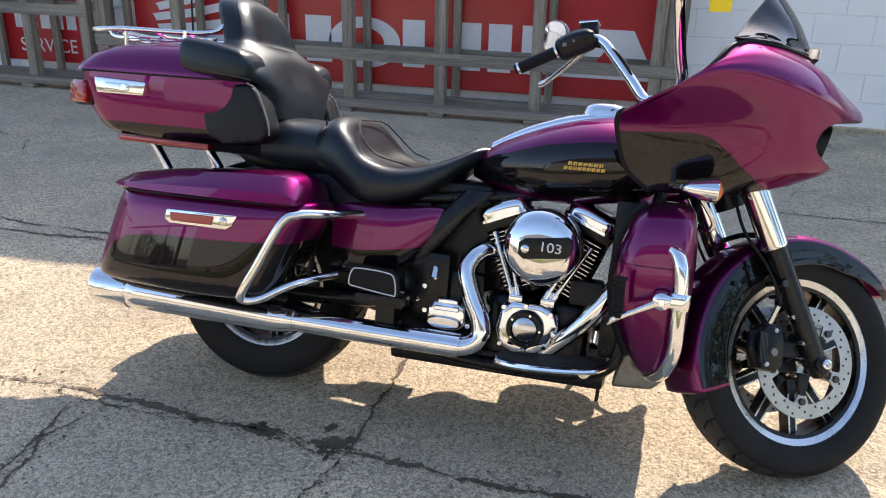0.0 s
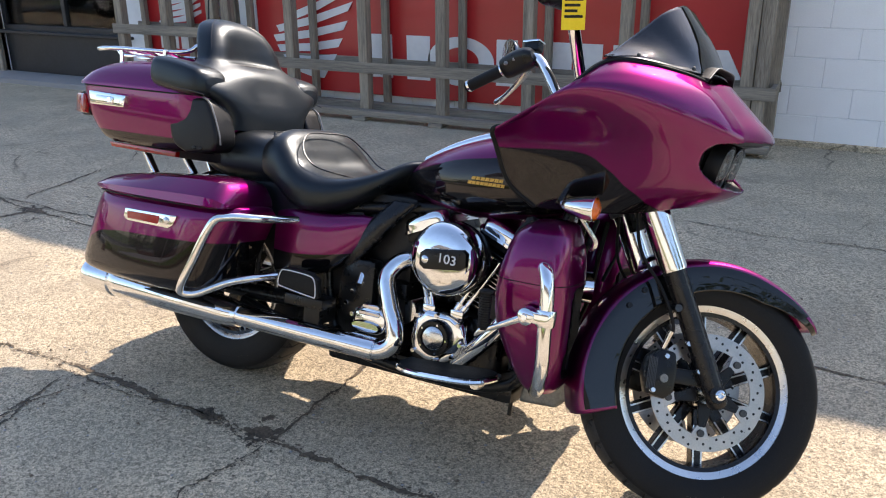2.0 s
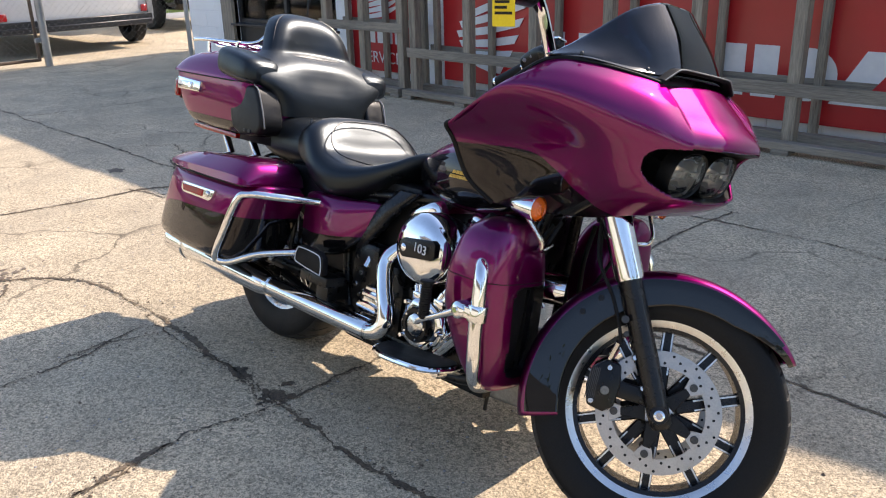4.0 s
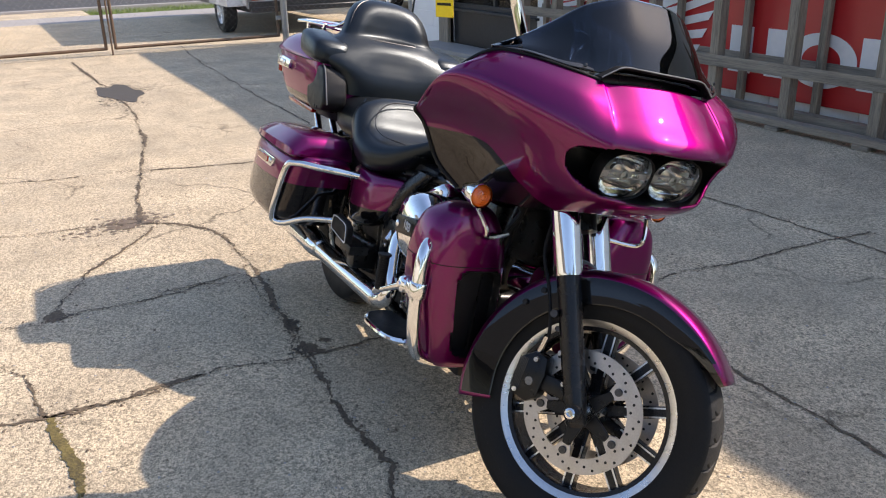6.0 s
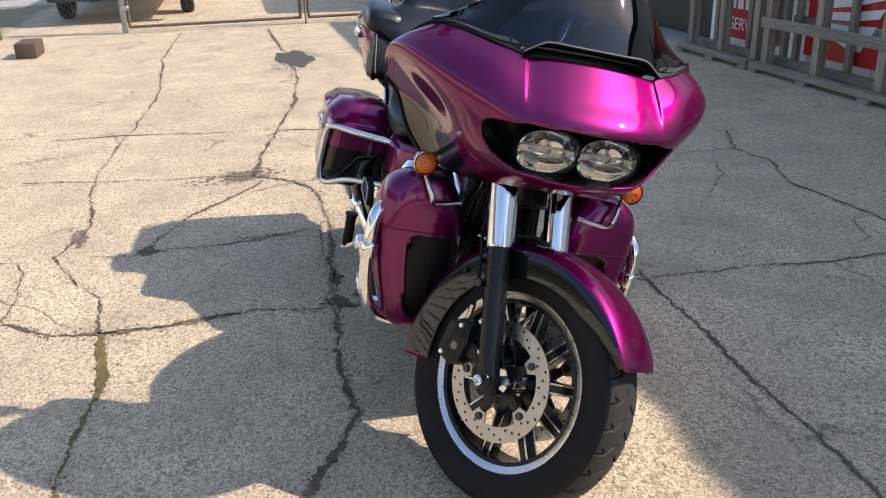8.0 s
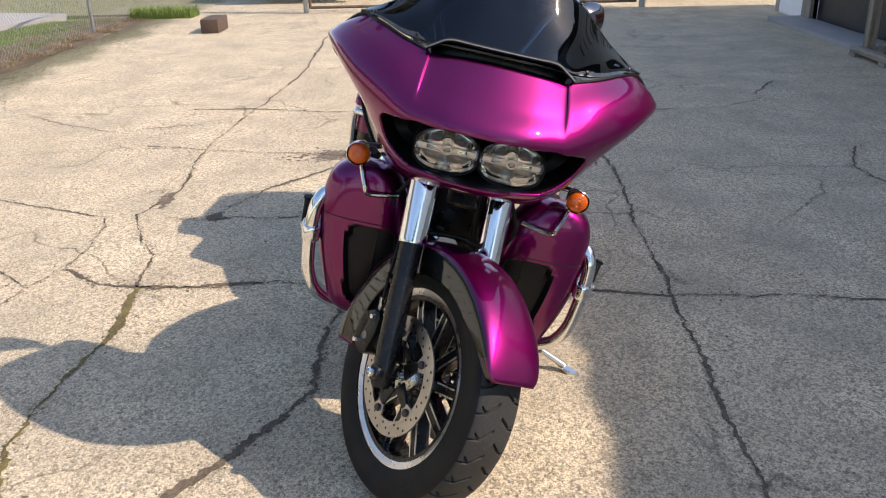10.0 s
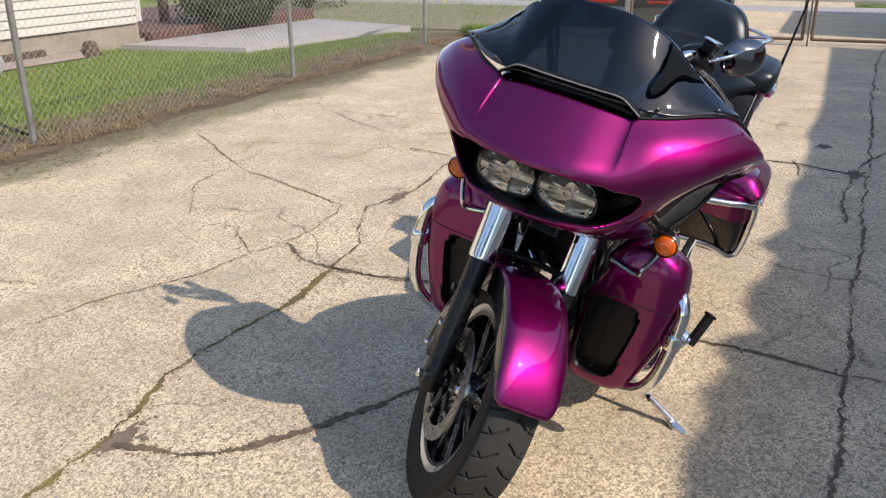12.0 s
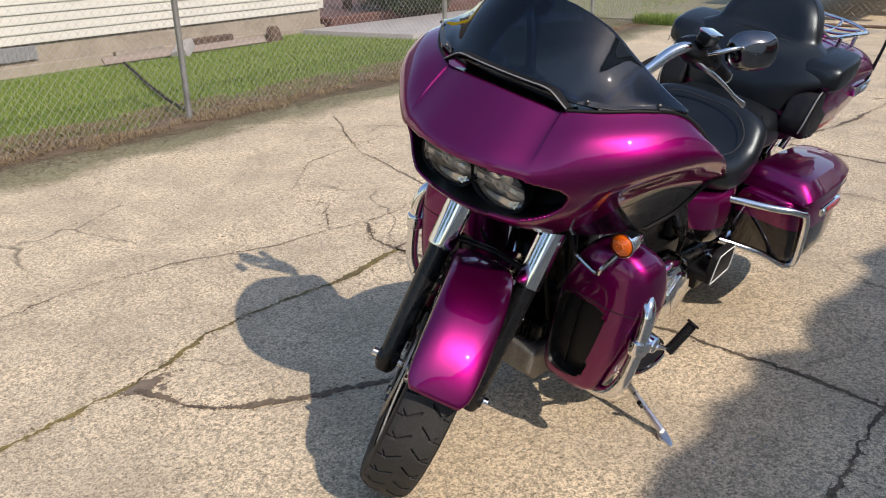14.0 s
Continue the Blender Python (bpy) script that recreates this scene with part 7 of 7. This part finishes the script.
part("gate_post", lathe([(0, 1.72), (.04, 1.715), (.05, 1.70), (.048, 1.69), (.048, -.1)], 16, (0, 0, 0), "z"), galvanised, side_fence)
part("fence_post", lathe([(.03, 1.6), (.03, -.1)], 12, (1.80, 0, 0), "z"), galvanised, side_fence)
part("top_rail", tube([(0, 0, 1.53), (1.8, 0, 1.53)], .02, 10), galvanised, side_fence)


def gate(y, length, label, swing=90):
    g = thing("yard_gate", label, "gate", pose(-10.0, y, 0, 0, 0, swing), "yard gates")
    part("gate_frame", merged(tube([(.05, 0, .085), (length, 0, .085)], .021, 10), tube([(.05, 0, 1.5), (length, 0, 1.5)], .021, 10), tube([(.05, 0, .07), (.05, 0, 1.5)], .021, 10), tube([(length, 0, .07), (length, 0, 1.5)], .021, 10)), rusty, g, "rusty pipe frame")
    part("wire_mesh", moved(chain_mesh(length - .06, 1.4, .080, .0015), Matrix.Translation((.06, 0, .09))), fence_wire, g, smooth=0)
    pieces("hinge", [box(-.04, .07, -.03, .03, .3, .36, .006), box(-.04, .07, -.03, .03, 1.25, 1.31, .006)], galvanised, g)
    return g


gate(.19, 2.33, "closed chain-link yard gate with a rusty pipe frame")
g2 = gate(4.92, 2.28, "closed chain-link yard gate with a drop bolt", -90)
part("drop_bolt", tube([(2.33, .03, .9), (2.33, .03, -.0)], .012, 8), rusty, g2)


# ---------------------------------------------------------------- lawn, path, house
def blades(n, x0, x1, y0, y1, h0, h1, mat, name, label, seed, keep=None, base=-.055, lean=(.1, .7)):
    r = np.random.RandomState(seed)
    x, y = r.uniform(x0, x1, n), r.uniform(y0, y1, n)
    if keep is not None:
        k = keep(x, y)
        x, y = x[k], y[k]
        n = len(x)
    h, a, l = r.uniform(h0, h1, n), r.uniform(0, 6.28, n), r.uniform(*lean, n)
    w = .0016 + .0018 * r.rand(n)
    dx, dy = np.cos(a), np.sin(a)
    v = np.empty((n, 5, 3))
    z = np.full(n, base)
    v[:, 0] = np.stack([x - dy * w, y + dx * w, z], 1)
    v[:, 1] = np.stack([x + dy * w, y - dx * w, z], 1)
    v[:, 2] = np.stack([x + dx * h * l * .35 + dy * w * .8, y + dy * h * l * .35 - dx * w * .8, z + h * .6], 1)
    v[:, 3] = np.stack([x + dx * h * l * .35 - dy * w * .8, y + dy * h * l * .35 + dx * w * .8, z + h * .6], 1)
    v[:, 4] = np.stack([x + dx * h * l, y + dy * h * l, z + h * (1 - .35 * l)], 1)
    f = []
    for i in range(n):
        b = i * 5
        f += [(b, b + 1, b + 2, b + 3), (b + 3, b + 2, b + 4)]
    me = bpy.data.meshes.new(name)
    me.from_pydata(v.reshape(-1, 3).tolist(), [], f)
    me.materials.append(mat)
    return tagged(new(name, me), label, "grass", kind="stuff")


SLAB = [(-6.95, -4.18), (-10.3, -3.42), (-10.9, -5.6), (-6.62, -6.05)]


def off_slab(x, y):
    inside = np.ones(len(x), bool)
    for (ax, ay), (bx, by) in zip(SLAB, SLAB[1:] + SLAB[:1]):
        inside &= ((bx - ax) * (y - ay) - (by - ay) * (x - ax)) > 0
    return ~inside


def lawn_keep(x, y):
    rr = np.sin(x * 2.3) * .09 + np.sin(x * 5.1 + 1) * .05
    return off_slab(x, y) & (y < -2.56 + rr) & ~((y < -5.75) & (x > -6.2))


blades(250000, -9.9, 0.8, -6.2, -2.5, .03, .075, grass_green, "lawn_grass", "mown green lawn behind the fence", 1, lawn_keep)
blades(26000, -9.9, 0.8, -3.0, -2.35, .03, .12, grass_green, "fence_grass", "longer green grass along the fence", 2, lambda x, y: y < -2.48 + .13 * np.sin(x * 3.1) + .10 * np.sin(x * 7.7))
blades(46000, -10, 1.5, -2.95, -1.95, .02, .06, grass_dry, "dry_grass", "dry grass and litter at the edge of the concrete", 3, lambda x, y: (np.sin(x * 4.3) * .08 + np.sin(x * 11) * .05 - 2.10 > y) & (np.array([noise.noise((a * 2.2, b * 3.5, 5)) for a, b in zip(x, y)]) > -.12), -.006, (.8, 2.5))
blades(3500, -10.15, -9.75, -2.3, -1.4, .05, .22, grass_green, "weeds", "green weeds by the fence corner", 4, None, -.01)
blades(30000, -16, -10.3, -14, -3, .05, .13, grass_green, "far_grass", "green lawn beyond the yard", 5, None)
blades(9000, -18.4, -16.9, 3.2, 12, .05, .12, grass_green, "verge_grass", "green grass verge by the street", 6, None)
rng = np.random.RandomState(21)
cv, cf = [], []
for k in range(1500):
    x, y = rng.uniform(-9.8, 2.5), -2.08 + .28 * rng.randn() * .6
    r = .006 + .022 * rng.rand() ** 2.5
    b = len(cv)
    for j in range(6):
        t = j * 1.047 + rng.rand() * .4
        cv.append((x + r * math.cos(t) * rng.uniform(.7, 1.2), y + r * math.sin(t) * rng.uniform(.7, 1.2), -.012))
    cv.append((x + .3 * r * rng.randn() * .3, y, -.012 + r * rng.uniform(.5, .9)))
    cf += [(b + j, b + (j + 1) % 6, b + 6) for j in range(6)]
tagged(part("soil_clods", (cv, cf), soil, smooth=60), "clods of dry soil along the fence", "soil", kind="stuff")

tagged(part("garden_path", prism(SLAB[::-1], -.3, .045, .012, 2, "xy"), pale_slab), "pale concrete garden slab on the lawn", "path", kind="structure")
tagged(part("brick_patio", box(-11.5, -7.25, -9.5, -6.05, -.3, .16, .02, 1), brick_red), "red brick patio beside the house", "patio", kind="structure")
HY = -6.25
house = thing("house", "white-sided house on an old concrete foundation", "house")
part("foundation", merged(box(-7.22, 8, HY - 6, HY - .02, -.3, .30, .01, 1), box(-7.24, 8, HY - .02, HY + .05, -.3, .06, .015, 1)), foundation, house, "stained concrete foundation")
part("wall", box(-7.25, 8, HY - 6, HY - .015, .30, 3.0), siding, house)
part("roof", prism([(HY + .35, 2.95), (HY - 3, 5.2), (HY - 6.35, 2.95), (HY - 6.35, 3.05), (HY - 3, 5.32), (HY + .35, 3.05)], -7.5, 8.3, plane="yz"), shingle, house)
part("corner_board", box(-7.27, -7.16, HY - .1, HY + .012, .30, 3.0, .004), siding, house)
part("foundation_vent", merged(box(-2.75, -2.30, HY - .03, HY + .012, .10, .26, .006), *[box(-2.72 + .05 * i, -2.705 + .05 * i, HY + .01, HY + .02, .11, .25) for i in range(9)]), piping, house, "grey louvred vent")
me = None
for k in range(25):
    z = .285 + .107 * k
    if me is None:
        b0 = part("siding_board", prism([(HY - .012, 0), (HY + .016, 0), (HY + .016, .012), (HY - .004, .113), (HY - .012, .113)], -7.16, 8, plane="yz"), siding, house, smooth=0)
        me = b0.data
        b0.matrix_basis = Matrix.Translation((0, 0, z))
    else:
        b = new("siding_board", me)
        b.matrix_basis, b.parent = Matrix.Translation((0, 0, z)), house
tagged(part("timber_plank", moved(box(-1.22, 1.22, -.018, .018, -.05, .05, .005), pose(-4.60, -5.96, .005, 40, 0, -1.0)), pale_board), "long pale weathered board leaning by the house", "plank", group="old planks")
tagged(part("timber_plank", moved(box(-.42, .42, -.05, .05, 0, .17, .008), pose(-4.95, -6.09, -.05, 0, 0, 1)), brown_block), "short brown timber lying by the house", "plank", group="old planks")
tagged(part("timber_plank", moved(box(-.34, .34, -.04, .04, 0, .14, .008), pose(-3.95, -6.09, -.05, 0, 0, -1)), old_wood_rail), "short grey timber lying by the house", "plank", group="old planks")
# Thin dark curved line from the fence post across the lawn.
tagged(part("garden_hose", tube([(-2.12, -2.50, .02), (-2.25, -2.9, .012), (-2.50, -3.5, .008), (-2.80, -4.2, .008), (-3.15, -4.95, .008), (-3.50, -5.72, .0)], .016, 10, 60), rubber), "dark curved line across the lawn", "hose")
tagged(part("concrete_block", moved(box(-.16, .16, -.1, .1, 0, .13, .012, 2), pose(-4.42, -5.82, -.02, 12, 20, 35)), pale_slab), "broken pale concrete block on the grass", "block")
tagged(part("tree_stump", lathe([(0, .15), (.06, .155), (.09, .12), (.11, .04), (.13, -.06)], 14, (-6.05, -6.02, 0), "z"), brown_block), "small brown stump beside the foundation", "stump")
tagged(part("porch_post", box(-8.55, -8.43, -7.0, -6.88, .16, 2.6, .006), brown_block), "brown timber porch post", "post")
tagged(part("timber_block", box(-8.62, -8.14, -.82, -.60, 0, .17, .015, 2), brown_block), "weathered brown timber block on the concrete", "block")


def bush(x, y, z, rx, ry, rz, n, label, seed, name="hedge"):
    r = np.random.RandomState(seed)
    b = thing(name, label, name, Matrix.Translation((x, y, z)))
    part("stems", merged(*[tube([(0, 0, -.05), (rx * .3 * math.cos(a), ry * .3 * math.sin(a), rz * .7), (rx * .6 * math.cos(a), ry * .6 * math.sin(a), rz * 1.3)], [.03, .018, .006], 6) for a in np.arange(7) * .9]), brown_block, b)
    d = r.randn(n, 3)
    d /= np.linalg.norm(d, axis=1)[:, None]
    rad = r.uniform(.55, 1.0, n) ** .5 * (1 + .18 * np.sin(d[:, 0] * 7) * np.cos(d[:, 1] * 6))
    p = d * rad[:, None] * (rx, ry, rz) + (0, 0, rz)
    u = r.randn(n, 3)
    u /= np.linalg.norm(u, axis=1)[:, None]
    w = np.cross(u, d)
    w /= np.linalg.norm(w, axis=1)[:, None] + 1e-6
    s = r.uniform(.02, .045, n)[:, None]
    v = np.stack([p - u * s, p + w * s * .5, p + u * s, p - w * s * .5], 1).reshape(-1, 3)
    part("leaves", (v, [(4 * i, 4 * i + 1, 4 * i + 2, 4 * i + 3) for i in range(n)]), leaf_dark, b, smooth=0)
    return b


bush(-9.2, -6.1, .0, 1.1, .65, .55, 9000, "dense dark green hedge beside the garden slab", 5)
bush(-13.5, -7.5, 0, 1.6, 1.2, .9, 6000, "dark green shrub beyond the lawn", 6, "shrub")


def tree(x, y, h, seed):
    """A leafy tree: a tapered trunk, limbs and a loose crown of leaf clumps."""
    r = np.random.RandomState(seed)
    t = thing("tree", "leafy green tree behind the yard, mirrored in the chrome", "tree", Matrix.Translation((x, y, -.06)), "trees round the yard")
    part("trunk", tube([(0, 0, -.1), (.1, .05, h * .3), (.0, .1, h * .65)], [.28, .2, .09], 12), brown_block, t)
    v, f = [], []
    for k in range(9):
        a, up = k * 2.4 + r.rand(), h * r.uniform(.3, .55)
        tip = np.array((h * .3 * math.cos(a), h * .3 * math.sin(a), up + h * r.uniform(.12, .4)))
        part("limb", tube([(.05, .05, up), tuple(tip * .5 + np.array((0, 0, up * .5))), tuple(tip)], [.09, .05, .02], 7), brown_block, t)
        for c in range(14):
            o = tip * r.uniform(.55, 1.1) + r.randn(3) * h * .075
            for q in range(45):
                p = o + r.randn(3) * h * .055
                u, w = r.randn(3), r.randn(3)
                u, w = u / np.linalg.norm(u) * .11, w / np.linalg.norm(w) * .07
                b = len(v)
                v += [p - u, p + w, p + u, p - w]
                f.append((b, b + 1, b + 2, b + 3))
    part("crown", (np.array(v), f), leaf_green, t, smooth=0)


for k, (x, y, h) in enumerate(((15, -15, 8), (17, -6, 9), (18, 3.5, 8), (11, -19, 9))):
    tree(x, y, h, 40 + k)


# ---------------------------------------------------------------- vehicles outside the gate
def road_wheel(name, x, y, r, parent, s):
    w = part(name, lathe([(r * .6, -.09), (r * .92, -.10), (r, -.07), (r, .07), (r * .92, .10), (r * .6, .09)], 28, (x, y, r)), rubber, parent)
    part("rim", merged(lathe([(0, s * .05), (r * .2, s * .075), (r * .5, s * .05), (r * .6, s * .09)], 20, (x, y, r)), *[tube([(x, y + s * .07, r), (x + r * .55 * math.cos(a), y + s * .085, r + r * .55 * math.sin(a))], .018, 6) for a in np.arange(5) * 1.2566]), alloy, w)


trailer = thing("box_trailer", "white enclosed trailer parked outside the gate", "trailer")
part("body", box(-15.2, -10.95, 4.75, 7.0, .42, 2.4, .03, 2), vehicle_white, trailer)
part("chassis", merged(box(-15.2, -10.85, 4.78, 6.97, .34, .42, .01), box(-10.95, -10.9, 4.75, 7.0, .36, .50, .01)), dark_panel, trailer)
part("corner_trim", merged(box(-10.98, -10.92, 4.72, 4.80, .40, 2.4, .006), box(-10.98, -10.92, 6.94, 7.03, .40, 2.4, .006)), galvanised, trailer)
for y in (4.84, 6.88):
    part("tail_lamp", box(-10.93, -10.90, y - .05, y + .05, .52, .62, .008), red_lens, trailer)
part("mud_guard", prism([(-12.35, .42), (-12.3, .68), (-12.1, .78), (-11.5, .78), (-11.3, .68), (-11.25, .42)], 4.5, 4.76, .01, 1), vehicle_white, trailer)
road_wheel("wheel", -11.8, 4.62, .33, trailer, -1)
road_wheel("wheel", -11.8, 7.1, .33, trailer, 1)
truck = thing("pickup_truck", "white pickup truck parked outside the gate, seen from behind", "pickup")
part("body", merged(box(-16.6, -11.55, -1.0, .95, .50, 1.05, .06, 3), box(-14.6, -13.0, -.95, .9, 1.05, 1.75, .15, 3)), vehicle_white, truck)
part("bumper", box(-11.58, -11.32, -1.0, .95, .34, .52, .03, 2), dark_panel, truck, "dark rear bumper")
part("bumper_trim", box(-11.56, -11.30, -.95, .9, .50, .56, .015, 2), chrome, truck)
for y in (-.9, .85):
    part("tail_lamp", box(-11.56, -11.53, y - .07, y + .07, .62, .95, .012), red_lens, truck)
pieces("reflector_strip", [box(-11.33, -11.295, -.8, -.3, .40, .44, .004), box(-11.33, -11.295, .2, .7, .40, .44, .004)], red_lens, truck)
part("tailgate", box(-11.57, -11.53, -.78, .73, .60, 1.0, .015, 2), vehicle_white, truck)
for x in (-12.6, -15.6):
    road_wheel("wheel", x, -.95, .38, truck, -1)
    road_wheel("wheel", x, .9, .38, truck, 1)
dark_car = thing("dark_suv", "black car with bright alloy wheels parked beyond the fence", "car")
part("body", merged(box(-17.0, -12.6, 8.4, 10.2, .35, 1.0, .12, 4), box(-16.2, -13.4, 8.5, 10.1, 1.0, 1.6, .2, 4)), black_paint, dark_car)
for x in (-13.5, -16.0):
    road_wheel("wheel", x, 8.38, .36, dark_car, -1)
far_house = thing("far_house", "pale house across the street", "house", Matrix.Translation((-36, 4, 0)))
part("wall", box(-4, 4, -7, 7, 0, 3.2), siding, far_house)
part("roof", prism([(-4.5, 3.1), (0, 5.6), (4.5, 3.1)], -7.5, 7.5, plane="xz"), shingle, far_house)
for y in (-4, 0, 4):
    w = part("window", box(3.98, 4.04, y - .6, y + .6, 1.0, 2.2, .01), dark_panel, far_house)
    part("window_frame", merged(box(4.0, 4.07, y - .68, y - .6, .92, 2.28), box(4.0, 4.07, y + .6, y + .68, .92, 2.28), box(4.0, 4.07, y - .6, y + .6, .92, 1.0), box(4.0, 4.07, y - .6, y + .6, 2.2, 2.28)), vehicle_white, w)

# ---------------------------------------------------------------- painted blocks of the wall
def block_mesh(w, h):
    return prism([(0.002, 0.002), (w - .002, .002), (w - .002, h - .002), (.002, h - .002)], 0, .045, .004, 1)


BW, BH = .406, .203
proto = {}


def lay(x, z, w):
    key = round(w, 3)
    if key not in proto:
        o = part("block", block_mesh(w, BH), block_white, north, smooth=30)
        proto[key] = o.data
        o.matrix_basis = Matrix.Translation((x, WALL - .012, z))
    else:
        o = new("block", proto[key])
        o.parent = north
        o.matrix_basis = Matrix.Translation((x, WALL - .012, z))


for k in range(11):
    z = .02 + BH * k
    for i in range(-1, 13):
        x = -.30 + BW * i + (BW / 2 if k % 2 else 0)
        lay(x, z, BW)
    for x, w in (((-9.05, BW), (-8.644, BW)) if k % 2 == 0 else ((-9.05, BW / 2), (-8.847, BW), (-8.441, BW / 2))):
        lay(x, z, w)
vv = []
for k in range(16):
    z = .02 + BH * k
    for i in range(-14, 23):
        x = -.30 + BW * i + (BW / 2 if k % 2 else 0)
        if (k > 10 or x > -.30 + BW * 12.9 or x < -.30 - BW * 1.1) and -5.85 < x < 8.5:
            vv.append(moved(block_mesh(BW, BH), Matrix.Translation((x, WALL - .012, z))))
part("far_blocks", merged(*vv), block_white, north, smooth=30)["kind"] = "stuff"
